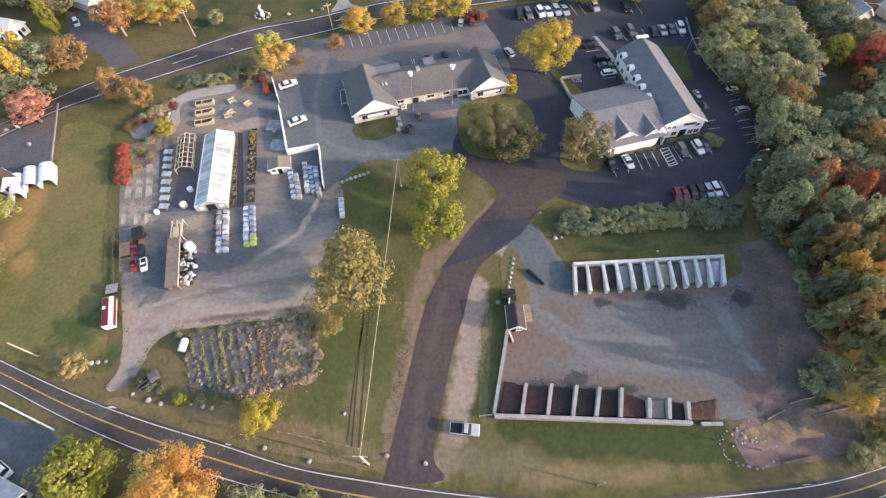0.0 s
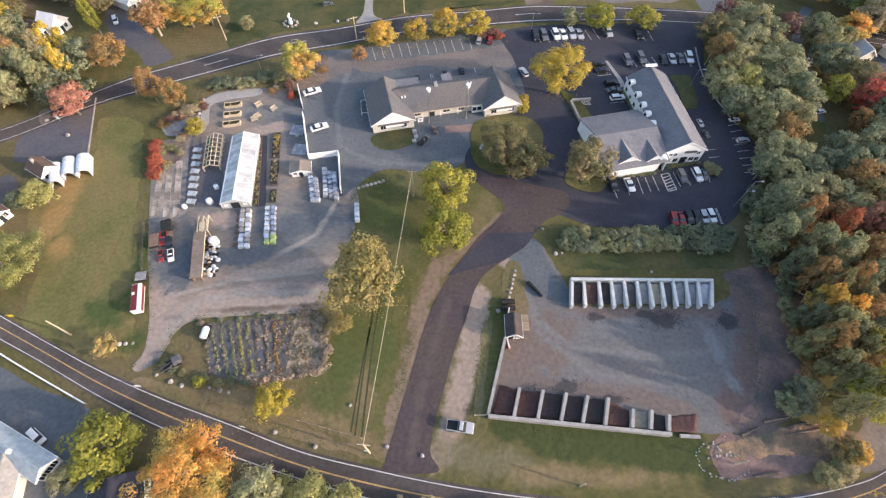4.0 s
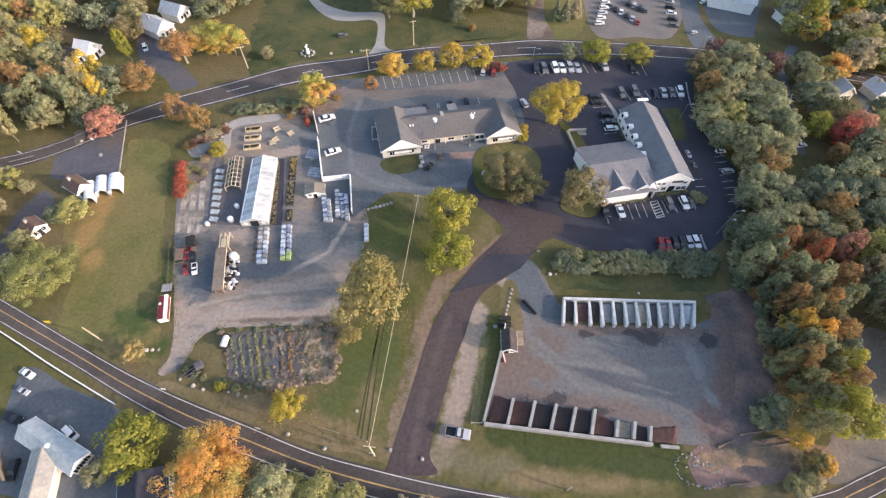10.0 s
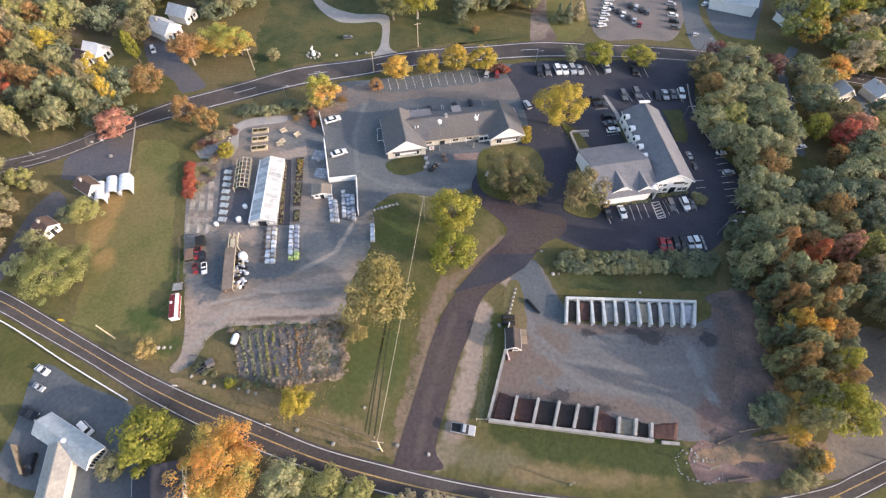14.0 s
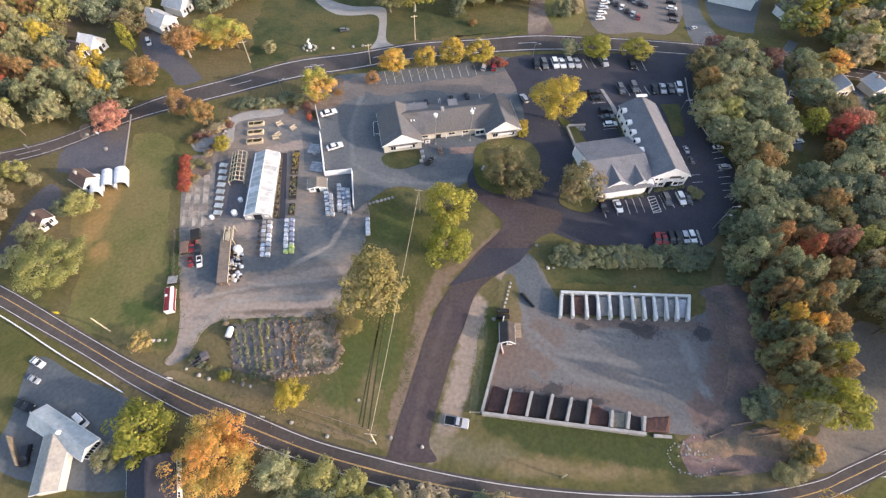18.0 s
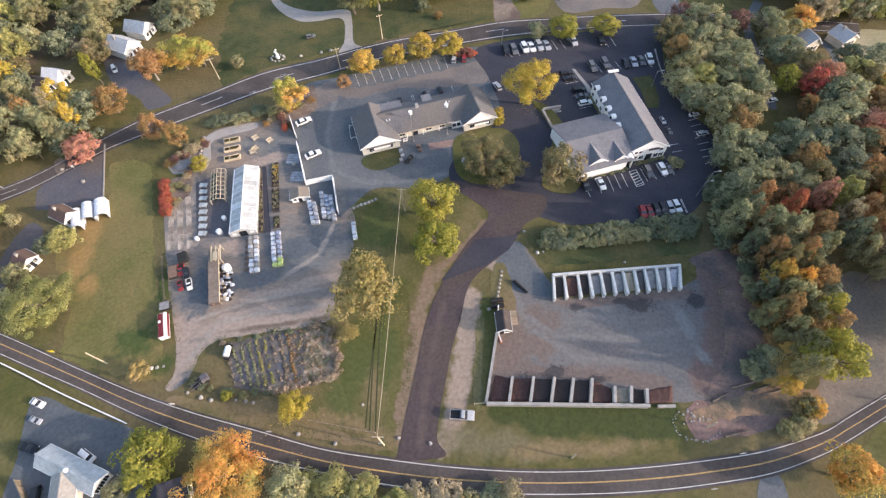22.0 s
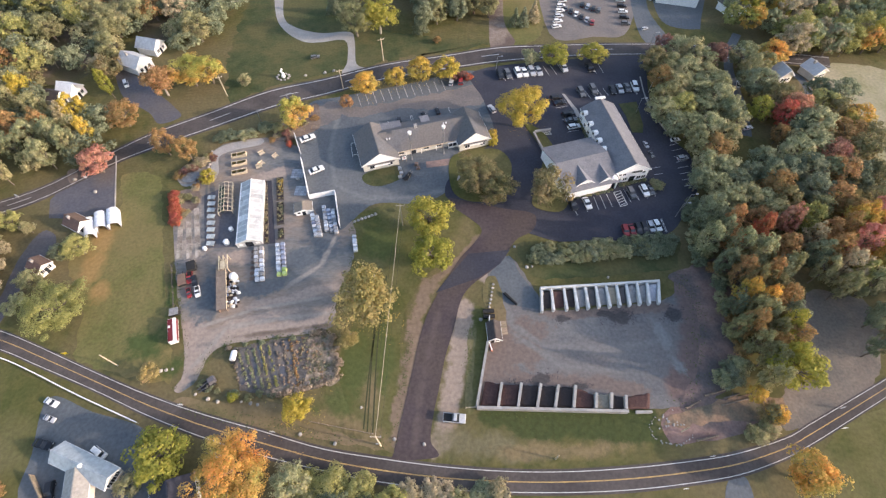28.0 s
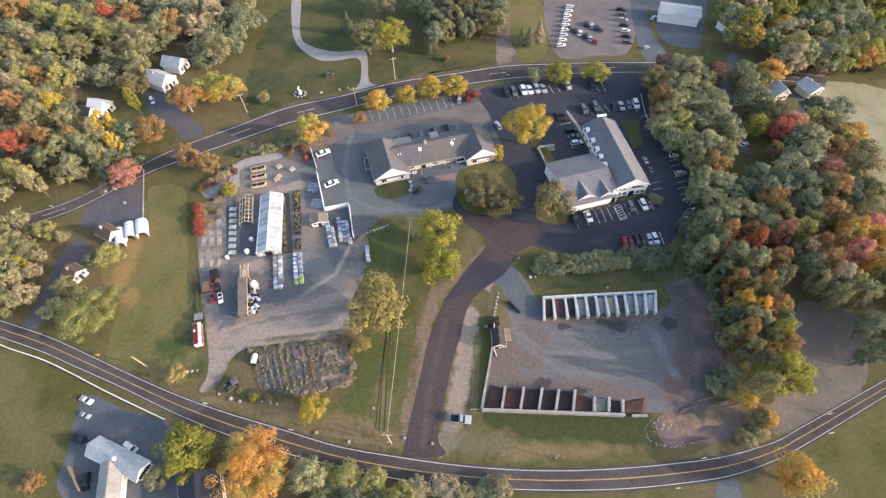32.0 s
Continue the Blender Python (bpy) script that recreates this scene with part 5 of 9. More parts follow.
grove((
    ((-176.3, 202.2), 12.1, 4.7, "rust"), ((-161.4, 197.3), 11.1, 4.3, "lime"), ((-166.2, 184.2), 10.8, 3.4, "olive"), ((-159.8, 178.7), 10.4, 2.9, "tan"), ((-150.3, 171.8), 11.2, 4.5, "lime"), ((-147.7, 190.8), 11.7, 4.7, "lime"),
    ((-140.5, 194.6), 10.9, 3.5, "olive"), ((-135.8, 196.0), 10.8, 2.5, "red"), ((-139.2, 173.1), 10.0, 4.5, "olive"), ((-130.6, 179.5), 11.9, 3.7, "lime"), ((-125.0, 195.0), 10.0, 3.9, "rust"), ((-114.8, 173.8), 11.0, 5.8, "olive"),
    ((-107.5, 180.4), 11.7, 4.8, "olive"), ((-111.0, 158.9), 10.2, 3.8, "olive"), ((-103.6, 184.5), 11.5, 4.1, "rust"), ((-122.2, 179.5), 12.0, 3.3, "olive"), ((-156.4, 161.0), 11.3, 2.8, "olive"), ((-149.8, 151.6), 11.6, 3.0, "lime"),
    ((-145.3, 152.5), 10.1, 2.7, "rust"), ((-136.7, 151.8), 10.9, 3.7, "lime"),
), "across the highway")
grove((
    ((-132.2, 155.4), 10.2, 2.9, "green"), ((-163.5, 169.7), 11.8, 3.2, "dusk"), ((-145.0, 142.1), 10.5, 2.8, "olive"), ((-133.1, 135.7), 10.9, 2.9, "yellow"), ((-134.8, 129.7), 12.1, 2.6, "olive"), ((-110.9, 123.0), 11.8, 2.9, "yellow"),
    ((-113.9, 151.0), 6.5, 3.0, "tan"), ((-137.0, 114.8), 10.9, 3.0, "red"), ((-134.0, 118.3), 11.0, 2.6, "rust"), ((-126.4, 116.2), 11.5, 3.0, "rust"), ((-123.2, 124.7), 11.0, 3.1, "olive"), ((-120.5, 112.1), 10.5, 3.2, "green"),
    ((-113.5, 112.9), 10.8, 3.2, "green"), ((-124.1, 107.5), 10.2, 2.6, "green"), ((-112.9, 103.2), 10.7, 2.6, "green"), ((-106.7, 106.8), 12.1, 2.4, "green"), ((-102.3, 111.2), 12.0, 1.9, "yellow"), ((-113.1, 119.9), 11.3, 2.0, "tan"),
    ((-105.5, 136.3), 11.0, 1.7, "yellowgreen"), ((-82.1, 168.2), 10.6, 5.0, "olive"),
), "across the highway")
grove((
    ((-94.2, 183.9), 10.1, 4.1, "tan"), ((-89.9, 194.5), 10.5, 3.9, "tan"), ((-129.6, 101.6), 11.6, 2.5, "lime"), ((-123.3, 97.4), 11.8, 2.1, "olive"), ((-136.7, 126.0), 10.7, 2.6, "olive"), ((-146.5, 135.7), 11.6, 2.9, "rust"),
    ((-152.0, 147.4), 11.6, 2.6, "tan"), ((-118.1, 116.1), 11.4, 2.4, "rust"),
), "across the highway")
grove((
    ((91.7, 146.4), 6.8, 2.6, "plum"), ((94.3, 141.7), 8.2, 4.1, "green"), ((98.0, 138.7), 9.0, 4.1, "olive"), ((101.6, 134.9), 7.5, 3.9, "green"), ((83.6, 135.5), 8.4, 3.9, "dusk"), ((88.6, 132.3), 7.9, 4.3, "olive"),
    ((93.4, 128.7), 8.7, 4.2, "green"), ((98.7, 126.3), 7.6, 4.1, "olive"), ((86.8, 120.8), 8.8, 4.1, "olive"), ((93.0, 119.4), 8.3, 4.2, "green"), ((99.8, 120.4), 8.9, 3.8, "green"), ((81.7, 117.6), 8.1, 3.4, "olive"),
    ((83.0, 125.7), 8.1, 3.2, "rust"), ((77.8, 109.1), 8.7, 3.4, "green"), ((84.4, 110.3), 9.0, 3.9, "lime"), ((91.5, 110.3), 7.9, 4.0, "green"), ((97.8, 113.3), 9.0, 3.9, "green"), ((99.6, 107.7), 8.9, 3.8, "green"),
    ((99.8, 102.7), 7.7, 3.1, "green"), ((79.3, 102.8), 8.4, 3.1, "deep"), ((84.5, 101.5), 8.6, 3.6, "green"), ((90.1, 100.7), 9.0, 3.8, "green"), ((94.2, 96.4), 8.5, 3.1, "olive"), ((84.7, 94.3), 7.6, 3.5, "olive"),
    ((89.2, 91.1), 8.2, 3.7, "rust"), ((83.0, 85.8), 8.2, 3.4, "green"), ((87.7, 83.2), 8.2, 3.6, "green"), ((79.1, 79.6), 9.0, 2.8, "deep"), ((83.0, 77.4), 7.9, 3.4, "green"), ((89.6, 78.6), 7.7, 3.3, "deep"),
    ((93.7, 81.1), 8.2, 2.8, "spruce"), ((84.7, 72.3), 8.5, 3.3, "green"), ((77.4, 68.1), 9.0, 3.3, "spruce"), ((89.5, 72.5), 8.4, 3.4, "olive"), ((93.7, 71.0), 7.7, 3.5, "green"), ((93.9, 65.9), 8.9, 3.0, "olive"),
    ((80.6, 66.0), 8.2, 2.9, "deep"), ((89.2, 64.2), 8.5, 3.0, "rust"),
), "beside the office lot")
grove((
    ((106.7, 136.9), 8.8, 3.4, "plum"), ((115.9, 135.8), 8.4, 4.2, "green"), ((115.6, 127.6), 9.3, 3.5, "olive"), ((114.0, 120.0), 9.5, 4.0, "deep"), ((113.1, 124.9), 6.2, 2.7, "deep"), ((109.4, 107.4), 8.8, 2.9, "yellowgreen"),
    ((126.7, 135.3), 8.6, 4.6, "orange"), ((121.2, 130.6), 8.3, 3.0, "olive"), ((118.0, 113.5), 8.4, 4.2, "dusk"), ((120.0, 106.9), 9.8, 3.9, "coral"), ((115.4, 103.8), 9.6, 2.9, "red"), ((113.8, 107.4), 6.5, 2.0, "coral"),
    ((111.0, 96.8), 7.0, 1.9, "rust"), ((131.7, 109.5), 8.0, 4.6, "lime"), ((138.1, 111.9), 9.7, 4.2, "deep"), ((119.1, 100.8), 9.0, 3.7, "deep"), ((122.7, 98.1), 9.5, 5.0, "green"), ((137.1, 101.0), 8.5, 4.5, "orange"),
    ((130.9, 95.1), 8.6, 4.3, "rust"), ((136.3, 92.2), 8.6, 4.3, "dusk"), ((130.2, 85.9), 9.8, 4.7, "dusk"), ((117.5, 90.6), 8.7, 4.6, "green"),
), "beside the narrow lane")
grove((
    ((111.2, 87.6), 8.9, 4.4, "green"), ((110.0, 80.3), 9.8, 4.5, "spruce"), ((108.6, 73.7), 9.7, 4.2, "spruce"), ((105.2, 80.9), 8.7, 3.8, "deep"), ((122.3, 86.9), 8.6, 3.8, "coral"), ((120.0, 79.2), 9.5, 3.9, "rust"),
    ((124.6, 78.2), 8.2, 4.6, "deep"), ((116.9, 80.0), 8.7, 3.0, "green"), ((98.7, 75.0), 9.6, 3.6, "rust"), ((98.7, 69.4), 9.7, 3.2, "dusk"), ((100.2, 64.3), 8.4, 2.9, "yellowgreen"), ((107.3, 67.3), 8.1, 3.0, "olive"),
    ((113.4, 69.9), 9.5, 3.3, "rust"), ((114.7, 65.2), 9.2, 3.3, "rust"), ((116.4, 62.2), 8.4, 3.9, "red"), ((122.2, 64.7), 8.9, 3.0, "coral"), ((100.8, 86.7), 8.1, 2.8, "deep"), ((99.6, 79.9), 9.3, 3.2, "deep"),
    ((128.8, 77.8), 9.0, 3.9, "dusk"), ((133.0, 103.9), 9.3, 3.3, "dusk"), ((132.8, 116.1), 8.1, 3.0, "deep"), ((125.5, 69.2), 9.2, 3.4, "olive"),
), "in mixed woods above the bare field")
LANE = [(124.9, 155.8), (118.3, 146.6), (113.2, 135.7), (110.8, 124.4), (108.5, 112.5), (104.7, 100.8)]
tagged(part("lane", strip_mesh(curve_points(LANE), -1.6, 1.6, 0.03), LOT), "narrow asphalt lane between the woods", "road", kind="structure")
tagged(part("house_lane", strip_mesh(curve_points([(133.5, 131.2), (135.5, 128.4), (135.7, 123.8), (134.5, 118.3)]), -1.3, 1.3, 0.03), LOT), "pale drive between the houses at the field edge", "road", kind="structure")
slab("dry_field", [(146.1, 132.8), (156.1, 134.6), (165.8, 131.0), (175.8, 121.9), (156.4, 81.1), (139.5, 82.4), (144.6, 105.1), (143.9, 120.0)], 0.02, DRYFIELD, "pale dry mown field behind the woods", "field", ragged=1.5)
far_wood("far_woodland", [(132.5, 195.3), (242.6, 216.9), (198.0, 142.0), (162.5, 139.0), (142.0, 138.0), (131.3, 139.5), (132.9, 152.0), (119.2, 158.4)], 6.4, ["lime", "pale", "tan", "lime", "turning", "pale", "lime", "yellowgreen"], 7, "dense green and gold woodland beyond the highway")
far_wood("far_woodland", [(-224.0, 250.4), (-84.7, 237.1), (-72.4, 180.9), (-85.3, 160.5), (-109.8, 167.1), (-103.0, 131.7), (-99.5, 107.4), (-112.6, 100.1), (-142.2, 93.8)], 8.5, ["green", "deep", "dusk", "deep", "olive", "green", "spruce", "deep"], 9, "dense autumn woodland across the highway", h=(6, 9), avoid=GROVE + [(-134.9, 167.3, 10.0), (-101.1, 178.8, 10.0), (-133.8, 150.9, 7.0), (-124.7, 142.7, 9.0), (-103.7, 158.8, 10.0), (-133.4, 176.9, 6.0), (-144.2, 155.3, 4.0), (-113.5, 132.5, 11.0), (-97.0, 148.0, 11.0), (-101.0, 128.0, 7.0)])
grove((
    ((-114.8, 80.7), 6, 2.4, "lime"), ((-110.0, 78.7), 4, 1.5, "olive"), ((-113.6, 72.2), 4, 1.5, "tan"), ((-112.8, 66.8), 5, 1.8, "tan"), ((-110.9, 58.9), 6, 2.4, "tan"),
    ((-117.3, 69.3), 5, 1.3, "yellow"), ((-104.0, 53.2), 4, 1.4, "pale"), ((-103.0, 55.9), 4, 1.4, "pale"), ((-116.6, 63.3), 7, 2.5, "olive"), ((-122.0, 76.5), 7, 2.6, "olive"),
), "round the houses")
# filler trees added to close sun gaps between the measured ones
wood([(75.0, 26.0), (80.0, 28.0), (86.0, 40.0), (88.0, 54.0), (80.0, 60.0), (77.0, 46.0)], 4.0, ["deep", "green", "dusk", "rust"], 31, "in the yard-edge woods", h=(8, 11), avoid=[(x, y, 2.2) for x, y, _ in GROVE])
wood([(-150.0, 86.7), (-122.0, 82.0), (-116.0, 66.0), (-112.0, 56.0), (-135.0, 58.3)], 6.5, ["olive", "lime", "green", "olive"], 13, "round the houses", h=(6, 9), avoid=GROVE)
wood([(-0.1, 206.2), (35.1, 208.5), (32.0, 175.8), (3.4, 166.7)], 5.6, ["deep", "olive", "spruce", "spruce"], 15, "on the far side of the highway", h=(8, 13))
wood([(-28.7, 10.5), (-11.1, 7.6), (-8.5, 2.6), (-27.7, 3.7)], 4.5, ["olive", "deep", "lime"], 17, "across the road", h=(3, 5))
wood([(121.8, 52.0), (142.7, 53.6), (125.9, 26.8), (112.9, 26.2), (112.7, 36.2)], 6.0, ["green", "olive", "spruce", "lime"], 19, "beyond the bare field", h=(10, 14))
wood([(130.5, 141.0), (140.0, 135.5), (152.0, 138.5), (180.0, 138.0), (188.0, 146.0), (139.2, 146.0)], 5.6, ["lime", "pale", "lime", "turning", "tan"], 23, "beside the highway bend", h=(9, 13))
# ======== parking marks ========
def marks(parent, rows, width=0.13):
    for a, b in rows:
        turn, length, _ = frame_of(a, b)
        o = part("parking_line", boxes((0, -width / 2, 0, length, width / 2, 0.008)), WHITELINE, parent)
        o.matrix_basis = pose(a[0], a[1], 0, 0, 0, turn)


def between(a, b, n):
    """n places from a to b, both ends too."""
    a, b = Vector(a), Vector(b)
    return [tuple(a.lerp(b, i / (n - 1))) for i in range(n)]


def mark_rows(name, groups, z, label):
    root = tagged(thing(name, (0, 0), z=z), label, "markings", kind="structure")
    for a0, a1, b0, b1, n in groups:
        marks(root, list(zip(between(a0, a1, n), between(b0, b1, n))))
    return root


mark_rows("shop_parking_marks", (((-21.0, 131.7), (8.9, 136.7), (-19.4, 125.4), (9.9, 131.3), 12), ((-13.1, 116.1), (-10.3, 117.0), (-12.3, 112.0), (-9.5, 112.9), 2), ((-2.8, 118.9), (-2.3, 119.2), (-2.0, 114.5), (-1.4, 114.7), 2), ((2.2, 120.0), (10.3, 122.2), (3.0, 116.0), (10.9, 118.2), 3)),
          0.038, "worn white parking lines on grey asphalt")
mark_rows("office_parking_marks", (
    ((30.3, 140.0), (52.0, 142.4), (31.8, 134.6), (53.1, 137.2), 9), ((64.3, 141.6), (66.8, 141.7), (64.9, 136.1), (67.4, 136.1), 2), ((58.4, 127.3), (67.2, 128.2), (59.4, 123.1), (68.1, 124.3), 5), ((75.1, 128.4), (75.5, 128.4), (75.7, 123.7), (76.1, 123.7), 2),
    ((46.6, 118.9), (48.2, 107.1), (50.7, 119.6), (52.2, 107.8), 3), ((78.8, 98.5), (77.4, 81.6), (82.2, 99.3), (80.7, 82.0), 8), ((70.1, 89.4), (69.9, 86.7), (72.8, 89.7), (72.8, 87.0), 2)), 0.048, "bright white parking lines on fresh black asphalt")
mark_rows("office_front_marks", (
    ((42.8, 78.3), (46.1, 79.4), (43.5, 73.2), (46.7, 74.2), 2), ((49.7, 79.7), (53.7, 80.4), (50.1, 74.7), (54.2, 75.5), 3), ((59.3, 81.7), (67.1, 82.9), (60.0, 76.8), (67.8, 78.4), 4), ((66.5, 70.3), (66.8, 70.3), (66.6, 65.7), (66.9, 65.7), 2)),
          0.048, "bright white parking lines on fresh black asphalt")
# hatched bay
hatch = tagged(thing("hatched_bay", (0, 0), z=0.049), "white hatched bay beside the accessible parking", "markings", kind="structure")
marks(hatch, [((56.0, 80.8), (56.5, 75.4)), ((58.1, 81.3), (58.7, 76.0)), ((56.5, 75.4), (58.7, 76.0)), ((56.0, 80.8), (58.1, 81.3))] + list(zip(between((56.0, 79.6), (56.4, 75.8), 5), between((58.2, 80.5), (58.8, 76.8), 5))), 0.2)

# ======== cars ========
for a, b, colour, style in (
    ((-34.3, 94.9), (-29.8, 97.1), "white", "sedan"), ((-38.4, 109.0), (-33.7, 111.3), "white", "sedan"), ((11.8, 132.9), (12.7, 136.8), "silver", "suv"), ((15.4, 133.0), (16.0, 137.3), "red", "suv"), ((25.5, 117.6), (24.0, 121.6), "silver", "suv"),
    ((-6.1, 114.6), (-6.7, 118.0), "black", "suv"), ((2.1, 117.0), (1.3, 120.2), "black", "suv"), ((6.8, 118.5), (6.2, 121.8), "black", "sedan"),
    ((29.8, 140.3), (30.4, 134.5), "black", "suv"), ((32.3, 140.4), (33.3, 134.6), "grey", "suv"), ((36.1, 140.9), (37.0, 135.1), "white", "suv"), ((38.5, 141.0), (39.4, 135.5), "white", "sedan"), ((41.1, 141.4), (42.1, 135.6), "silver", "suv"), ((43.6, 141.5), (44.6, 135.6), "silver", "sedan"), ((53.2, 142.1), (53.9, 137.2), "silver", "suv"), ((62.7, 141.5), (63.1, 136.0), "black", "sedan"),
):
    car(a, b, colour, style)
for a, b, colour, style in (
    ((56.3, 128.1), (57.0, 123.1), "grey", "suv"), ((60.8, 129.4), (61.4, 124.0), "grey", "suv"), ((67.8, 128.5), (67.8, 123.7), "black", "sedan"), ((70.5, 128.9), (70.5, 124.0), "silver", "sedan"), ((73.2, 129.2), (73.2, 124.4), "grey", "sedan"), ((76.0, 129.6), (75.8, 124.5), "white", "suv"),
    ((45.3, 123.2), (49.8, 123.9), "black", "suv"), ((45.9, 120.5), (50.4, 121.2), "black", "sedan"), ((47.6, 114.6), (52.2, 115.3), "black", "suv"), ((47.8, 111.7), (52.3, 112.4), "grey", "sedan"), ((48.2, 108.5), (52.6, 109.2), "white", "suv"),
    ((79.5, 100.4), (82.7, 100.7), "white", "sedan"), ((78.8, 92.2), (82.5, 92.8), "silver", "suv"), ((71.0, 100.6), (71.4, 97.6), "silver", "sedan"), ((71.4, 96.0), (71.8, 93.8), "grey", "sedan"),
):
    car(a, b, colour, style)
for a, b, colour, style in (
    ((42.3, 79.3), (43.3, 74.7), "black", "suv"), ((46.7, 79.2), (47.4, 74.8), "white", "sedan"), ((60.5, 82.1), (61.1, 77.6), "grey", "suv"), ((64.5, 82.6), (65.1, 78.1), "white", "suv"), ((66.6, 82.3), (67.1, 78.7), "grey", "sedan"),
    ((55.3, 68.7), (55.3, 64.5), "red", "suv"), ((57.0, 68.8), (57.3, 64.7), "red", "sedan"), ((58.9, 69.0), (59.1, 64.8), "black", "suv"), ((60.7, 69.2), (60.9, 65.0), "black", "suv"), ((62.5, 69.4), (62.8, 65.4), "silver", "suv"), ((64.2, 69.7), (64.7, 65.6), "white", "suv"),
    ((1.5, 20.4), (6.7, 19.6), "silver", "pickup"),
):
    car(a, b, colour, style)
for a, b, colour, style in (
    ((-87.3, 30.5), (-84.0, 29.0), "white", "sedan"), ((-86.1, 26.7), (-83.3, 25.6), "silver", "sedan"), ((-86.0, 21.4), (-81.7, 20.1), "black", "sedan"), ((-72.7, 19.2), (-69.6, 17.2), "white", "van"), ((-79.3, 13.5), (-78.4, 9.4), "black", "suv"), ((-54.5, 8.8), (-55.9, 5.5), "white", "suv"),
    ((-62.5, 62.1), (-61.8, 58.4), "red", "pickup"), ((-61.9, 57.1), (-60.7, 54.3), "red", "pickup"), ((-61.2, 60.8), (-60.0, 57.5), "black", "suv"), ((-59.7, 57.5), (-58.6, 54.3), "white", "pickup"),
    ((-104.6, 144.9), (-102.8, 141.5), "white", "van"), 
    ((-39.1, 153.4), (-35.6, 154.3), "grey", "suv"), ((111.5, 123.8), (113.3, 127.4), "white", "suv"),
        ((-76.3, 195.7), (-71.8, 196.4), "silver", "suv"), ((104.3, 103.6), (107.9, 104.4), "white", "sedan"),
):
    car(a, b, colour, style)
# cars in the far lot across the highway
for i, q in enumerate(between((63.8, 194.7), (54.3, 165.7), 9)):
    car(q, (q[0] + 4.0, q[1] + 0.6), "white" if i % 3 else "palegrey", "suv", "in the far lot")
for i, q in enumerate(between((61.9, 176.7), (70.2, 165.7), 6)):
    car(q, (q[0] + 1.5, q[1] + 3.8), ("grey", "black", "white", "black", "silver", "red")[i], "sedan", "in the far lot")
for i, q in enumerate(between((69.3, 178.9), (75.0, 174.1), 4)):
    car(q, (q[0] + 1.5, q[1] + 3.8), ("black", "silver", "black", "grey")[i], "suv", "in the far lot")
for i, q in enumerate(between((85.7, 191.1), (81.8, 166.2), 7)):
    car(q, (q[0] + 4.0, q[1] - 0.8), ("black", "grey", "silver", "black", "white", "black", "grey")[i], "suv", "in the far lot")
for a, b, c in (((98.6, 182.0), (101.4, 184.2), "white"), ((103.5, 185.1), (105.8, 186.5), "silver"), ((108.6, 182.6), (108.5, 178.1), "white"), ((88.9, 161.3), (91.7, 162.3), "silver")):
    car(a, b, c, "suv", "on the far lot")

# ======== further ground ========
slab("far_lot", [(61.1, 215.9), (99.3, 211.6), (84.5, 162.7), (69.5, 158.7), (52.8, 162.3)], 0.02, LOTTAN, "pinkish-grey far parking lot across the highway", "parking lot")
slab("side_road", [(98.1, 211.8), (105.6, 210.9), (96.3, 176.8), (97.6, 152.6), (88.3, 152.8), (89.2, 173.5)], 0.03, LOT, "pale side road meeting the highway", "road")
slab("far_lot", [(106.2, 207.5), (129.9, 204.2), (114.5, 166.1), (110.5, 160.2), (99.7, 165.0), (100.1, 181.8)], 0.02, LOT, "grey far lot beside the side road", "parking lot")
slab("park_path", [(-60.3, 213.4), (-56.1, 213.1), (-53.0, 184.6), (-47.5, 175.3), (-36.7, 170.1), (-25.2, 169.9), (-23.0, 162.5), (-21.8, 148.9), (-16.8, 145.4), (-26.7, 143.4), (-25.3, 150.7), (-26.7, 164.1), (-36.0, 163.8), (-42.8, 164.8), (-50.7, 172.4), (-56.1, 184.8)], 0.02, CONCRETE, "pale winding park path", "path")
slab("park_lawn", [(-70.1, 180.8), (-60.5, 211.0), (-27.3, 208.5), (-25.6, 178.7), (2.2, 164.7), (31.0, 158.1), (-11.4, 149.9), (-52.8, 137.5), (-66.2, 133.2)], 0.01, LUSH, "dark green park lawn across the highway", "lawn", ragged=2.5)
slab("park_lawn", [(36.9, 202.8), (54.2, 199.9), (49.3, 161.6), (32.1, 158.7)], 0.01, LAWN, "park lawn beside the far lot", "lawn", ragged=0.8)
slab("far_drive", [(28.8, 158.4), (36.8, 213.3), (41.4, 212.8), (36.4, 173.4), (38.7, 157.9), (33.3, 155.1)], 0.02, DIRT, "brown drive into the park", "path")
slab("house_drive", [(-110.5, 152.3), (-102.3, 148.8), (-90.6, 137.2), (-83.2, 129.4), (-80.2, 124.6), (-86.4, 121.6), (-90.5, 126.5), (-93.8, 129.4), (-102.9, 136.6)], 0.02, SIDELOT, "dark asphalt drive of a house across the highway", "driveway")
slab("leaf_litter", [(-148.4, 178.3), (-143.0, 184.0), (-131.0, 176.7), (-120.7, 156.7), (-122.0, 148.1), (-132.8, 145.7), (-141.8, 158.6)], 0.012, LITTERSOIL, "brown leaf litter in a clearing of the woods", "soil", ragged=1.5)
slab("leaf_litter", [(-110.0, 176.8), (-109.1, 186.3), (-97.2, 186.9), (-92.7, 171.1), (-97.4, 168.8)], 0.012, LITTERSOIL, "brown leaf litter behind a house", "soil", ragged=1.2)
slab("barn_lot", [(-96.3, 107.5), (-92.8, 95.6), (-89.9, 85.9), (-98.9, 82.8), (-107.7, 83.6), (-110.0, 90.5), (-108.4, 95.1), (-109.3, 100.4), (-102.6, 103.0)], 0.03, SIDELOT, "grey-blue asphalt lot beside the house", "driveway", smooth=False)
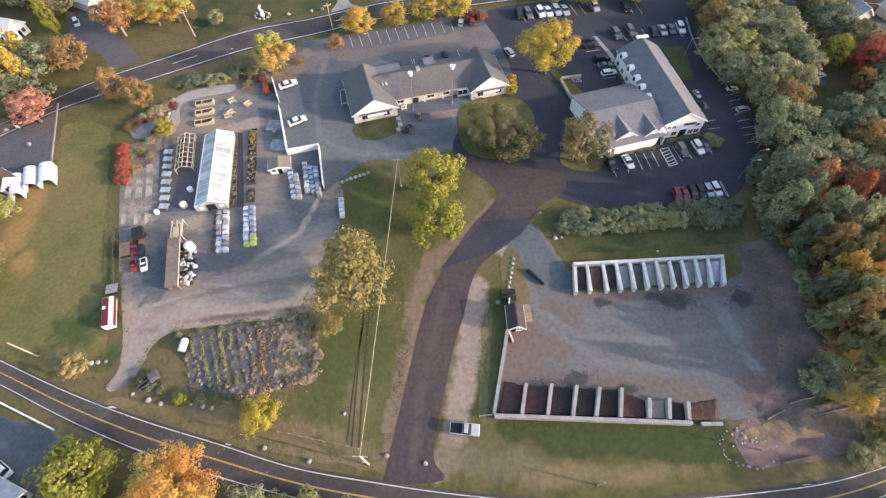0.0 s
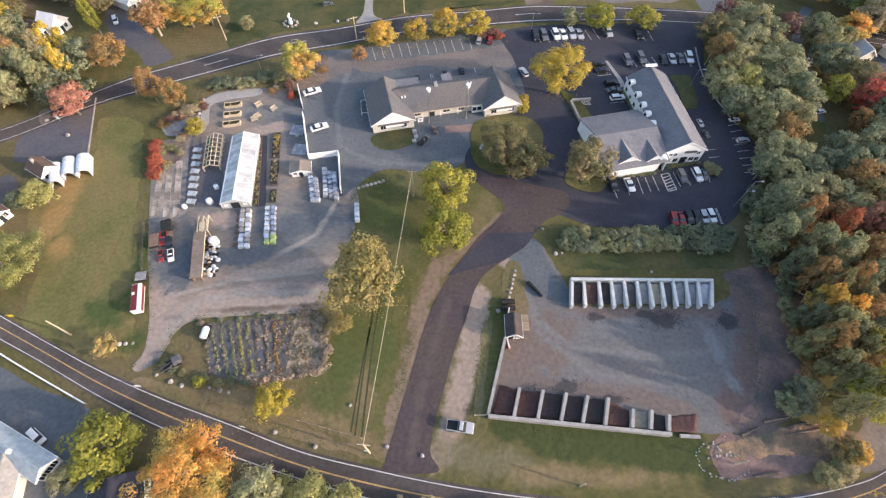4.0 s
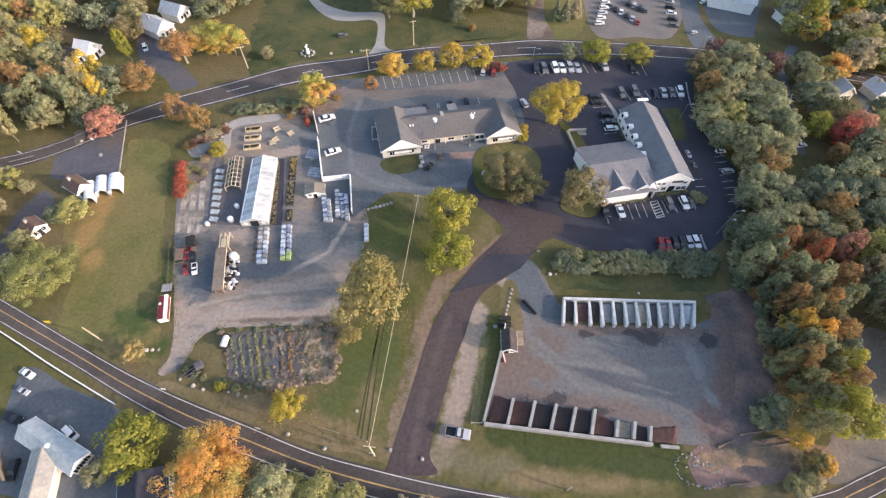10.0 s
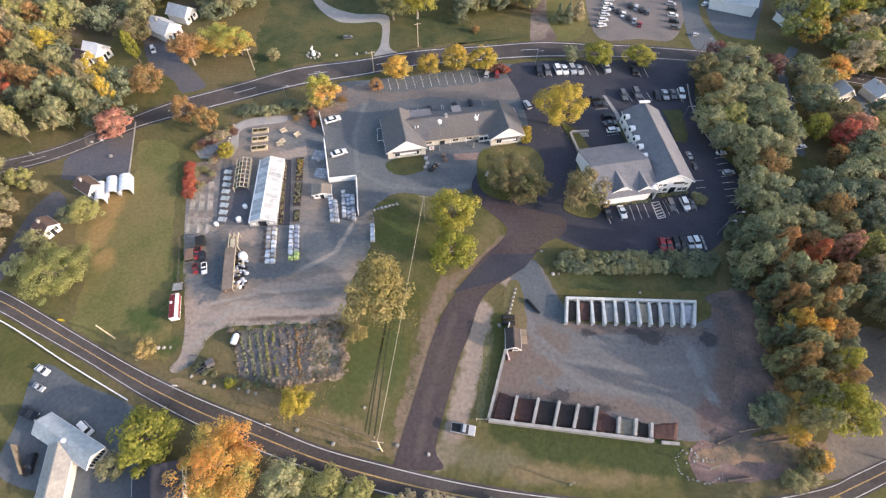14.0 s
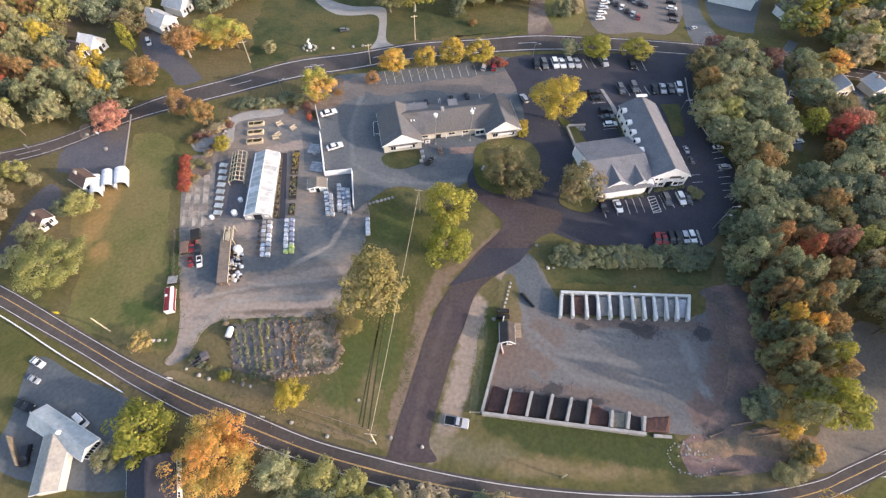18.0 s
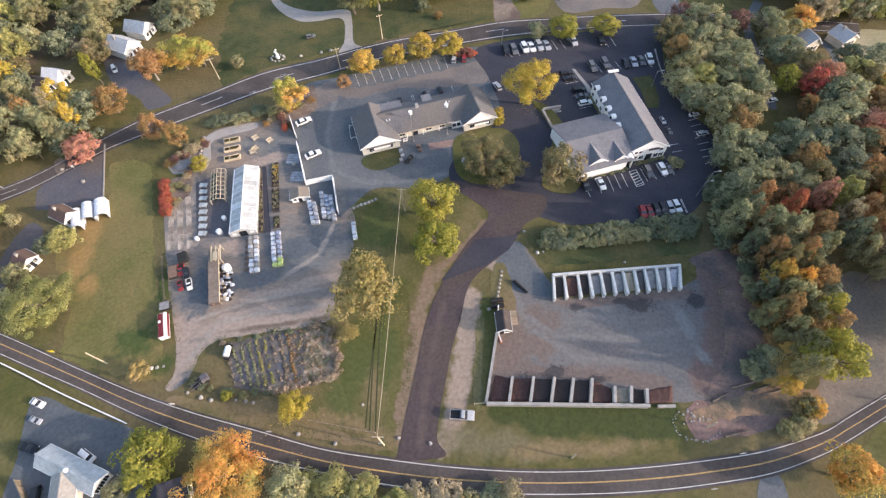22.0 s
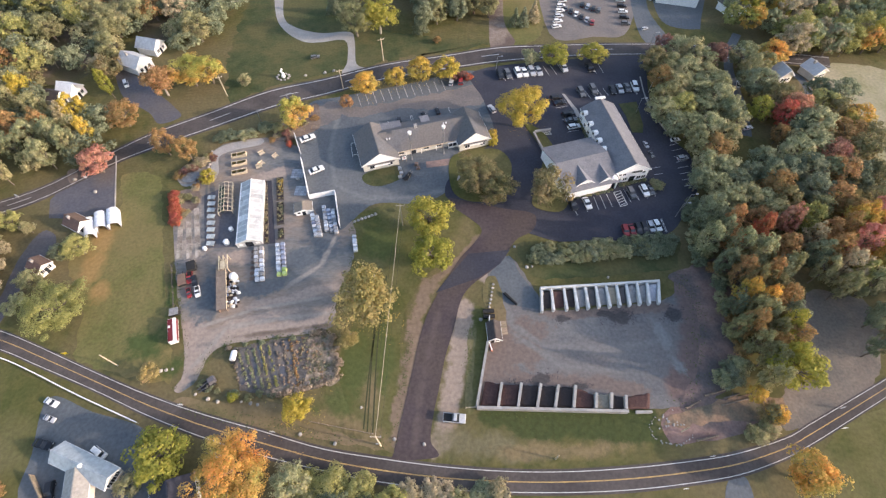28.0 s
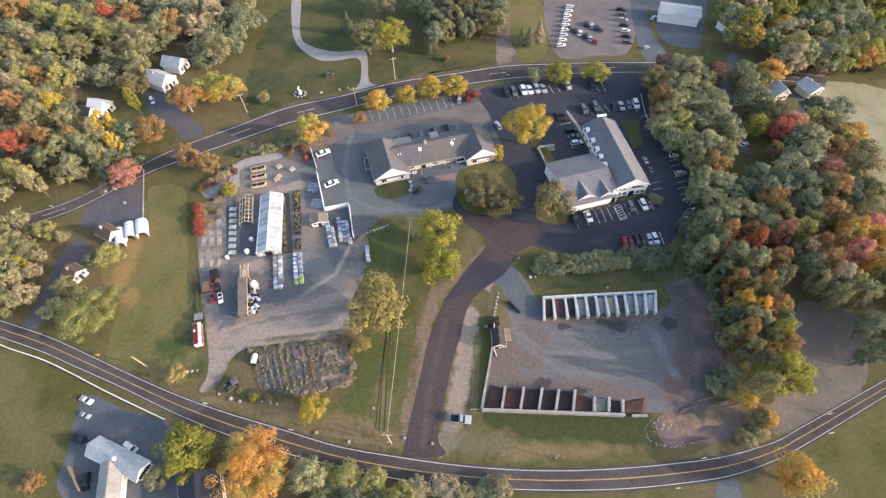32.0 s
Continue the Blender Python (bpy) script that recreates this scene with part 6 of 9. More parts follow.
slab("house_drive", [(-105.7, 78.9), (-102.1, 74.6), (-105.1, 66.4), (-106.1, 55.3), (-107.6, 47.6), (-111.1, 49.7), (-109.9, 58.0), (-110.3, 69.0), (-108.5, 77.7)], 0.025, SIDELOT, "narrow asphalt drive beside the brown-roofed houses", "driveway", ragged=0.3)
slab("planting_bed", [(-108.0, 98.6), (-109.1, 101.9), (-107.2, 102.7), (-105.2, 99.5), (-105.2, 96.1)], 0.05, DIRT, "tan bed in the house lot", "bed", ragged=0.3)
slab("south_lot", [(-87.0, 31.1), (-76.0, 27.1), (-63.8, 22.8), (-61.2, 17.3), (-57.5, 6.2), (-83.0, 8.7), (-85.9, 19.3)], 0.025, LOT, "blue-grey asphalt lot across the road", "parking lot")
slab("south_lawn", [(-112.7, 45.1), (-87.6, 33.1), (-87.6, 29.2), (-85.9, 19.3), (-83.0, 8.7), (-103.4, 7.8), (-124.4, 48.1)], 0.012, DARKGRASS, "green lawn across the road", "lawn", ragged=0.6)
slab("south_pond_lawn", [(83.5, 10.7), (101.5, 16.0), (109.2, 11.9), (94.7, -3.0), (78.0, -1.5)], 0.012, DARKGRASS, "lawn across the road bend", "lawn", ragged=0.8)
slab("south_drive", [(58.5, 3.9), (62.4, 4.4), (61.7, -0.9), (56.6, -0.7)], 0.02, LOT, "drive joining the road", "driveway")
slab("road_verge", [(-56.2, 26.1), (-41.2, 21.9), (-24.4, 17.6), (-9.5, 14.4), (-10.8, 16.1), (-15.4, 17.1), (-26.8, 21.2), (-35.3, 26.1), (-47.2, 27.0), (-57.2, 28.9)], 0.014, DRYGRASS, "brown dry verge of the road", "verge", ragged=0.8)
# band of tree shadow over the driveway, drawn as a dark slab
slab("asphalt_patch", [(11.5, 62.6), (22.6, 63.0), (19.4, 58.8), (12.9, 54.8), (1.9, 51.4), (4.9, 55.2)], 0.062, ASPHALT, "tree shadow across the driveway, laid as a dark slab", "driveway", smooth=False)
slab("planting_bed", [(-34.8, 127.8), (-32.7, 118.1), (-34.3, 114.1), (-43.3, 110.5), (-47.9, 112.1), (-45.7, 118.8), (-40.1, 123.3)], 0.06, DIRT, "brown mulched bed under the entrance tree", "bed", ragged=0.4)
slab("display_ground", [(-72.0, 81.2), (-64.7, 88.9), (-59.5, 66.6), (-67.5, 65.7)], 0.05, TANPAVE, "tan worn paving of the display floor", "paving", smooth=False)
slab("ground_fabric", [(-64.7, 88.9), (-60.9, 90.8), (-53.8, 80.0), (-52.3, 69.6), (-60.4, 69.6)], 0.05, SIDELOT, "dark grey ground fabric beside the greenhouse", "ground cover", smooth=False)
slab("ground_fabric", [(-47.4, 93.2), (-45.5, 93.3), (-41.3, 70.0), (-43.7, 69.9)], 0.05, ASPHALT, "dark fabric aisle", "ground cover", smooth=False)
slab("stone_path", [(-74.3, 96.9), (-73.9, 100.9), (-70.5, 101.8), (-67.5, 98.8), (-66.9, 95.0), (-69.5, 93.0), (-72.3, 93.3)], 0.06, GREYSTONE, "round stone garden path", "path")
slab("stone_path", [(-65.6, 106.9), (-61.3, 110.2), (-51.4, 111.9), (-51.1, 109.1), (-58.9, 107.2), (-63.3, 104.6), (-62.2, 97.5), (-64.3, 96.0), (-65.2, 102.5)], 0.05, CONCRETE, "pale curved path of the display garden", "path")
slab("fan_bed", [(-72.6, 90.7), (-67.4, 91.3), (-65.3, 87.1), (-66.7, 83.5), (-70.2, 83.9)], 0.08, DIRT, "fan-shaped planted bed", "bed")
slab("garden_plot", [(-47.4, 39.8), (-37.4, 41.6), (-25.1, 42.4), (-21.6, 30.2), (-28.6, 28.3), (-36.3, 27.8), (-44.0, 29.6)], 0.03, PLOTSOIL, "weedy soil plot with plant rows", "garden", ragged=0.5, smooth=False)
slab("straw_patch", [(-29.5, 40.0), (-24.6, 42.0), (-21.9, 30.6), (-26.0, 29.2), (-30.0, 29.4), (-28.6, 34.0)], 0.055, STRAWSOIL, "pale dry straw over the fallow end of the plot", "garden", ragged=1.0)
slab("straw_edge", [(-38.0, 29.3), (-30.0, 29.9), (-29.4, 28.4), (-36.5, 27.7)], 0.052, STRAWSOIL, "pale dry straw along the plot edge", "garden", ragged=0.6)
slab("orange_ground", [(14.7, 54.1), (17.8, 54.9), (18.8, 48.8), (18.6, 40.2), (15.8, 43.6), (13.8, 47.9)], 0.04, DRYGRASS, "dry grass strip beside the hut", "verge", ragged=0.6)
slab("bin_front_grass", [(9.7, 45.6), (14.2, 45.7), (13.6, 38.5), (9.1, 22.3), (6.7, 22.5), (8.2, 33.3)], 0.02, DARKGRASS, "long grass beside the bin wall", "verge", ragged=0.5)
slab("shop_grass", [(-17.6, 93.6), (-8.3, 96.6), (-6.4, 91.4), (-12.2, 88.5), (-16.7, 89.7)], 0.06, LUSH, "small lawn before the shop gable", "lawn")
slab("brick_walk", [(1.4, 97.4), (12.6, 98.6), (12.8, 95.9), (1.6, 94.8)], 0.06, BRICKPAVE, "pinkish brick walk before the shop", "path", smooth=False)
slab("hedge_bank", [(25.6, 64.2), (45.0, 63.6), (68.0, 64.5), (66.2, 56.2), (62.4, 53.7), (30.8, 53.4), (25.7, 58.4)], 0.015, LUSH, "grass bank behind the stone bins", "verge", ragged=0.8)
slab("courtyard_grass", [(68.1, 119.2), (74.5, 119.9), (73.3, 108.4), (72.1, 104.8), (68.7, 105.2), (69.0, 113.2)], 0.12, LUSH, "small kerbed lawn beside the office", "lawn", smooth=False)

# ======== heaps in the bins ========
def bin_fill(left, right, h, material, what, reach=0.92):
    """Loose material filling the space between two dividers, high at the back and running out at the front."""
    (a, b), (c, d) = [[Vector(p) for p in q] for q in (left, right)]
    side = (c - a).normalized() * 0.32
    bm = bmesh.new()
    n = 9
    rows = []
    for j in range(n):
        v = j / (n - 1)
        line = []
        for i in range(n):
            u = i / (n - 1)
            lo, hi = a.lerp(b, 0.06 + v * reach) + side, c.lerp(d, 0.06 + v * reach) - side
            p = lo.lerp(hi, u)
            z = h * (1 - v ** 1.7) * (0.85 + 0.15 * math.sin(math.pi * u)) + 0.22 * noise.noise((p.x * 0.9, p.y * 0.9, h)) * (1 - v) + 0.03
            if j == n - 1:
                p += (b - a).normalized() * 0.35 * noise.noise((p.x * 1.3, p.y, 2.0))
                z = 0.02
            line.append(bm.verts.new((p.x, p.y, max(z, 0.02))))
        rows.append(line)
    for r, q in zip(rows, rows[1:]):
        for i in range(n - 1):
            bm.faces.new((r[i], r[i + 1], q[i + 1], q[i]))
    edge = [v for v in rows[0]] + [r[-1] for r in rows[1:]] + rows[-1][-2::-1] + [r[0] for r in rows[-2:0:-1]]
    low = [bm.verts.new((v.co.x, v.co.y, 0.0)) for v in edge]
    for i in range(len(edge)):
        k = (i + 1) % len(edge)
        bm.faces.new((edge[i], low[i], low[k], edge[k]))
    bmesh.ops.recalc_face_normals(bm, faces=bm.faces[:])
    ob = part("mulch_mound", bm, material, smooth=True)
    ob.matrix_basis = pose(0, 0, 0.03)
    return tagged(ob, f"bank of {what} filling a concrete bin", "mound", "bulk material mounds")


lower = [((9.6, 21.8), (11.6, 28.0))] + LOWER + [((47.2, 18.9), (48.6, 22.6))]
for k, (material, what) in enumerate(((REDMULCH, "red-brown mulch"), (REDMULCH, "dark red mulch"), (BLACKMULCH, "black mulch"), (BLACKMULCH, "dark brown mulch"), (BLACKMULCH, "black mulch"), (REDMULCH, "red mulch"), (TANSTONE, "tan stone dust"), (BLACKMULCH, "black soil"), (REDMULCH, "dark red-brown mulch"))):
    bin_fill(lower[k], lower[k + 1], 0.55, material, what)
for k, (material, what) in enumerate(((BLACKMULCH, "black stone"), (REDMULCH, "brown mulch"), (BLACKMULCH, "dark soil"), (GREYSTONE, "grey stone"), (DAMP, "dark stone"), (GREYSTONE, "grey gravel"), (TANSTONE, "tan gravel"), (DAMP, "dark gravel"), (GREYSTONE, "grey gravel"), (GREYSTONE, "grey stone"), (WRAP, "white stone"))):
    bin_fill(UPPER[k], UPPER[k + 1], 1.0, material, what, 0.75)

# ======== hedges and shrubs ========
def hedge_row(a, b, n, h, r, hues, label_where, jitter=0.6, seed=1):
    rng = random.Random(seed)
    for q in between(a, b, n):
        tree((q[0] + rng.uniform(-jitter, jitter), q[1] + rng.uniform(-jitter, jitter)), h * rng.uniform(0.8, 1.2), r * rng.uniform(0.85, 1.2), rng.choice(hues), "bush", label_where)


hedge_row((27.9, 58.8), (65.5, 59.7), 17, 2.6, 2.0, ["deep", "green", "spruce", "olive"], "in the hedge above the bins", seed=2)
hedge_row((30.3, 61.5), (66.3, 62.4), 13, 2.4, 1.9, ["deep", "olive", "spruce", "green"], "in the hedge above the bins", seed=3)
hedge_row((-69.9, 78.6), (-73.2, 89.0), 14, 2.1, 1.6, ["red"], "in a clipped row", 0.06, seed=4)
hedge_row((-63.3, 111.3), (-46.9, 116.1), 6, 2.2, 2.4, ["deep", "green", "olive"], "beside the highway", 1.2, seed=8)
hedge_row((-73.6, 97.4), (-65.6, 103.7), 7, 1.6, 1.6, ["rust", "tan", "plum"], "in the display garden", 1.0, seed=9)
hedge_row((-70.9, 88.6), (-66.2, 86.2), 5, 1.2, 1.2, ["tan", "olive"], "in the fan-shaped bed", 0.8, seed=10)
hedge_row((23.6, 106.8), (22.7, 103.4), 3, 2.4, 1.5, ["yellow", "yellowgreen"], "at the shop corner", 0.2, seed=11)
hedge_row((-44.1, 114.9), (-35.0, 119.4), 5, 1.2, 1.3, ["rust", "tan"], "under the entrance tree", 1.0, seed=12)
hedge_row((14.7, 137.2), (18.7, 136.8), 3, 2.5, 1.8, ["plum", "red"], "at the end of the lot", 0.4, seed=13)
hedge_row((-42.7, 112.4), (-41.5, 107.3), 3, 2.2, 1.2, ["red", "plum"], "beside the white fence", 0.2, seed=14)
hedge_row((68.3, 83.1), (69.6, 81.6), 2, 1.8, 1.6, ["olive"], "in the office island", 0.3, seed=15)
hedge_row((-5.4, 6.3), (11.1, 4.4), 6, 3.0, 2.4, ["olive", "tan", "deep"], "across the road", 1.0, seed=16)
hedge_row((66.8, 12.0), (71.9, 13.2), 4, 2.0, 1.8, ["tan", "olive"], "beside the road", 0.6, seed=17)
hedge_row((65.4, 23.9), (69.7, 27.0), 5, 3.5, 2.2, ["spruce", "green"], "at the edge of the woods", 1.0, seed=18)
# understorey added along the wood edge to stop sun between the trunks
hedge_row((71.6, 30.5), (75.0, 52.5), 9, 2.8, 2.0, ["deep", "green", "rust", "olive"], "under the edge of the woods", 1.0, seed=20)
hedge_row((71.5, 54.5), (75.8, 74.0), 9, 3.4, 2.0, ["deep", "green", "olive"], "under the edge of the woods", 1.0, seed=21)
hedge_row((-53.2, 31.1), (-36.8, 27.2), 8, 0.9, 0.9, ["deep", "olive"], "on the road verge", 0.8, seed=19)


hedge_row((-69.6, 81.3), (-70.9, 88.6), 6, 1.2, 1.0, ["tan", "olive", "rust"], "in the display garden", 0.8, seed=31)
hedge_row((-67.0, 92.0), (-65.9, 97.3), 6, 1.3, 1.1, ["rust", "tan", "coral"], "in the display garden", 0.8, seed=32)
hedge_row((-71.6, 99.8), (-66.6, 104.4), 6, 1.5, 1.3, ["rust", "olive", "tan"], "in the display garden", 1.0, seed=33)
hedge_row((-47.6, 110.3), (-43.3, 113.6), 5, 1.1, 1.0, ["tan", "rust"], "under the entrance tree", 0.8, seed=34)
hedge_row((-70.2, 79.3), (-67.9, 82.4), 4, 0.9, 0.8, ["tan", "olive"], "at the edge of the paving", 0.5, seed=35)
hedge_row((-23.5, 40.4), (-21.8, 32.6), 5, 1.0, 0.9, ["straw"], "at the end of the plant rows", 0.6, seed=36)
hedge_row((-48.7, 40.4), (-28.8, 42.1), 6, 0.6, 0.7, ["straw", "deep"], "along the plant rows", 0.6, seed=37)


for pts in ([(-11.8, 58.9), (-13.9, 39.3), (-14.9, 18.5)], [(-10.7, 57.3), (-12.8, 39.4), (-13.7, 18.3)], [(-12.6, 47.2), (-14.5, 34.0), (-15.7, 19.2)]):
    line = curve_points(pts, steps=8)
    tagged(part("tyre_rut", strip_mesh(line, -0.16, 0.16, 0.03, 0.02), RUT), "dark narrow rut through the grass", "rut", kind="structure")

STRIPSTONE = mat("pinkish_worn_concrete", (0.47, 0.405, 0.33), (0.37, 0.32, 0.265), scale=0.4, fine=4.0, c3=(0.20, 0.165, 0.135), big=0.25, spread=0.12)
strips = tagged(thing("paving_strips", (0, 0), z=0.06), "pale concrete strips across the display floor", "paving", kind="structure")
for a, b in (((-66.7, 66.8), (-69.5, 80.7)), ((-63.9, 66.6), (-67.5, 81.4)), ((-61.6, 66.7), (-65.9, 84.1))):
    turn, ln, _ = frame_of(a, b)
    n = 7
    for k in range(n):
        o = part("concrete_strip", boxes((ln * k / n + 0.06, -0.7, 0, ln * (k + 1) / n - 0.06, 0.7, 0.06)), STRIPSTONE, strips)
        o.matrix_basis = pose(a[0], a[1], 0, 0, 0, turn)

# loose grit, soil, tufts and fallen leaves: far too many to count
def dusting(name, spots, size, material, label, seed, z=0.07):
    """Small flat patches, dense in the middle of each spot and thinning outwards. A spot: centre, length, width, turn, count."""
    nr = np.random.default_rng(seed)
    v, f = [], []
    for (cx, cy), sx, sy, turn, count in spots:
        a = radians(turn)
        g = nr.normal(size=(count, 2)) * (sx / 2, sy / 2)
        for gx, gy in g:
            x, y = cx + gx * math.cos(a) - gy * math.sin(a), cy + gx * math.sin(a) + gy * math.cos(a)
            # patches gather in drifts
            if noise.noise((x * 0.28, y * 0.28, seed)) + 0.5 * noise.noise((x * 0.9, y * 0.9, seed)) < nr.uniform(-0.6, 0.25):
                continue
            r, b, h = size * nr.uniform(0.4, 1.3), len(v), z + nr.uniform(0, 0.012)
            t0, st = nr.uniform(0, 6.28), nr.uniform(0.5, 1.0)
            for k in range(6):
                q = r * nr.uniform(0.7, 1.2)
                px, py = q * math.cos(k * 1.047), q * st * math.sin(k * 1.047)
                v.append((x + px * math.cos(t0) - py * math.sin(t0), y + px * math.sin(t0) + py * math.cos(t0), h))
            f.append([b + k for k in range(6)])
    return tagged(new(name, mesh_of(name, v, f, material)), label, "ground litter", kind="stuff")


def along_spots(pts, width, per_metre, step=2.0):
    """Spots along a line of points."""
    out = []
    for a, b in zip(pts, pts[1:]):
        a, b = Vector(a), Vector(b)
        m = max(1, round((b - a).length / step))
        turn = math.degrees(math.atan2(b.y - a.y, b.x - a.x))
        out += [(tuple(a.lerp(b, (k + 0.5) / m)), (b - a).length / m * 1.2, width, turn, int(per_metre * (b - a).length / m)) for k in range(m)]
    return out


dusting("spilt_mulch", [((32.6, 42.0), 2.2, 1.2, 0, 90), ((46.8, 41.5), 4.5, 2.2, 5, 420), ((43.7, 42.5), 3, 1, 0, 90), ((60.2, 41.0), 3, 2.2, 20, 260), ((24.6, 27.4), 3.2, 1.4, 10, 280), ((17.4, 27.4), 2, 1.0, 0, 60), ((33.2, 25.2), 2.5, 1.0, 0, 90)], 0.16, DARKGRIT, "dark mulch spilt before the bins", 85, 0.085)
dusting("grass_tufts", along_spots([(-59.1, 30.9), (-58.4, 38.0), (-67.4, 65.4)], 1.0, 16) + along_spots([(-23.4, 50.6), (-24.0, 43.9), (-31.4, 42.3), (-48.9, 41.0), (-52.8, 38.2), (-54.4, 32.9)], 1.2, 18) + along_spots([(-20.4, 75.5), (-19.5, 63.7), (-21.8, 56.9), (-23.4, 50.6)], 1.2, 14)
        + along_spots([(-9.6, 15.6), (-7.9, 24.4), (-5.8, 34.3), (-5.1, 43.8)], 1.4, 18) + along_spots([(7.4, 27.2), (9.3, 37.3), (10.8, 45.6)], 1.2, 18) + along_spots([(10.2, 21.3), (47.4, 18.0)], 1.4, 14) + along_spots([(-56.4, 26.7), (-41.4, 22.7), (-24.5, 18.3), (-10.7, 15.4)], 1.6, 12)
        + along_spots([(65.3, 53.0), (66.8, 41.4), (61.4, 28.5), (52.9, 19.2)], 3.0, 16) + [((-17.6, 33.9), 5, 10, 0, 300), ((-49.3, 40.2), 8, 2, 0, 60)], 0.13, GREENTUFT, "green grass tufts along the edges of bare ground", 87, 0.075)


def litter(name, centres, count, size, spread, material, label, seed, lift=0.05):
    nr = np.random.default_rng(seed)
    c = np.array(centres)
    p = c[nr.integers(0, len(c), count)] + nr.normal(size=(count, 2)) * spread
    v, f = [], []
    for i, (x, y) in enumerate(p):
        s = size * nr.uniform(0.5, 1.4)
        t = nr.uniform(0, 2 * math.pi)
        dx, dy, z = math.cos(t) * s, math.sin(t) * s, lift + nr.uniform(0, size * 0.5)
        v += [(x - dx, y - dy, z), (x + dy, y - dx, z), (x + dx, y + dy, z), (x - dy, y + dx, z)]
        f.append([4 * i, 4 * i + 1, 4 * i + 2, 4 * i + 3])
    return tagged(new(name, mesh_of(name, v, f, material)), label, "ground litter", kind="stuff")


litter("fallen_leaves", [(-18.1, 133.0), (-7.4, 135.6), (1.7, 138.5), (11.0, 139.5), (-41.2, 116.4), (34.7, 113.0), (-30.7, 23.7), (-41.1, 10.9), (-13.9, 47.1), (-13.7, 44.9)], 1800, 0.09, 3.0, LEAVES["gold"], "fallen yellow leaves under the trees", 73, 0.08)
# ======== shop and office details ========
root, ml, wl, dl, mr, wr, dr, mm, length, depth = SHOP
for m, w, d, side in ((ml, wl, dl, "left"), (mr, wr, dr, "right")):
    for x in (w * 0.25, w * 0.75):
        window(root, m, x, 0, 0.8, 1.5, 1.2)
    for k in range(4):
        window(root, m, 0 if side == "left" else w, d * (0.2 + 0.2 * k), 0.9, 1.2, 1.3, "left" if side == "left" else "right")
    part("porch_sign", boxes((w * 0.3, -0.75, 1.9, w * 0.75, -0.62, 2.4)), WHITEPAINT, root, "blank white sign board").matrix_basis = m
    part("porch_roof", boxes((w * 0.12, -0.55, 2.45, w * 0.88, -0.003, 2.55)), SHINGLE, root).matrix_basis = m
for k in range(7):
    x = length * (0.08 + 0.14 * k)
    if k in (2, 5):
        door(root, mm, x, 0, w=1.6, material=GLASS)
    else:
        window(root, mm, x, 0, 0.8, 1.8, 1.5)
part("eave_trim", boxes((0.3, -0.72, 2.15, length * 0.82, -0.62, 2.45)), PALEWOOD, root, "tan trim board under the eave").matrix_basis = mm
for k in range(5):
    part("porch_post", boxes((length * (0.1 + 0.17 * k) - 0.08, -0.6, 0, length * (0.1 + 0.17 * k) + 0.08, -0.44, 2.42)), WHITEPAINT, root).matrix_basis = mm
for x0, x1 in ((0.06, 0.3), (0.52, 0.62)):
    bm = bmesh.new()
    a, b, z0 = length * x0, length * x1, 3.9
    prism(bm, [(a, z0 - 1.3), (b, z0 - 1.3), (b, z0 + 0.5), (a, z0 + 0.5)], depth * 0.66, depth * 0.98)
    part("rear_dormer", bm, SHINGLE2, root, "pale flat-roofed rear dormer").matrix_basis = mm
for x, y in ((0.1, 0.3), (0.13, 0.3), (0.74, 0.42), (0.77, 0.42)):
    bm = bmesh.new()
    tube(bm, (length * x, depth * y, 3.4), (length * x, depth * y, 5.0 if y < 0.4 else 5.6), 0.2)
    part("vent_pipe", bm, WHITEPAINT, root, "white roof vent pipe").matrix_basis = mm
# white glazed bay at the end of the porch
bay = part("glazed_bay", boxes((length * 0.74, -1.05, 0, length * 0.93, -0.75, 0.7), (length * 0.74, -1.05, 2.0, length * 0.93, -0.75, 2.2), *((length * (0.74 + 0.0464 * k), -1.05, 0.7, length * (0.74 + 0.0464 * k) + 0.16, -0.75, 2.0) for k in range(5))), WHITEPAINT, root, "white framed glazed bay")
bay.matrix_basis = mm
for k in range(4):
    part("pane", boxes((length * (0.74 + 0.0464 * k) + 0.16, -0.95, 0.7, length * (0.7864 + 0.0464 * k), -0.9, 2.0)), GLASS, bay)
part("chimney", boxes((length * 0.42, depth * 0.5 - 0.6, 4.8, length * 0.42 + 0.9, depth * 0.5 + 0.5, 6.2)), CONCRETE, root).matrix_basis = mm

root, m1, w1, d1, m2, w2, d2 = OFFICE
for k in range(9):
    window(root, m1, w1, d1 * (0.06 + 0.11 * k), 2.9, 1.2, 1.2, "right")
    window(root, m1, w1, d1 * (0.06 + 0.11 * k), 0.8, 1.2, 1.2, "right")
    window(root, m1, 0, d1 * (0.06 + 0.11 * k), 0.9, 1.2, 1.1, "left")
for z in (0.8, 2.5):
    for k in range(6):
        window(root, m2, w2 * (0.08 + 0.165 * k), d2, z, 1.2, 1.1, "back")
for x in (0.17, 0.29, 0.86):
    window(root, m1, w1 * x, 0, 3.0, 0.9, 0.8)
for x in (0.18, 0.36, 0.76, 0.9):
    window(root, m1, w1 * x, 0, 0.7, 1.2, 1.2)
door(root, m1, w1 * 0.56, 0, w=1.8, h=2.3)
part("name_board", boxes((w1 * 0.5, -0.14, 3.6, w1 * 0.79, -0.003, 4.25)), DARKBOARD, root, "dark board on the white gable").matrix_basis = m1
part("roof_sign_plate", boxes((w1 * 0.5 - 1.6, d1 - 0.6, 7.6, w1 * 0.5 + 1.6, d1 + 0.3, 7.95)), WHITEPAINT, root, "white cap at the ridge end").matrix_basis = m1
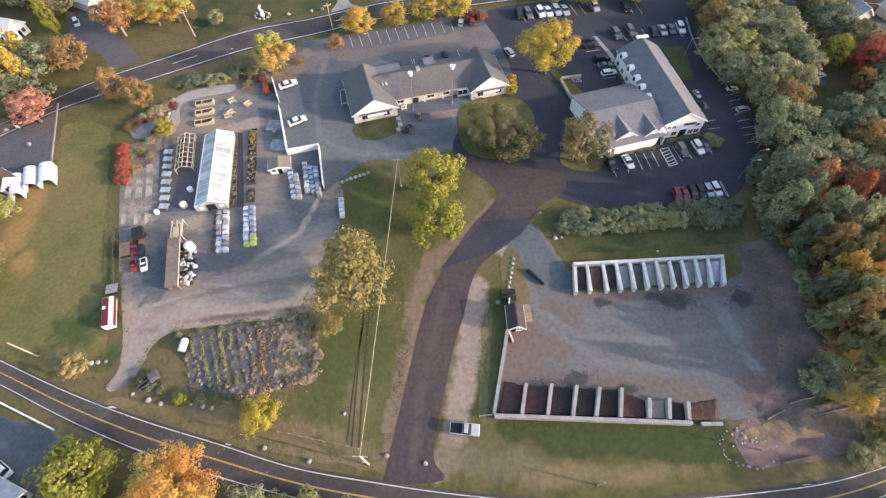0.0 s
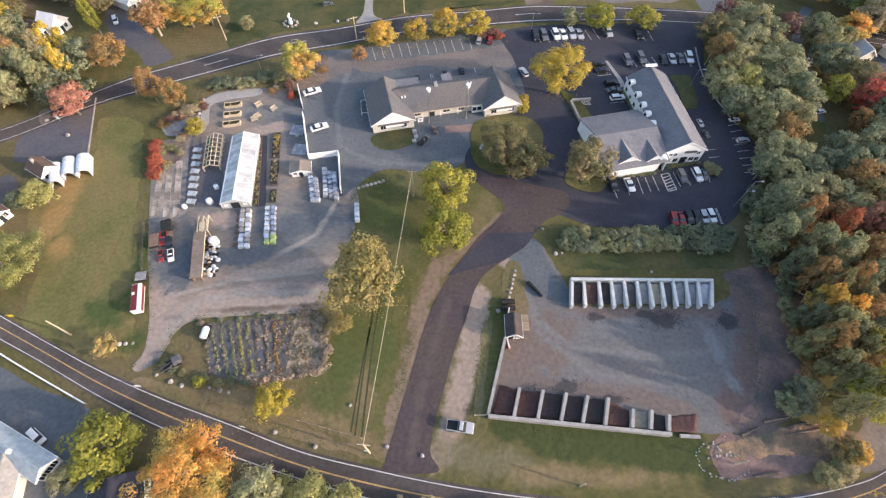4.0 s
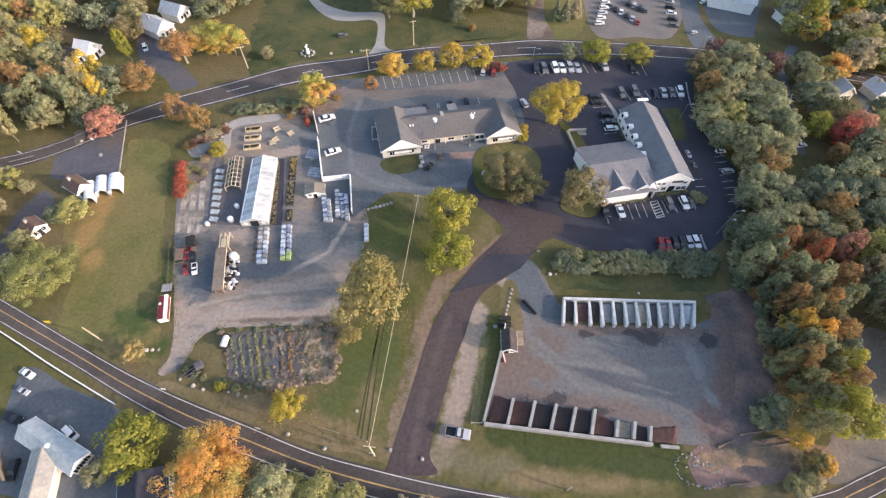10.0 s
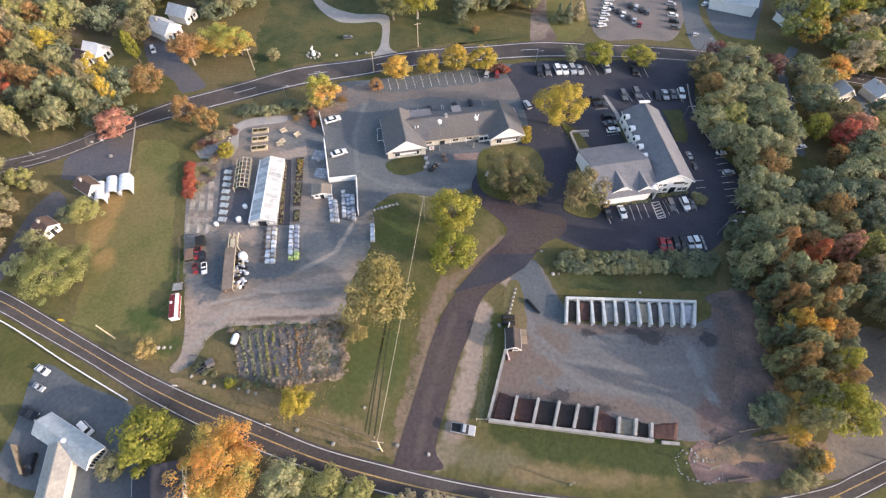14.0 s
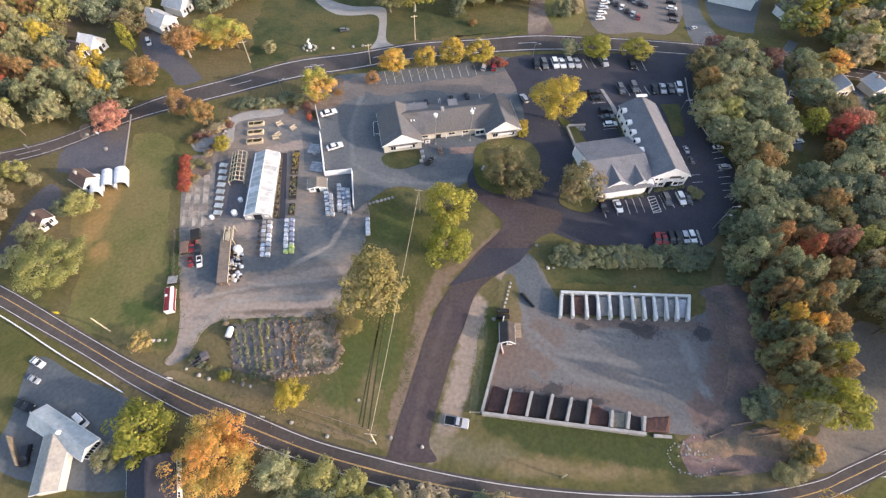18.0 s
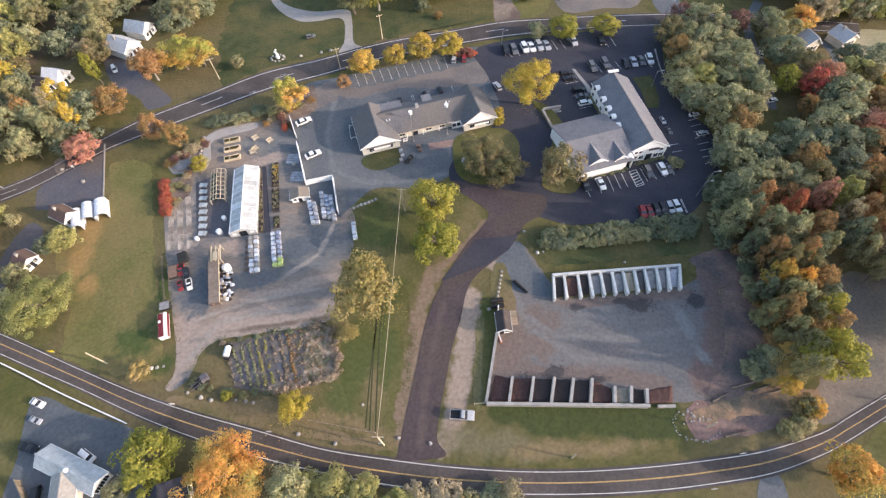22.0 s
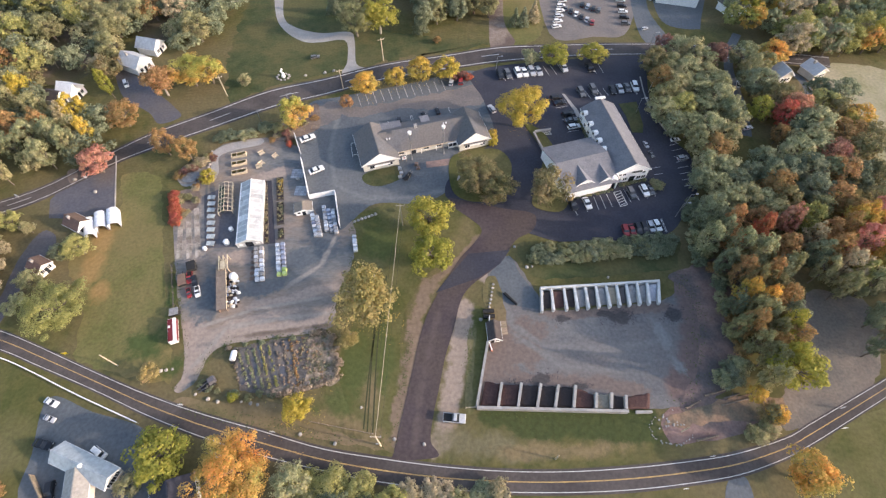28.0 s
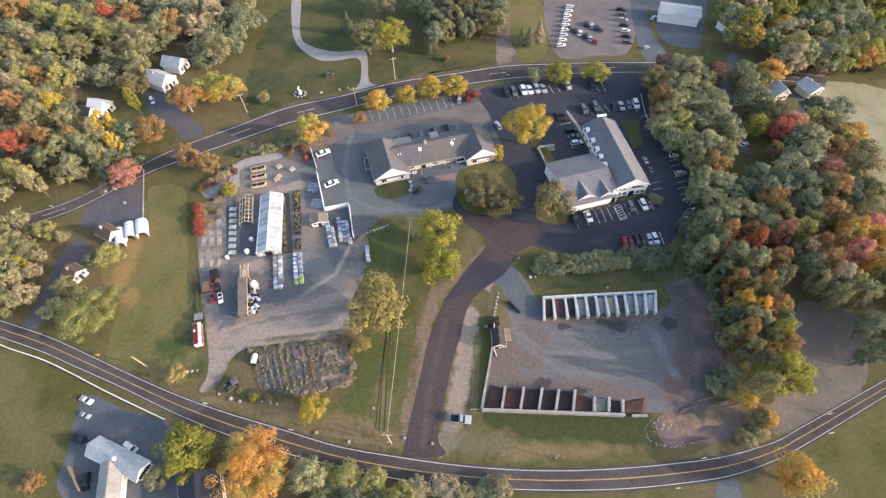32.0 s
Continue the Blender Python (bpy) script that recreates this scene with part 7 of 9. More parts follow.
# white arched dormers along the eave of the long roof
for f in (0.34, 0.465, 0.585, 0.725, 0.9):
    y = d1 * f
    bm = bmesh.new()
    arch = [(y + 1.0 * math.cos(math.pi * k / 10), 4.6 + 0.9 * math.sin(math.pi * k / 10)) for k in range(11)]
    outline = [(y + 1.0, 3.7)] + arch + [(y - 1.0, 3.7)]
    rings = [[bm.verts.new((x, q[0], q[1])) for q in outline] for x in (-0.6, 0.7)]
    n = len(outline)
    for k in range(n):
        bm.faces.new((rings[0][k], rings[0][(k + 1) % n], rings[1][(k + 1) % n], rings[1][k]))
    bm.faces.new(rings[0][::-1])
    bm.faces.new(rings[1])
    bmesh.ops.recalc_face_normals(bm, faces=bm.faces[:])
    dm = part("dormer", bm, WHITEPAINT, root, "white arched roof dormer")
    dm.matrix_basis = m1
    part("pane", boxes((-0.64, y - 0.5, 4.0, -0.603, y + 0.5, 5.0)), GLASS, dm)
# two white front gables on the lower wing
for centre, wg, zr, run in (((46.6, 81.2), 7.4, 5.9, 8.0), ((53.0, 82.0), 5.0, 5.6, 5.6)):
    at = m2.inverted() @ Vector((*centre, 0))
    base = m2 @ pose(at.x - wg / 2, at.y, 0)
    bm = bmesh.new()
    prism(bm, [(0, 0), (wg, 0), (wg, 3.45), (wg / 2, zr - 0.1), (0, 3.45)], 0, 0.25)
    g = part("front_gable", bm, WHITEPAINT, root, "white front gable")
    g.matrix_basis = base
    for x in (0.0, wg - 0.25):
        part("side_wall", boxes((x, 0.253, 0, x + 0.25, -at.y + 0.1 if at.y < -0.5 else 0.6, 3.4)), WHITEPAINT, g)
    for s in (0, 1):
        bm = bmesh.new()
        x0 = -0.3 if s == 0 else wg + 0.3
        p = [bm.verts.new(q) for q in ((x0, -0.2, 3.3), (wg / 2, -0.2, zr), (wg / 2, run, zr), (x0, run * 0.3, 3.3))]
        q = [bm.verts.new((v.co.x, v.co.y, v.co.z + 0.15)) for v in p]
        bm.faces.new(p[::-1])
        bm.faces.new(q)
        for k in range(4):
            bm.faces.new((p[k], p[(k + 1) % 4], q[(k + 1) % 4], q[k]))
        bmesh.ops.recalc_face_normals(bm, faces=bm.faces[:])
        part("gable_roof", bm, SHINGLE2, g)
        bm = bmesh.new()
        beam(bm, (x0, -0.24, 3.35), (wg / 2, -0.24, zr + 0.05), 0.06, 0.3)
        part("bargeboard", bm, WHITEPAINT, g)
    for x in (0.28, 0.72):
        fr = part("window", boxes((wg * x - 0.6, -0.06, 0.8, wg * x - 0.5, -0.003, 2.2), (wg * x + 0.5, -0.06, 0.8, wg * x + 0.6, -0.003, 2.2), (wg * x - 0.5, -0.06, 2.1, wg * x + 0.5, -0.003, 2.2), (wg * x - 0.5, -0.06, 0.8, wg * x + 0.5, -0.003, 0.9)), WHITEPAINT, g)
        part("pane", boxes((wg * x - 0.5, -0.04, 0.9, wg * x + 0.5, -0.004, 2.1)), GLASS, fr)
# arched entrance porch between the wings
porch = part("entrance_porch", boxes((-1.3, -1.6, 0, -1.0, 0.6, 3.3), (1.0, -1.6, 0, 1.3, 0.6, 3.3)), WHITEPAINT, root, "white arched entrance porch")
porch.matrix_basis = m1 @ pose(-0.4, -0.2, 0, 0, 0, -20)
bm = bmesh.new()
prism(bm, [(1.35 * math.cos(math.pi * k / 10), 3.3 + 1.1 * math.sin(math.pi * k / 10)) for k in range(11)], -1.7, 1.6)
part("porch_roof", bm, WHITEPAINT, porch)
part("door", boxes((-0.97, 0.2, 0, 0.97, 0.3, 3.0)), GLASS, porch)
# clipped planting at the foot of the office walls
for a, b, n in (((42.6, 79.3), (49.8, 80.6), 8), ((51.0, 80.6), (55.4, 81.6), 5), ((58.6, 83.2), (66.4, 84.8), 9), ((54.2, 98.6), (52.6, 112.4), 13)):
    hedge_row(a, b, n, 0.7, 0.6, ["deep", "spruce", "olive"], "in the office planting", 0.12, seed=n)

# open white frame and pale screen beside the office court
fr = thing("court_screen", (0, 0), label="pale low screen wall beside the office court", category="screen")
for a, b in (((36.9, 107.3), (38.4, 99.5)), ((37.3, 107.7), (42.7, 108.3))):
    turn, ln, _ = frame_of(a, b)
    part("screen_panel", boxes((0, -0.3, 0, ln, 0.3, 0.8)), CONCRETE, fr).matrix_basis = pose(a[0], a[1], 0, 0, 0, turn)

walkway = [(50.1, 126.0), (51.1, 125.8), (53.7, 117.2), (54.0, 113.9), (52.6, 113.9), (52.4, 117.0)]
slab("court_walk", walkway, 0.09, CONCRETE, "grey kerbed walk between the parked cars and the office", "path", smooth=False)
bay = tagged(thing("hatched_bay", (0, 0), z=0.049), "white hatched bay in the office court", "markings", kind="structure")
marks(bay, [((38.4, 107.4), (42.4, 107.7)), ((38.6, 106.2), (42.6, 106.5))] + list(zip(between((38.4, 107.4), (42.1, 107.7), 7), between((38.9, 106.2), (42.6, 106.5), 7))), 0.16)

# ======== other houses ========
def house(name, at, w, d, turn, eave, ridge, wall, roof, label, chimney=True):
    root = thing(name, (0, 0), label=label, category="house")
    m = pose(at[0], at[1], 0, 0, 0, turn) @ pose(-w / 2, -d / 2, 0)
    o = m.translation
    gable_wing(root, (o.x, o.y), turn, w, d, eave, ridge, wall, roof, 0.35)
    for x in (0.25, 0.75):
        window(root, m, w * x, 0, 0.9, 1.0, 1.2)
    for k in range(3):
        window(root, m, w, d * (0.2 + 0.3 * k), 0.9, 1.0, 1.2, "right")
    door(root, m, w * 0.5, 0, h=2.05)
    if chimney:
        part("chimney", boxes((w * 0.35, d * 0.6, eave, w * 0.35 + 0.7, d * 0.6 + 0.7, ridge + 0.7)), CONCRETE, root).matrix_basis = m
    return root


PALEROOF = mat("pale_grey_metal_sheet", (0.50, 0.50, 0.49), (0.42, 0.42, 0.42), scale=0.4, fine=3.0, rough=0.6)
house("house", (-102.4, 153.3), 7, 9, 60, 3.2, 5.6, WHITEPAINT, PALEROOF, "white house with pale roof among trees")
house("house", (-99.8, 163.6), 6, 8, 70, 3.0, 5.2, WHITEPAINT, METALROOF, "white house wing with blue-grey roof", False)
house("house", (-120.4, 138.7), 6, 6, 70, 3.0, 5.4, WHITEPAINT, WHITEPAINT, "small white house in the woods", False)
house("house", (-124.3, 135.9), 5, 6, 70, 2.8, 4.6, WHITEPAINT, DARKFELT, "grey-roofed house in the woods", False)
house("house", (-102.0, 66.2), 3.8, 4.4, 60, 2.2, 3.4, WHITEPAINT, BROWNROOF, "white house with brown roof beside shrubs")
house("house", (-96.9, 79.6), 4.0, 5.6, 60, 2.5, 4.2, WHITEPAINT, BROWNROOF, "white house with brown roof beside the asphalt lot")
house("house", (140.2, 129.4), 6, 6, 20, 2.7, 4.6, CREAM, PALEROOF, "pale-roofed house at the field edge")
house("house", (127.8, 128.2), 5, 5.5, 10, 3.0, 5.2, CREAM, PALEROOF, "low pale house behind the trees", False)
house("house", (-51.6, 6.7), 8, 9, 20, 3.0, 5.0, CREAM, ASPHALT, "dark-roofed house under trees across the road", False)
house("house", (129.9, 171.7), 10, 9, 20, 3.0, 5.2, WHITEPAINT, SHINGLE, "house beyond the highway woods", False)
house("warehouse", (109.8, 182.0), 9, 16, 70, 4.0, 5.0, WHITEPAINT, METALROOF, "long pale shed beside the far lot", False)

barn = thing("roadside_building", (0, 0), label="long building with pale blue metal roof", category="building")
turn, w, d = frame_fit((-66.7, 11.0), (-67.0, 15.2), (-78.9, 17.9), 0.85)
gable_wing(barn, (-66.7, 11.0), turn, w, d, 2.6, 4.0, CREAM, METALROOF, 0.4, WHITEPAINT)
mb = pose(*(-66.7, 11.0), 0, 0, 0, turn)
for k in range(3):
    window(barn, mb, w * (0.2 + 0.3 * k), 0, 0.9, 1.0, 1.3)
turn, w, d = frame_fit((-73.1, 4.8), (-68.7, 5.2), (-76.3, 15.3), 0.6)
gable_wing(barn, (-73.1, 4.8), turn, w, d, 2.5, 3.4, CREAM, GREYROOF, 0.3)
bm = bmesh.new()
tube(bm, (0, 0, 3.2), (0, 0, 4.4), 0.35, 0.45, 10)
part("roof_vent", bm, WHITEPAINT, barn, "white round roof vent").matrix_basis = pose(*(-71.8, 15.2), 0)

SHEETWHITE = mat("white_canopy_sheet", (0.72, 0.73, 0.75), (0.60, 0.61, 0.64), scale=0.5, fine=3.0, rough=0.5, spread=0.08)
for c, w, ln in (((-93.4, 78.0), 1.2, 6.6), ((-91.2, 80.3), 1.35, 6.0), ((-88.0, 81.2), 1.5, 6.2)):
    cp = thing("carport", c, 21, "white arched canopy garage open at one end beside the house", "carport", "carports")
    arc = [(w * math.cos(math.pi * i / 8), 1.75 + 0.85 * math.sin(math.pi * i / 8)) for i in range(9)]
    n = 4
    for b in range(n):
        y0, y1 = -ln / 2 + ln * b / n + 0.02, -ln / 2 + ln * (b + 1) / n - 0.02
        bm = bmesh.new()
        prism(bm, arc + [(x * 0.97, z - 0.06) for x, z in arc[::-1]], y0, y1)
        bmesh.ops.recalc_face_normals(bm, faces=bm.faces[:])
        part("roof_sheet", bm, SHEETWHITE, cp)
    for s in (-1, 1):
        part("side_sheet", boxes((s * w - 0.03, -ln / 2, 0.25, s * w + 0.03, ln / 2, 1.745)), SHEETWHITE, cp)
        for b in range(n + 1):
            part("post", boxes((s * w * 0.93 - 0.04, -ln / 2 + (ln - 0.08) * b / n, 0, s * w * 0.93 + 0.04, -ln / 2 + 0.08 + (ln - 0.08) * b / n, 1.74)), CHROME, cp)

# ======== posts, poles and cables ========
def lamp_post(at, h, label, head=0.5):
    p = thing("lamp_post", at, label=label, category="lamp post", group="lamp posts")
    bm = bmesh.new()
    tube(bm, (0, 0, 0), (0, 0, h - 0.3), 0.14, 0.1)
    part("pole", bm, CHROME, p)
    bm = bmesh.new()
    tube(bm, (0, 0, h - 0.9), (0, 0, h), head * 0.8, head, 12)
    part("head", bm, WHITEPAINT, p, "white lamp head")
    part("base", boxes((-0.3, -0.3, 0, 0.3, 0.3, 0.25)), CONCRETE, p)
    return p


lamp_post((-2.8, 98.7), 11.3, "tall post with white head before the shop", 0.6)
lamp_post((7.3, 100.5), 11.3, "tall post with white head before the shop", 0.6)


def lot_light(at, h, turn=0):
    p = thing("street_lamp", at, turn, "grey metal lot light with single arm", "street lamp", "lot lights")
    bm = bmesh.new()
    tube(bm, (0, 0, 0), (0, 0, h), 0.1, 0.06)
    part("pole", bm, CHROME, p)
    bm = bmesh.new()
    tube(bm, (0, 0, h - 0.05), (1.4, 0, h + 0.15), 0.05)
    part("arm", bm, CHROME, p)
    part("lamp", boxes((1.2, -0.18, h + 0.05, 1.9, 0.18, h + 0.2)), CHROME, p)


for at in ((80.0, 124.3), (72.6, 114.2), (70.9, 70.7), (74.0, 73.6), (82.3, 123.9), (29.0, 140.3), (88.4, 149.9), (-51.9, 118.5), (-43.3, 125.9)):
    lot_light(at, 6.0)


def utility_pole(at, h, turn=0.0, arm=True):
    p = thing("utility_pole", at, turn, "weathered wooden utility pole with crossarm", "utility pole", "utility poles")
    bm = bmesh.new()
    tube(bm, (0, 0, 0), (0, 0, h), 0.18, 0.12)
    part("pole", bm, PALEWOOD, p)
    if arm:
        part("crossarm", boxes((-1.1, -0.07, h - 0.6, 1.1, 0.07, h - 0.45)), PALEWOOD, p)
        for x in (-1.0, 0.0, 1.0):
            bm = bmesh.new()
            tube(bm, (x, 0, h - 0.45), (x, 0, h - 0.2), 0.06)
            part("insulator", bm, LAMPGLASS, p)
    return p


wire_a, wire_b = Vector((-11.9, 15.6)), Vector((-6.1, 73.4))
wire_turn = math.degrees(math.atan2(wire_b.y - wire_a.y, wire_b.x - wire_a.x)) - 90
utility_pole(wire_a, 9.4, wire_turn)
utility_pole(wire_b, 9.4, wire_turn)


def cable(a, b, sag, r=0.03, material=None):
    """One hanging cable, a single swept tube."""
    bm = bmesh.new()
    a, b = Vector(a), Vector(b)
    pts = [a.lerp(b, i / 14) - Vector((0, 0, sag * 4 * (i / 14) * (1 - i / 14))) for i in range(15)]
    s = (b - a).cross(Vector((0, 0, 1))).normalized()
    rings = [[bm.verts.new(p + s * r * math.cos(k * 1.2566) + Vector((0, 0, r * math.sin(k * 1.2566)))) for k in range(5)] for p in pts]
    for p, q in zip(rings, rings[1:]):
        for k in range(5):
            bm.faces.new((p[k], p[(k + 1) % 5], q[(k + 1) % 5], q[k]))
    return tagged(part("power_cable", bm, material or PALEWOOD), "thin overhead power cable between two poles", "cable", "cables")


side = (wire_b - wire_a).normalized()
side = Vector((-side.y, side.x))
for k in (-1.0, 0.0, 1.0):
    cable((*(wire_a + side * k), 9.2), (*(wire_b + side * k), 9.2), 0.5, 0.05 if k == 0 else 0.02, PALEWOOD if k == 0 else RUBBER)
utility_pole((-73.7, 37.5), 7.0, 70, False)
utility_pole((-66.4, 134.4), 8.0, 20)
utility_pole((-11.8, 150.1), 9.0, 20)
utility_pole((-25.9, 134.7), 8.0, 20)
utility_pole((24.5, 10.5), 4.0, 20, False)
utility_pole((52.5, 14.0), 4.0, 0, False)

# ======== rails and fences ========
rail_pts = curve_points([(-126.0, 51.2), (-112.8, 45.2), (-100.8, 40.8), (-91.9, 36.7), (-81.0, 31.3), (-65.0, 23.9)])
rail = tagged(thing("guard_rail", (0, 0)), "bright white metal guard rail along the road", "guard rail")
part("rail", strip_mesh(rail_pts, -0.12, 0.12, 0.85, 0.32), WHITEPAINT, rail)
for p in rail_pts[::3]:
    part("post", boxes((-0.07, -0.07, 0, 0.07, 0.07, 0.8)), CHROME, rail).matrix_basis = pose(p.x, p.y, 0)


def rail_fence(a, b, n, h, label, material=WOOD, solid=False, name="fence"):
    turn, ln, _ = frame_of(a, b)
    f = thing(name, a, turn, label, "fence", "fences")
    for k in range(n + 1):
        x = ln * k / n
        part("post", boxes((x - 0.07, -0.07, 0, x + 0.07, 0.07, h + 0.1)), material, f)
        if k < n:
            x1 = ln * (k + 1) / n
            if solid:
                part("panel", boxes((x + 0.075, -0.04, 0.05, x1 - 0.075, 0.04, h)), material, f)
                part("cap_rail", boxes((x + 0.075, -0.11, h + 0.003, x1 - 0.075, 0.11, h + 0.07)), material, f)
            else:
                for z in (h * 0.45, h * 0.9):
                    part("rail", boxes((x + 0.075, -0.03, z - 0.06, x1 - 0.075, 0.03, z + 0.06)), material, f)
    return f


rail_fence((-27.3, 21.5), (-13.6, 18.0), 7, 1.1, "brown split rail fence on the verge")
for a, b, n in (((-40.2, 111.7), (-37.7, 103.8), 3), ((-37.0, 100.5), (-33.2, 85.2), 6), ((-33.2, 85.0), (-25.8, 86.3), 4), ((-25.7, 86.3), (-23.7, 74.0), 5)):
    rail_fence(a, b, n, 1.9, "white solid fence round the sales yard", WHITEPAINT, True, "white_fence")
rail_fence((-67.9, 64.5), (-63.9, 51.0), 8, 1.0, "dark weathered fence beside the lawn", DARKBOARD)
rail_fence((-79.1, 9.7), (-83.5, 14.7), 4, 1.6, "grey board fence beside the lot across the road", WOOD, True)
rail_fence((13.6, 38.5), (14.6, 43.2), 3, 1.6, "white fence beside the hut", WHITEPAINT, True)

# ======== boulders ========
def boulder_mesh(seed):
    bm = bmesh.new()
    bmesh.ops.create_icosphere(bm, subdivisions=2, radius=0.5)
    for v in bm.verts:
        v.co *= 1 + 0.35 * noise.noise(v.co * 2.2 + Vector((seed * 7.1, 0, 0)))
        v.co.z = max(v.co.z * 0.75, -0.2)
    me = bpy.data.meshes.new("boulder")
    bm.to_mesh(me)
    bm.free()
    me.materials.append(ROCK)
    return me


ROCKS = [boulder_mesh(i) for i in range(5)]
rock_rng = random.Random(4)


def boulder(at, size=1.0, where="on the verge"):
    ob = new("boulder", rock_rng.choice(ROCKS))
    ob.matrix_basis = pose(at[0], at[1], 0.18 * size, 0, 0, rock_rng.uniform(0, 360)) @ Matrix.Scale(size, 4)
    tagged(ob, f"pale rounded boulder {where}", "boulder", "boulders")


for q in between((-19.7, 75.7), (-13.8, 77.9), 7):
    boulder(q, 0.95, "in a row at the lawn edge")
for q in between((15.0, 46.3), (16.8, 52.7), 7):
    boulder(q, 0.7, "in a row beside the hut")
for at in ((-62.0, 35.6), (-60.6, 35.7), (-63.2, 35.5), (-43.2, 27.0), (-41.1, 26.5), (-39.4, 26.1), (-53.9, 29.4), (-50.8, 28.1), (-48.5, 27.4), (-29.3, 19.1), (-21.7, 16.7), (-33.2, 27.1), (-2.7, 15.2), (-9.0, 16.7), (-16.3, 23.9), (24.1, 63.9), (26.3, 57.2), (27.7, 57.3), (12.5, 43.1), (46.8, 52.6)):
    boulder(at, rock_rng.uniform(0.6, 1.0))
for k in range(26):
    a = 2.2 + 3.6 * k / 25
    c = Vector((50.6, 14.6))
    boulder((c.x + 4.6 * math.cos(a) + rock_rng.uniform(-0.25, 0.25), c.y + 3.1 * math.sin(a) + rock_rng.uniform(-0.2, 0.2)), rock_rng.uniform(0.22, 0.45), "in a rough stone ring")
for k in range(18):
    c = Vector((51.0, 15.9))
    boulder((c.x + rock_rng.gauss(0, 1.4), c.y + rock_rng.gauss(0, 1.0)), rock_rng.uniform(0.2, 0.5), "in a rubble pile")
for q in between((-66.4, 106.9), (-65.0, 97.3), 8):
    boulder((q[0] + rock_rng.uniform(-0.5, 0.5), q[1]), 0.9, "edging the display garden")

# ======== roadside boxes and signs ========
def roadside_sign(at, h, label, w=0.7, material=WHITEPAINT):
    s = thing("road_sign", at, rock_rng.uniform(-15, 15), label, "sign", "signs")
    bm = bmesh.new()
    tube(bm, (0, 0, 0), (0, 0, h), 0.05)
    part("post", bm, CHROME, s)
    part("plate", boxes((-w / 2, -0.1, h - w, w / 2, -0.055, h)), material, s)


YELLOWSIGN = mat("yellow_sign_paint", (0.75, 0.55, 0.04), rough=0.4)
for at, m in (((-86.9, 41.1), YELLOWSIGN), ((-12.4, 15.9), WHITEPAINT), ((-56.2, 27.1), WHITEPAINT), ((-35.0, 19.9), WHITEPAINT), ((-86.5, 41.1), YELLOWSIGN), ((49.1, 3.2), WHITEPAINT), ((56.7, 8.7), WHITEPAINT), ((88.6, 16.3), WHITEPAINT), ((86.7, 12.2), WHITEPAINT), ((-102.0, 98.2), WHITEPAINT), ((-119.6, 92.1), WHITEPAINT)):
    roadside_sign(at, 1.6, "roadside sign plate on a metal post", 0.9, m)

# ======== garden centre ========
def pallet_stack(at, turn, h, load, label, w=1.15):
    """A wooden pallet with a wrapped load on it."""
    p = thing("pallet_stack", at, turn, label, "pallet", "pallets")
    for y in (-0.5, 0.0, 0.5):
        part("runner", boxes((-w / 2, y - 0.05, 0, w / 2, y + 0.05, 0.1)), WOOD, p)
    for k in range(5):
        x = -w / 2 + 0.1 + k * (w - 0.2) / 4
        part("slat", boxes((x - 0.08, -0.55, 0.103, x + 0.08, 0.55, 0.125)), WOOD, p)
    bm = boxes((-w / 2 + 0.03, -0.52, 0.128, w / 2 - 0.03, 0.52, h, 0.04))
    bmesh.ops.bevel(bm, geom=bm.edges[:], offset=0.05, segments=1, affect="EDGES")
    part("load", bm, load, p)
    part("strap", boxes((-0.025, -0.535, 0.2, 0.025, 0.535, h + 0.012)), CHROME, p)


PAVER = mat("grey_pavers", (0.36, 0.37, 0.39), (0.28, 0.29, 0.31), scale=0.8, fine=5.0, spread=0.2)
LIMEBAG = mat("lime_green_bags", (0.45, 0.55, 0.12), (0.5, 0.6, 0.3), scale=1.0, spread=0.3)
BLUEWRAP = mat("blue_grey_wrap", (0.30, 0.33, 0.42), (0.22, 0.25, 0.33), scale=1.0, rough=0.4, spread=0.3)
prng = random.Random(21)
for a, b, n, loads, what in (((-44.6, 68.1), (-43.0, 58.5), 8, (WRAP, WRAP, CONCRETE), "wrapped pale bags"), ((-46.0, 68.0), (-44.3, 58.4), 8, (WRAP, CONCRETE), "wrapped pale bags"), ((-39.0, 69.0), (-37.8, 61.7), 6, (WRAP, BLUEWRAP), "wrapped white bags"), ((-40.4, 68.9), (-39.2, 61.6), 6, (WRAP,), "wrapped white bags"),
                             ((-37.5, 60.8), (-37.4, 59.7), 2, (LIMEBAG,), "lime green bags"), ((-38.9, 60.8), (-38.8, 59.6), 2, (WRAP, LIMEBAG), "lime green bags"),
                             ((-32.1, 79.9), (-30.2, 71.7), 7, (BLUEWRAP, WRAP), "stacked grey pavers"), ((-30.4, 77.6), (-29.0, 71.6), 6, (PAVER,), "stacked grey pavers"), ((-28.7, 81.1), (-27.3, 73.1), 7, (PAVER, WRAP), "stacked pale pavers"), ((-27.3, 79.7), (-25.9, 72.8), 6, (BLUEWRAP, PAVER), "stacked grey pavers"), ((-26.1, 79.8), (-24.6, 72.1), 7, (PAVER, WRAP), "stacked pale pavers"),
                             ((-19.6, 70.1), (-19.0, 65.8), 5, (WRAP,), "pale wrapped blocks")):
    for q in between(a, b, n):
        pallet_stack(q, prng.uniform(-6, 6), prng.uniform(0.8, 1.3), prng.choice(loads), f"wooden pallet of {what} in the yard")

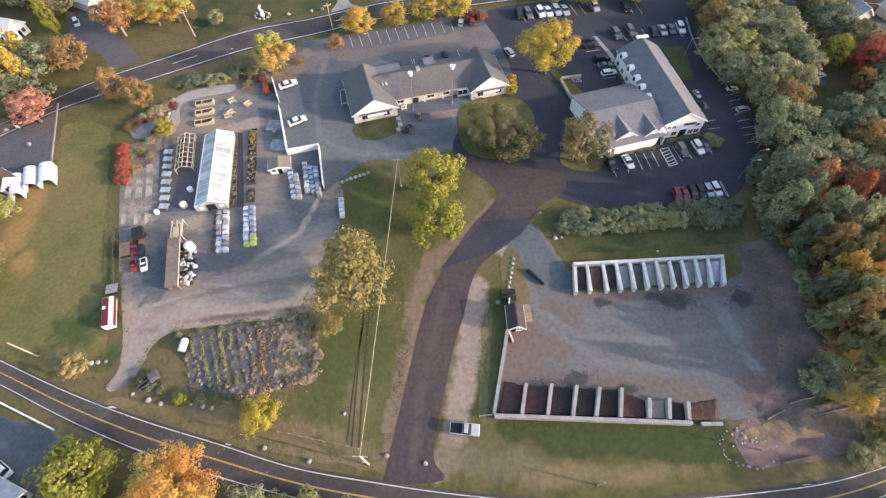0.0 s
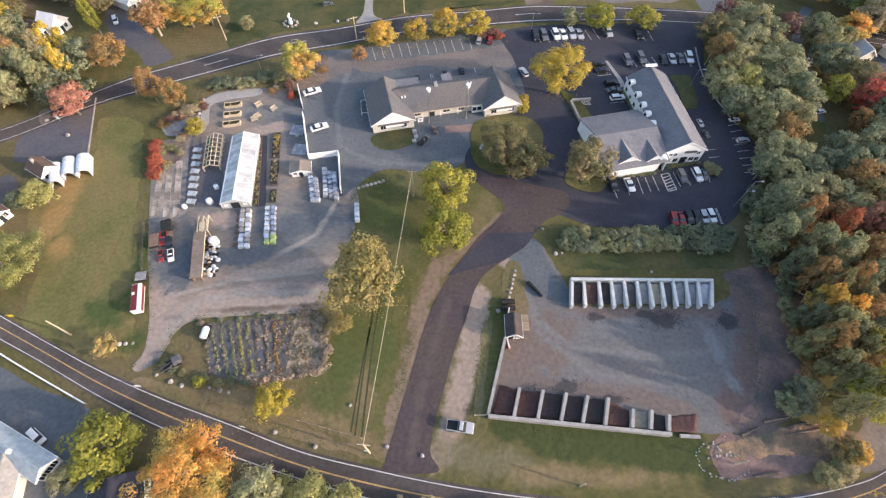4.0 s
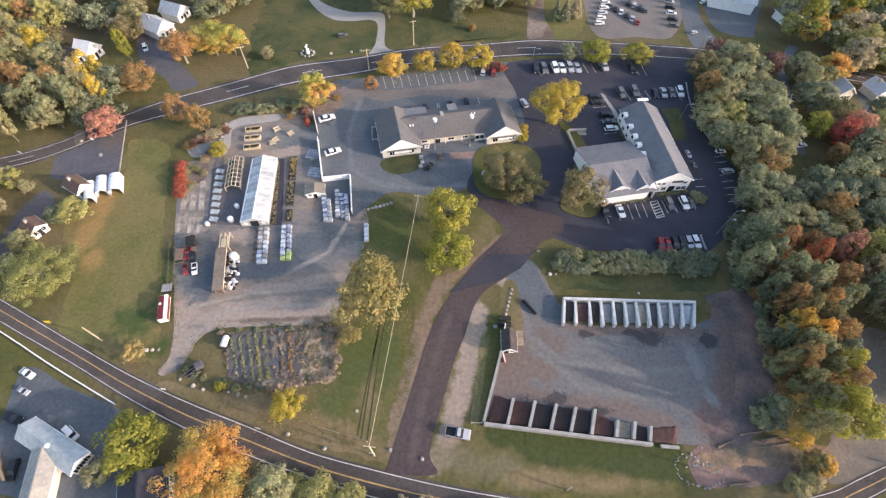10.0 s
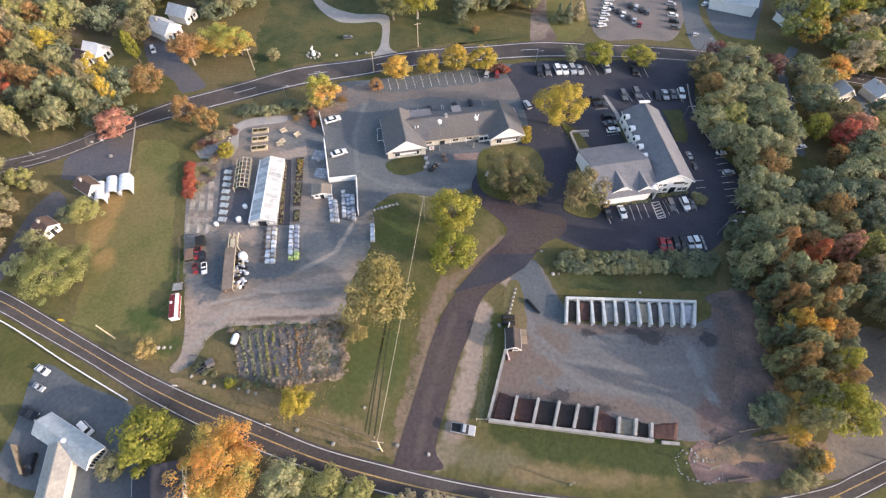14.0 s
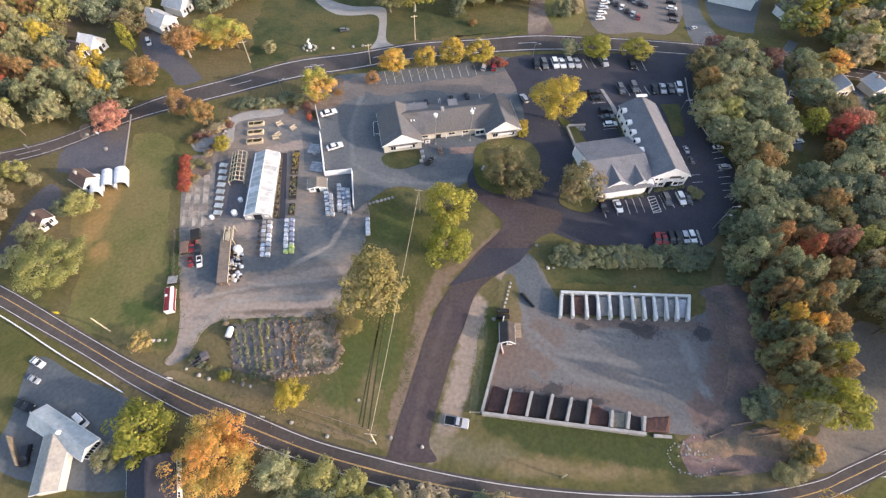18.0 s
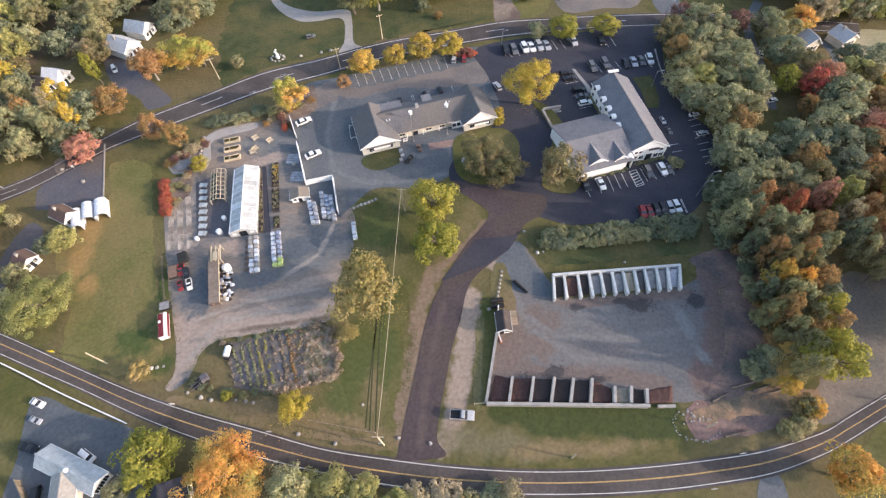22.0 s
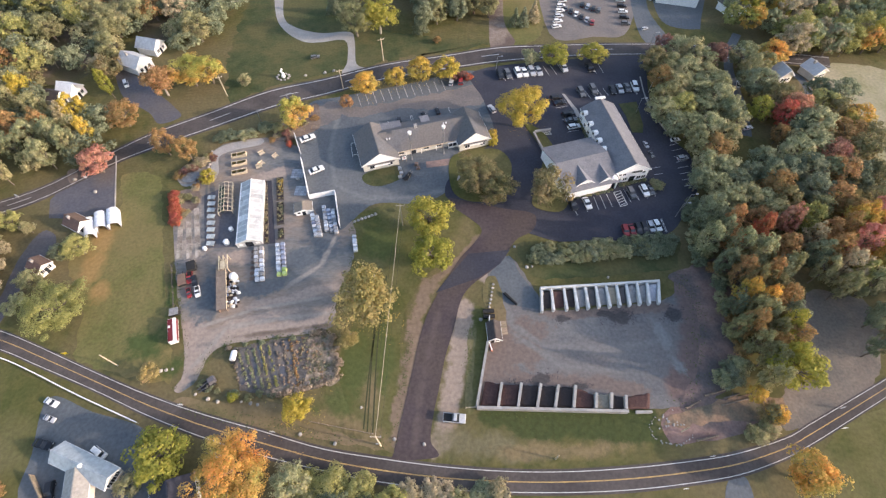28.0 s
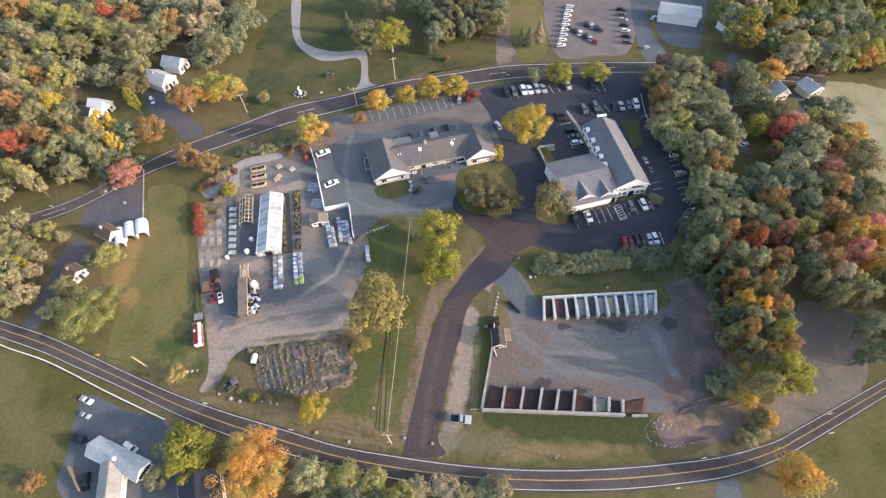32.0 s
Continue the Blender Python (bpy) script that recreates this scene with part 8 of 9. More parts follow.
# long timber-edged nursery beds beside the greenhouse
def plant_bed(a, b, w, h, hues, label, seed):
    turn, ln, _ = frame_of(a, b)
    bed = thing("plant_bed", a, turn, label, "planter", "nursery beds")
    for y in (-w / 2, w / 2 - 0.1):
        part("board", boxes((0, y, 0, ln, y + 0.1, h)), DARKBOARD, bed)
    for x in (0, ln - 0.1):
        part("board", boxes((x, -w / 2 + 0.103, 0, x + 0.1, w / 2 - 0.103, h)), DARKBOARD, bed)
    part("soil", boxes((0.103, -w / 2 + 0.103, 0.02, ln - 0.103, w / 2 - 0.103, h - 0.12)), BLACKMULCH, bed)
    rng = np.random.default_rng(seed)
    for hue in hues:
        n = max(8, int(ln * w * 2.6 / len(hues)))
        v, f = leaf_cloud(rng, n * 26, n, 0.10, lambda r: (r.uniform(0.3, ln - 0.3), r.uniform(-w / 2 + 0.25, w / 2 - 0.25), h - 0.05, r.uniform(0.2, 0.42)), 0.6)
        tagged(shared("foliage", mesh_of("foliage", v, f, LEAVES[hue]), bed), kind="stuff")
    return bed


plant_bed((-47.3, 92.8), (-43.6, 70.0), 1.3, 0.4, ("straw", "tan", "olive"), "narrow timber bed of straw-coloured plants along the greenhouse", 301)
plant_bed((-43.0, 94.0), (-41.8, 85.2), 2.1, 0.5, ("tan", "gold", "olive"), "timber-edged nursery bed of tan and olive plants", 302)
plant_bed((-41.7, 84.3), (-40.6, 76.3), 2.0, 0.5, ("olive", "deep", "tan"), "timber-edged nursery bed of dull green plants", 303)
plant_bed((-40.3, 74.8), (-39.8, 71.0), 1.7, 0.45, ("deep", "olive"), "short nursery bed of dark green plants", 304)

# low benches with trays beside the greenhouse
BENCH = mat("blue_grey_bench_top", (0.38, 0.42, 0.43), (0.30, 0.34, 0.35), scale=0.8, spread=0.15)
for q in between((-62.0, 87.4), (-58.9, 70.8), 8):
    b = thing("plant_bench", q, -5, "low pale plant bench on black fabric", "bench", "plant benches")
    part("top", boxes((-1.1, -0.72, 0.62, 1.1, 0.72, 0.72)), BENCH, b)
    part("tray", boxes((-1.0, -0.62, 0.723, 0.0, 0.62, 0.78)), BENCH, b)
    part("tray", boxes((0.06, -0.62, 0.723, 1.0, 0.62, 0.775)), BENCH, b)
    for x in (-0.85, 0.85):
        for y in (-0.65, 0.65):
            part("leg", boxes((x - 0.05, y - 0.05, 0, x + 0.05, y + 0.05, 0.617)), WOOD, b)
for q in between((-46.9, 67.6), (-46.0, 59.0), 6):
    b = thing("empty_pallet", q, prng.uniform(-8, 8), "dark empty pallet on gravel", "pallet", "empty pallets")
    for k in range(5):
        part("slat", boxes((-0.5 + k * 0.22, -0.45, 0.1, -0.34 + k * 0.22, 0.45, 0.13)), BROWNSID, b)
    for y in (-0.4, 0.4):
        part("runner", boxes((-0.5, y - 0.05, 0, 0.54, y + 0.05, 0.098)), BROWNSID, b)

# uncovered timber growing frame
fa, fb, fc = (-58.5, 80.6), (-54.7, 81.2), (-60.2, 91.5)
turn, w, d = frame_of(fa, fb, fc)
g = thing("growing_frame", fa, turn, "open pale timber growing frame beside the greenhouse", "frame")
for i in range(8):
    y = d * i / 7
    bm = bmesh.new()
    for x in (0, w):
        beam(bm, (x, y, 0), (x, y, 1.5), 0.12)
        beam(bm, (x, y, 1.5), (w / 2, y, 2.3), 0.12)
    part("rib", bm, PALEWOOD, g)
for x, z in ((0, 1.5), (w, 1.5), (w / 2, 2.3), (0, 0.8), (w, 0.8), (w * 0.25, 1.9), (w * 0.75, 1.9)):
    part("rail", boxes((x - 0.07, 0, z - 0.07, x + 0.07, d, z + 0.07)), PALEWOOD, g)
for k in range(4):
    part("shade_cloth", boxes((0.15, d * (0.03 + 0.24 * k), 1.3, w / 2 - 0.15, d * (0.22 + 0.24 * k), 1.34)), GREENTIN, g)

# timber raised planters
PLANTER_LEAVES = None
for at in ((-57.1, 104.6), (-56.4, 101.0), (-55.7, 97.3)):
    p = thing("raised_planter", at, 10, "pale timber raised planter with arched end", "planter", "planters")
    for r in ((-2.3, -0.85, 0, 2.3, -0.7, 0.8), (-2.3, 0.7, 0, 2.3, 0.85, 0.8), (-2.3, -0.697, 0, -2.15, 0.697, 0.8), (2.15, -0.697, 0, 2.3, 0.697, 0.8), (-0.7, -0.697, 0, -0.58, 0.697, 0.8)):
        part("board", boxes(r), PALEWOOD, p)
    part("soil", boxes((-2.14, -0.69, 0.3, 2.14, 0.69, 0.55)), BLACKMULCH, p)
    if PLANTER_LEAVES is None:
        v, f = leaf_cloud(np.random.default_rng(77), 1500, 70, 0.09, lambda rng: (rng.uniform(-1.95, 1.95), rng.uniform(-0.55, 0.55), 0.55, rng.uniform(0.14, 0.3)))
        PLANTER_LEAVES = mesh_of("foliage", v, f, PERENNIAL)
    tagged(shared("foliage", PLANTER_LEAVES, p), kind="stuff")
    pts = [Vector((1.5 + 0.75 * math.cos(a), 0.75 * math.sin(a))) for a in [math.pi * i / 8 - math.pi / 2 for i in range(9)]]
    bm = strip_mesh(pts, -0.08, 0.08, 0.97, 0.16)
    part("arched_end", bm, PALEWOOD, p)
for at, t in (((-50.0, 104.7), 40), ((-45.5, 103.2), 50), ((-49.4, 100.2), 45), ((-50.0, 99.0), 20)):
    p = thing("timber_bench", at, t, "pale timber garden bench on gravel", "bench", "garden benches")
    for k in range(3):
        part("seat_slat", boxes((-0.9, -0.55 + k * 0.36, 0.45, 0.9, -0.25 + k * 0.36, 0.5)), PALEWOOD, p)
    for k in range(2):
        part("back_slat", boxes((-0.9, 0.56, 0.6 + 0.25 * k, 0.9, 0.62, 0.78 + 0.25 * k)), PALEWOOD, p)
    for x in (-0.8, 0.8):
        part("side_frame", boxes((x - 0.05, -0.5, 0, x + 0.05, 0.55, 0.447)), PALEWOOD, p)

# paver display squares
for c, nx, ny in (((-37.9, 95.4), 4, 4), ((-36.1, 88.4), 4, 4)):
    p = thing("paver_display", c, -6, "display square of grey concrete pavers", "paving")
    me = None
    for i in range(nx):
        for j in range(ny):
            if me is None:
                bm = boxes((-0.44, -0.44, 0, 0.44, 0.44, 0.1, 0.02))
                me = bpy.data.meshes.new("paver")
                bm.to_mesh(me)
                bm.free()
                me.materials.append(PAVER)
            shared("paver", me, p, pose((i - (nx - 1) / 2) * 0.93, (j - (ny - 1) / 2) * 0.93, 0.03))
bm = bmesh.new()
tube(bm, (0, 0, 0.15), (0, 0, 0.6), 0.55, 0.55, 16)
tagged(part("fire_ring", bm, CONCRETE), "round stone fire ring on the pavers", "fire ring").matrix_basis = pose(*(-37.5, 93.0), 0)

# sales kiosk with tan roof
ka, kb, kc = (-36.4, 79.0), (-31.9, 80.2), (-36.2, 82.0)
turn, w, d = frame_fit(ka, kb, kc, 0.4)
DULLROOF = mat("weathered_tan_shingles", (0.27, 0.225, 0.175), (0.21, 0.175, 0.14), scale=0.6, fine=5.0)
k = thing("sales_kiosk", (0, 0), label="small tan-roofed sales kiosk with white trim", category="kiosk")
mk = gable_wing(k, ka, turn, w, d, 1.75, 2.4, WHITEPAINT, DULLROOF, 0.3, WHITEPAINT)
door(k, mk, w * 0.5, 0, h=1.6)
window(k, mk, w * 0.2, 0, 0.8, 0.8, 0.8)

# long storage shed with bags beside it
sa, sb, sc = (-52.3, 49.6), (-50.3, 49.7), (-56.1, 63.6)
turn, w, d = frame_fit(sa, sb, sc, 0.7)
DULLBOARD = mat("dull_brown_boards", (0.235, 0.185, 0.145), (0.19, 0.15, 0.12), scale=0.9, fine=6.0, spread=0.08)
s = thing("storage_shed", sa, turn, "long shed with weathered brown roof beside bagged goods", "shed")
part("roof", boxes((-0.2, -0.3, 1.85, w + 0.2, d + 0.3, 2.0)), BROWNSID, s)
n = 9
for i in range(n):
    part("roof_board", boxes((-0.25, -0.3 + (d + 0.6) * i / n + 0.03, 2.003, w + 0.25, -0.3 + (d + 0.6) * (i + 1) / n - 0.03, 2.05)), DULLBOARD, s)
part("back_wall", boxes((0, 0, 0, 0.12, d, 1.847)), BROWNSID, s)
for i in range(6):
    part("post", boxes((w - 0.15, d * i / 5 - 0.07, 0, w, d * i / 5 + 0.07, 1.847)), WOOD, s)
part("fascia", boxes((w + 0.2, -0.3, 1.75, w + 0.28, d + 0.3, 2.1)), PALEWOOD, s)
fra, frb, frc = (-54.0, 60.9), (-51.9, 61.3), (-54.9, 65.2)
turn, w, d = frame_of(fra, frb, frc)
fr = thing("pergola", fra, turn, "bare pale timber pergola behind the shed", "pergola")
for x in (0, w / 2, w):
    part("beam", boxes((x - 0.12, 0, 2.2, x + 0.12, d, 2.45)), PALEWOOD, fr)
    for y in (0.1, d - 0.1):
        part("post", boxes((x - 0.09, y - 0.09, 0, x + 0.09, y + 0.09, 2.197)), PALEWOOD, fr)
part("deck", boxes((w * 0.2, 0, 2.46, w * 0.75, d * 0.6, 2.52)), PALEWOOD, fr)
for i in range(80):
    u, v = prng.random(), prng.random()
    c = Vector((-49.2, 50.9)).lerp(Vector((-51.4, 60.0)), v) + Vector((prng.uniform(-1.5, 1.5), 0))
    bm = bmesh.new()
    bmesh.ops.create_icosphere(bm, subdivisions=2, radius=1)
    r = prng.uniform(0.3, 0.6)
    for q in bm.verts:
        q.co = Vector((q.co.x * r, q.co.y * r * 0.9, max(q.co.z * 0.55 * r, -0.3 * r))) * (1 + 0.15 * noise.noise(q.co * 2 + Vector((i, 0, 0))))
    ob = part("bagged_bale", bm, prng.choice((WRAP, WHITEPAINT, BLACKMULCH, BLACKMULCH, BLUEWRAP, PALEWOOD, RUBBER)), smooth=True)
    ob.matrix_basis = pose(c.x, c.y, 0.3 * r + 0.02)
    tagged(ob, "rounded bagged bale beside the storage shed", "bale", "bagged bales")
for at, r in (((-54.6, 70.9), 0.75), ((-54.2, 75.4), 0.6), ((-60.2, 69.4), 0.55), ((-50.5, 59.5), 1.0)):
    bm = bmesh.new()
    tube(bm, (0, 0, 0), (0, 0, r * 1.5), r, r, 16)
    tube(bm, (0, 0, r * 1.5), (0, 0, r * 1.75), r, r * 0.4, 16)
    tagged(part("water_tank", bm, WHITEPAINT if at[1] < 95 else WRAP), "round white water tank with sloped lid", "tank", "tanks").matrix_basis = pose(at[0], at[1], 0.02)

# ======== trailers and machines ========
def box_trailer(a, b, w, h, body, top, label, stripe=None):
    turn, ln, _ = frame_of(a, b)
    t = thing("trailer", a, turn, label, "trailer", "trailers")
    bm = boxes((0, -w / 2, 0.55, ln, w / 2, h - 0.05))
    bmesh.ops.bevel(bm, geom=bm.edges[:], offset=0.06, segments=1, affect="EDGES")
    part("body", bm, body, t)
    part("roof", boxes((0.0, -w / 2, h - 0.047, ln, w / 2, h + 0.03, 0.03)), top, t)
    if stripe:
        for y in (-w / 2 - 0.02, w / 2):
            part("stripe", boxes((0.1, y, h * 0.4, ln - 0.1, y + 0.02, h * 0.85)), stripe, t)
        part("roof_panel", boxes((0.1, -w * 0.14, h + 0.034, ln - 0.1, w / 2 - 0.06, h + 0.05)), stripe, t, "red roof panel")
        part("roof_vent", boxes((ln * 0.6, w * 0.15, h + 0.053, ln * 0.6 + 0.6, w * 0.15 + 0.5, h + 0.15)), WHITEPAINT, t)
    for x in (ln * 0.4, ln * 0.55):
        for y in (-w / 2 - 0.02, w / 2 - 0.2):
            bm = bmesh.new()
            tube(bm, (x, y, 0.36), (x, y + 0.22, 0.36), 0.36, n=12)
            part("wheel", bm, RUBBER, t)
    bm = bmesh.new()
    beam(bm, (ln, 0, 0.5), (ln + 1.3, 0, 0.5), 0.12)
    part("hitch", bm, RUBBER, t)


box_trailer((-61.3, 41.9), (-63.0, 47.9), 1.9, 2.1, WHITEPAINT, WHITEPAINT, "white box trailer with red stripe beside the lawn", mat("maroon_paint", (0.17, 0.022, 0.025), (0.13, 0.02, 0.022), scale=0.8, rough=0.5))
box_trailer((-63.2, 49.2), (-63.6, 51.2), 2.2, 1.4, RUBBER, GREYSTONE, "dark utility trailer beside the lawn")
box_trailer((-61.7, 62.1), (-62.7, 64.8), 2.2, 1.6, RUBBER, RUBBER, "black enclosed trailer behind the trucks")
box_trailer((-63.2, 57.7), (-64.1, 61.0), 2.0, 1.4, RUBBER, BROWNSID, "dark flat trailer with red load")

t = thing("water_trailer", (-46.5, 37.6), 85, "white tank trailer on the gravel", "trailer")
bm = bmesh.new()
tube(bm, (-1.1, 0, 1.15), (1.0, 0, 1.15), 0.68, n=18)
tube(bm, (1.0, 0, 1.15), (1.3, 0, 1.15), 0.68, 0.35, 18)
part("tank", bm, WHITEPAINT, t)
part("chassis", boxes((-1.7, -0.6, 0.36, 1.9, 0.6, 0.48)), RUBBER, t)
for y in (-0.75, 0.6):
    bm = bmesh.new()
    tube(bm, (0, y, 0.34), (0, y + 0.2, 0.34), 0.34, n=12)
    part("wheel", bm, RUBBER, t)

t = thing("farm_implement", (-51.2, 31.5), 35, "dark farm implement with folded arms on grass", "implement")
part("frame", boxes((-1.8, -0.9, 0.5, 1.4, 0.9, 0.75)), RUBBER, t)
part("hopper", boxes((0.1, -0.8, 0.753, 1.8, 0.8, 1.8, 0.15)), SIDELOT, t)
for y in (-0.6, 0.2):
    bm = bmesh.new()
    beam(bm, (-2.6, y, 0.6), (0.1, y, 1.1), 0.16)
    part("arm", bm, SIDELOT, t)
for x in (-1.2, 1.0):
    for y in (-1.05, 0.8):
        bm = bmesh.new()
        tube(bm, (x, y, 0.45), (x, y + 0.25, 0.45), 0.45, n=12)
        part("wheel", bm, RUBBER, t)
bm = bmesh.new()
tube(bm, (-2.2, 0, 0.4), (2.2, 0, 0.4), 0.42, 0.3, 12)
tagged(part("drain_pipe", bm, RUBBER), "dark drain pipe lying on the stone apron", "pipe").matrix_basis = pose(*(20.6, 48.1), 0.06, 0, 0, -52)
for k in range(2):
    bm = bmesh.new()
    tube(bm, (-1.4, 0, 0.55), (1.4, 0, 0.55), 0.55, n=14)
    tagged(part("fuel_tank", bm, RUBBER), "black round fuel tank beside the hut", "tank", "tanks").matrix_basis = pose(*((14.6, 45.0), (14.6, 43.6))[k], 0.05, 0, 0, 0)

ha, hb, hc = (13.7, 37.0), (16.6, 37.5), (14.3, 41.3)
turn, w, d = frame_fit(ha, hb, hc, 0.6)
h = thing("yard_hut", (0, 0), label="small dark-roofed yard hut with white front", category="hut")
mh = gable_wing(h, ha, turn, w, d, 1.8, 3.1, BROWNSID, DARKFELT, 0.3, WHITEPAINT)
door(h, mh, w * 0.3, 0, h=1.8)
window(h, mh, w * 0.7, 0, 0.8, 0.9, 0.8)
window(h, mh, w, d * 0.5, 0.8, 0.9, 0.8, "right")
hd = thing("yard_deck", (17.7, 40.5), 0, "brown timber deck beside the hut", "deck")
for i in range(8):
    part("plank", boxes((-0.9, -1.8 + i * 0.45, 0.2, 0.9, -1.38 + i * 0.45, 0.27)), WOOD, hd)
for x in (-0.8, 0.8):
    part("joist", boxes((x - 0.06, -1.8, 0.0, x + 0.06, 1.8, 0.198)), WOOD, hd)
cone = thing("orange_barrier", (14.0, 35.8), 12, "orange and white plastic barrier beside the wall", "barrier")
ORANGE = mat("orange_plastic", (0.75, 0.16, 0.03), rough=0.5)
part("base", boxes((-0.2, -1.0, 0, 0.2, 1.0, 0.5)), ORANGE, cone)
part("top", boxes((-0.12, -1.0, 0.503, 0.12, 1.0, 0.9)), WHITEPAINT, cone)
ga, gb = (6.8, 22.0), (8.8, 22.0)
rail_fence(ga, gb, 1, 1.2, "pale metal farm gate beside the pickup", PALEWOOD, False, "farm_gate")

# fallen logs and rubble below the woods
for at, t, ln in (((62.6, 21.5), 10, 5), ((66.2, 20.6), 12, 4), ((66.6, 19.3), 9, 7), ((57.0, 19.4), 20, 4), ((57.5, 12.3), 8, 5)):
    bm = bmesh.new()
    tube(bm, (-ln / 2, 0, 0.2), (ln / 2, 0, 0.2), 0.24, 0.14, 8)
    tube(bm, (0, 0, 0.25), (0.8, 0.9, 0.35), 0.08, 0.04, 6)
    tagged(part("fallen_log", bm, BARK), "grey fallen log on brown soil", "log", "fallen logs").matrix_basis = pose(at[0], at[1], 0.05, 0, 0, t)
slab("rubble_soil", [(49.7, 18.1), (63.4, 20.0), (70.4, 17.5), (67.7, 13.3), (57.5, 12.0), (49.8, 11.8)], 0.02, REDSOIL, "dark bare soil with rubble beside the road", "soil", ragged=1.2)

# pale sculpture on the far lawn
bm = bmesh.new()
for x, y, z, r in ((0, 0, 0.7, 0.75), (0.1, 0, 1.7, 0.55), (-0.3, 0.1, 2.6, 0.45), (0.1, 0, 3.4, 0.35)):
    bmesh.ops.create_icosphere(bm, subdivisions=2, radius=r, matrix=Matrix.Translation((x, y, z)))
tagged(part("sculpture", bm, WHITEPAINT, smooth=True), "tall pale abstract sculpture on the lawn", "sculpture").matrix_basis = pose(*(-47.8, 143.0), 0)
for k in range(10):
    c = Vector((-48.0, 143.3))
    boulder((c.x + 2.2 * math.cos(k * 0.63), c.y + 1.8 * math.sin(k * 0.63)), 0.9, "round the pale sculpture")
for at in ((-40.0, 143.4), (-33.1, 144.4), (-29.9, 145.2), (-105.5, 98.1), (-97.6, 92.7)):
    boulder(at, 1.2, "beside the highway")

# strips of ground fabric in the garden plot
WEEDMAT = mat("faded_weed_fabric", (0.085, 0.09, 0.105), (0.125, 0.125, 0.14), scale=0.6, fine=4.0, c3=(0.17, 0.145, 0.12), big=0.3, rough=0.9)
for k, (a, b) in enumerate(zip(between((-47.3, 39.6), (-35.2, 41.0), 7), between((-43.2, 30.4), (-31.6, 29.2), 7))):
    line = [Vector(a).lerp(Vector(b), 0.04 * (k % 3) + (0.94 - 0.05 * (k % 2)) * i / 6) for i in range(7)]
    tagged(part("ground_fabric", strip_mesh(line, -0.62, 0.62, 0.055 + 0.002 * k, 0.02), WEEDMAT), "faded dark fabric between plant rows", "ground cover", kind="structure")

# pots and stones standing in the plot
for at, r in (((-35.5, 37.4), 0.45), ((-46.7, 38.4), 0.2), ((-43.3, 35.2), 0.3), ((-42.1, 33.3), 0.3), ((-42.7, 31.0), 0.35), ((-41.4, 31.4), 0.25), ((-38.4, 37.0), 0.3), ((-34.9, 34.8), 0.2), ((-44.6, 34.5), 0.2), ((-31.8, 31.7), 0.25), ((-28.5, 30.1), 0.35), ((-30.2, 29.6), 0.3)):
    pot = thing("plant_pot", at, 0, "pale round plant pot in the weedy plot", "pot", "plant pots", z=0.05)
    bm = bmesh.new()
    tube(bm, (0, 0, 0), (0, 0, r * 1.3), r * 0.75, r, 12)
    part("bowl", bm, CONCRETE, pot)
    bm = bmesh.new()
    tube(bm, (0, 0, r * 1.3 + 0.003), (0, 0, r * 1.3 + 0.05), r * 0.9, r * 0.85, 12)
    part("soil", bm, DIRT, pot)

# planted rows of the garden plot
pa, pb = between((-48.0, 39.3), (-33.9, 41.2), 9), between((-43.6, 30.0), (-30.6, 29.0), 9)
for i, (a, b) in enumerate(zip(pa, pb)):
    a, b = Vector(a), Vector(b)
    nr = np.random.default_rng(40 + i)

    def along(rng, a=a, b=b):
        p = a.lerp(b, rng.uniform(0, 1))
        return p.x + rng.normal() * 0.16, p.y, 0.12, rng.uniform(0.16, 0.42)

    hue = ("straw", "pale", "pale", "deep", "lime", "lime", "straw", "straw", "rust")[i]
    v, f = leaf_cloud(nr, 1100, (16, 40, 44, 52, 56, 40, 14, 22, 40)[i], 0.10, along)
    tagged(new("plant_row", mesh_of("plant_row", v, f, LEAVES[hue])), "weedy row of perennials in the garden plot", "plants", "plant rows", "stuff")
# dry weeds and seedlings spread over the far half of the plot
for i, (hue, n, size) in enumerate((("straw", 80, 0.5), ("tan", 26, 0.5), ("rust", 26, 0.35), ("olive", 40, 0.4), ("deep", 26, 0.5))):
    nr = np.random.default_rng(140 + i)

    def over(rng, size=size):
        u, w = rng.uniform(0, 1) ** 0.8, rng.uniform(0, 1)
        lo, hi = Vector((-33.6, 29.4)).lerp(Vector((-22.6, 31.0)), u), Vector((-34.6, 41.0)).lerp(Vector((-25.2, 42.2)), u)
        p = lo.lerp(hi, w)
        return p.x, p.y, 0.08, size * rng.uniform(0.25, 1.3)

    v, f = leaf_cloud(nr, n * 22, n, 0.13, over, 0.4)
    tagged(new("weed_patch", mesh_of("weed_patch", v, f, LEAVES[hue])), "dry weeds spread over the fallow half of the plot", "plants", "plant rows", "stuff")
for i, (a, b) in enumerate((((-24.7, 42.1), (-21.9, 31.0)), ((-28.9, 42.2), (-25.1, 42.6)), ((-36.6, 28.2), (-29.0, 28.9)), ((-29.0, 28.9), (-22.2, 30.8)))):
    a, b = Vector(a), Vector(b)
    nr = np.random.default_rng(60 + i)

    def along(rng, a=a, b=b):
        p = a.lerp(b, rng.uniform(0, 1))
        return p.x + rng.normal() * 0.3, p.y + rng.normal() * 0.3, 0.3, rng.uniform(0.4, 0.8)

    v, f = leaf_cloud(nr, 500, 24, 0.2, along)
    tagged(new("weed_border", mesh_of("weed_border", v, f, LEAVES["straw"])), "tall dry weeds bordering the garden plot", "plants", "plant rows", "stuff")

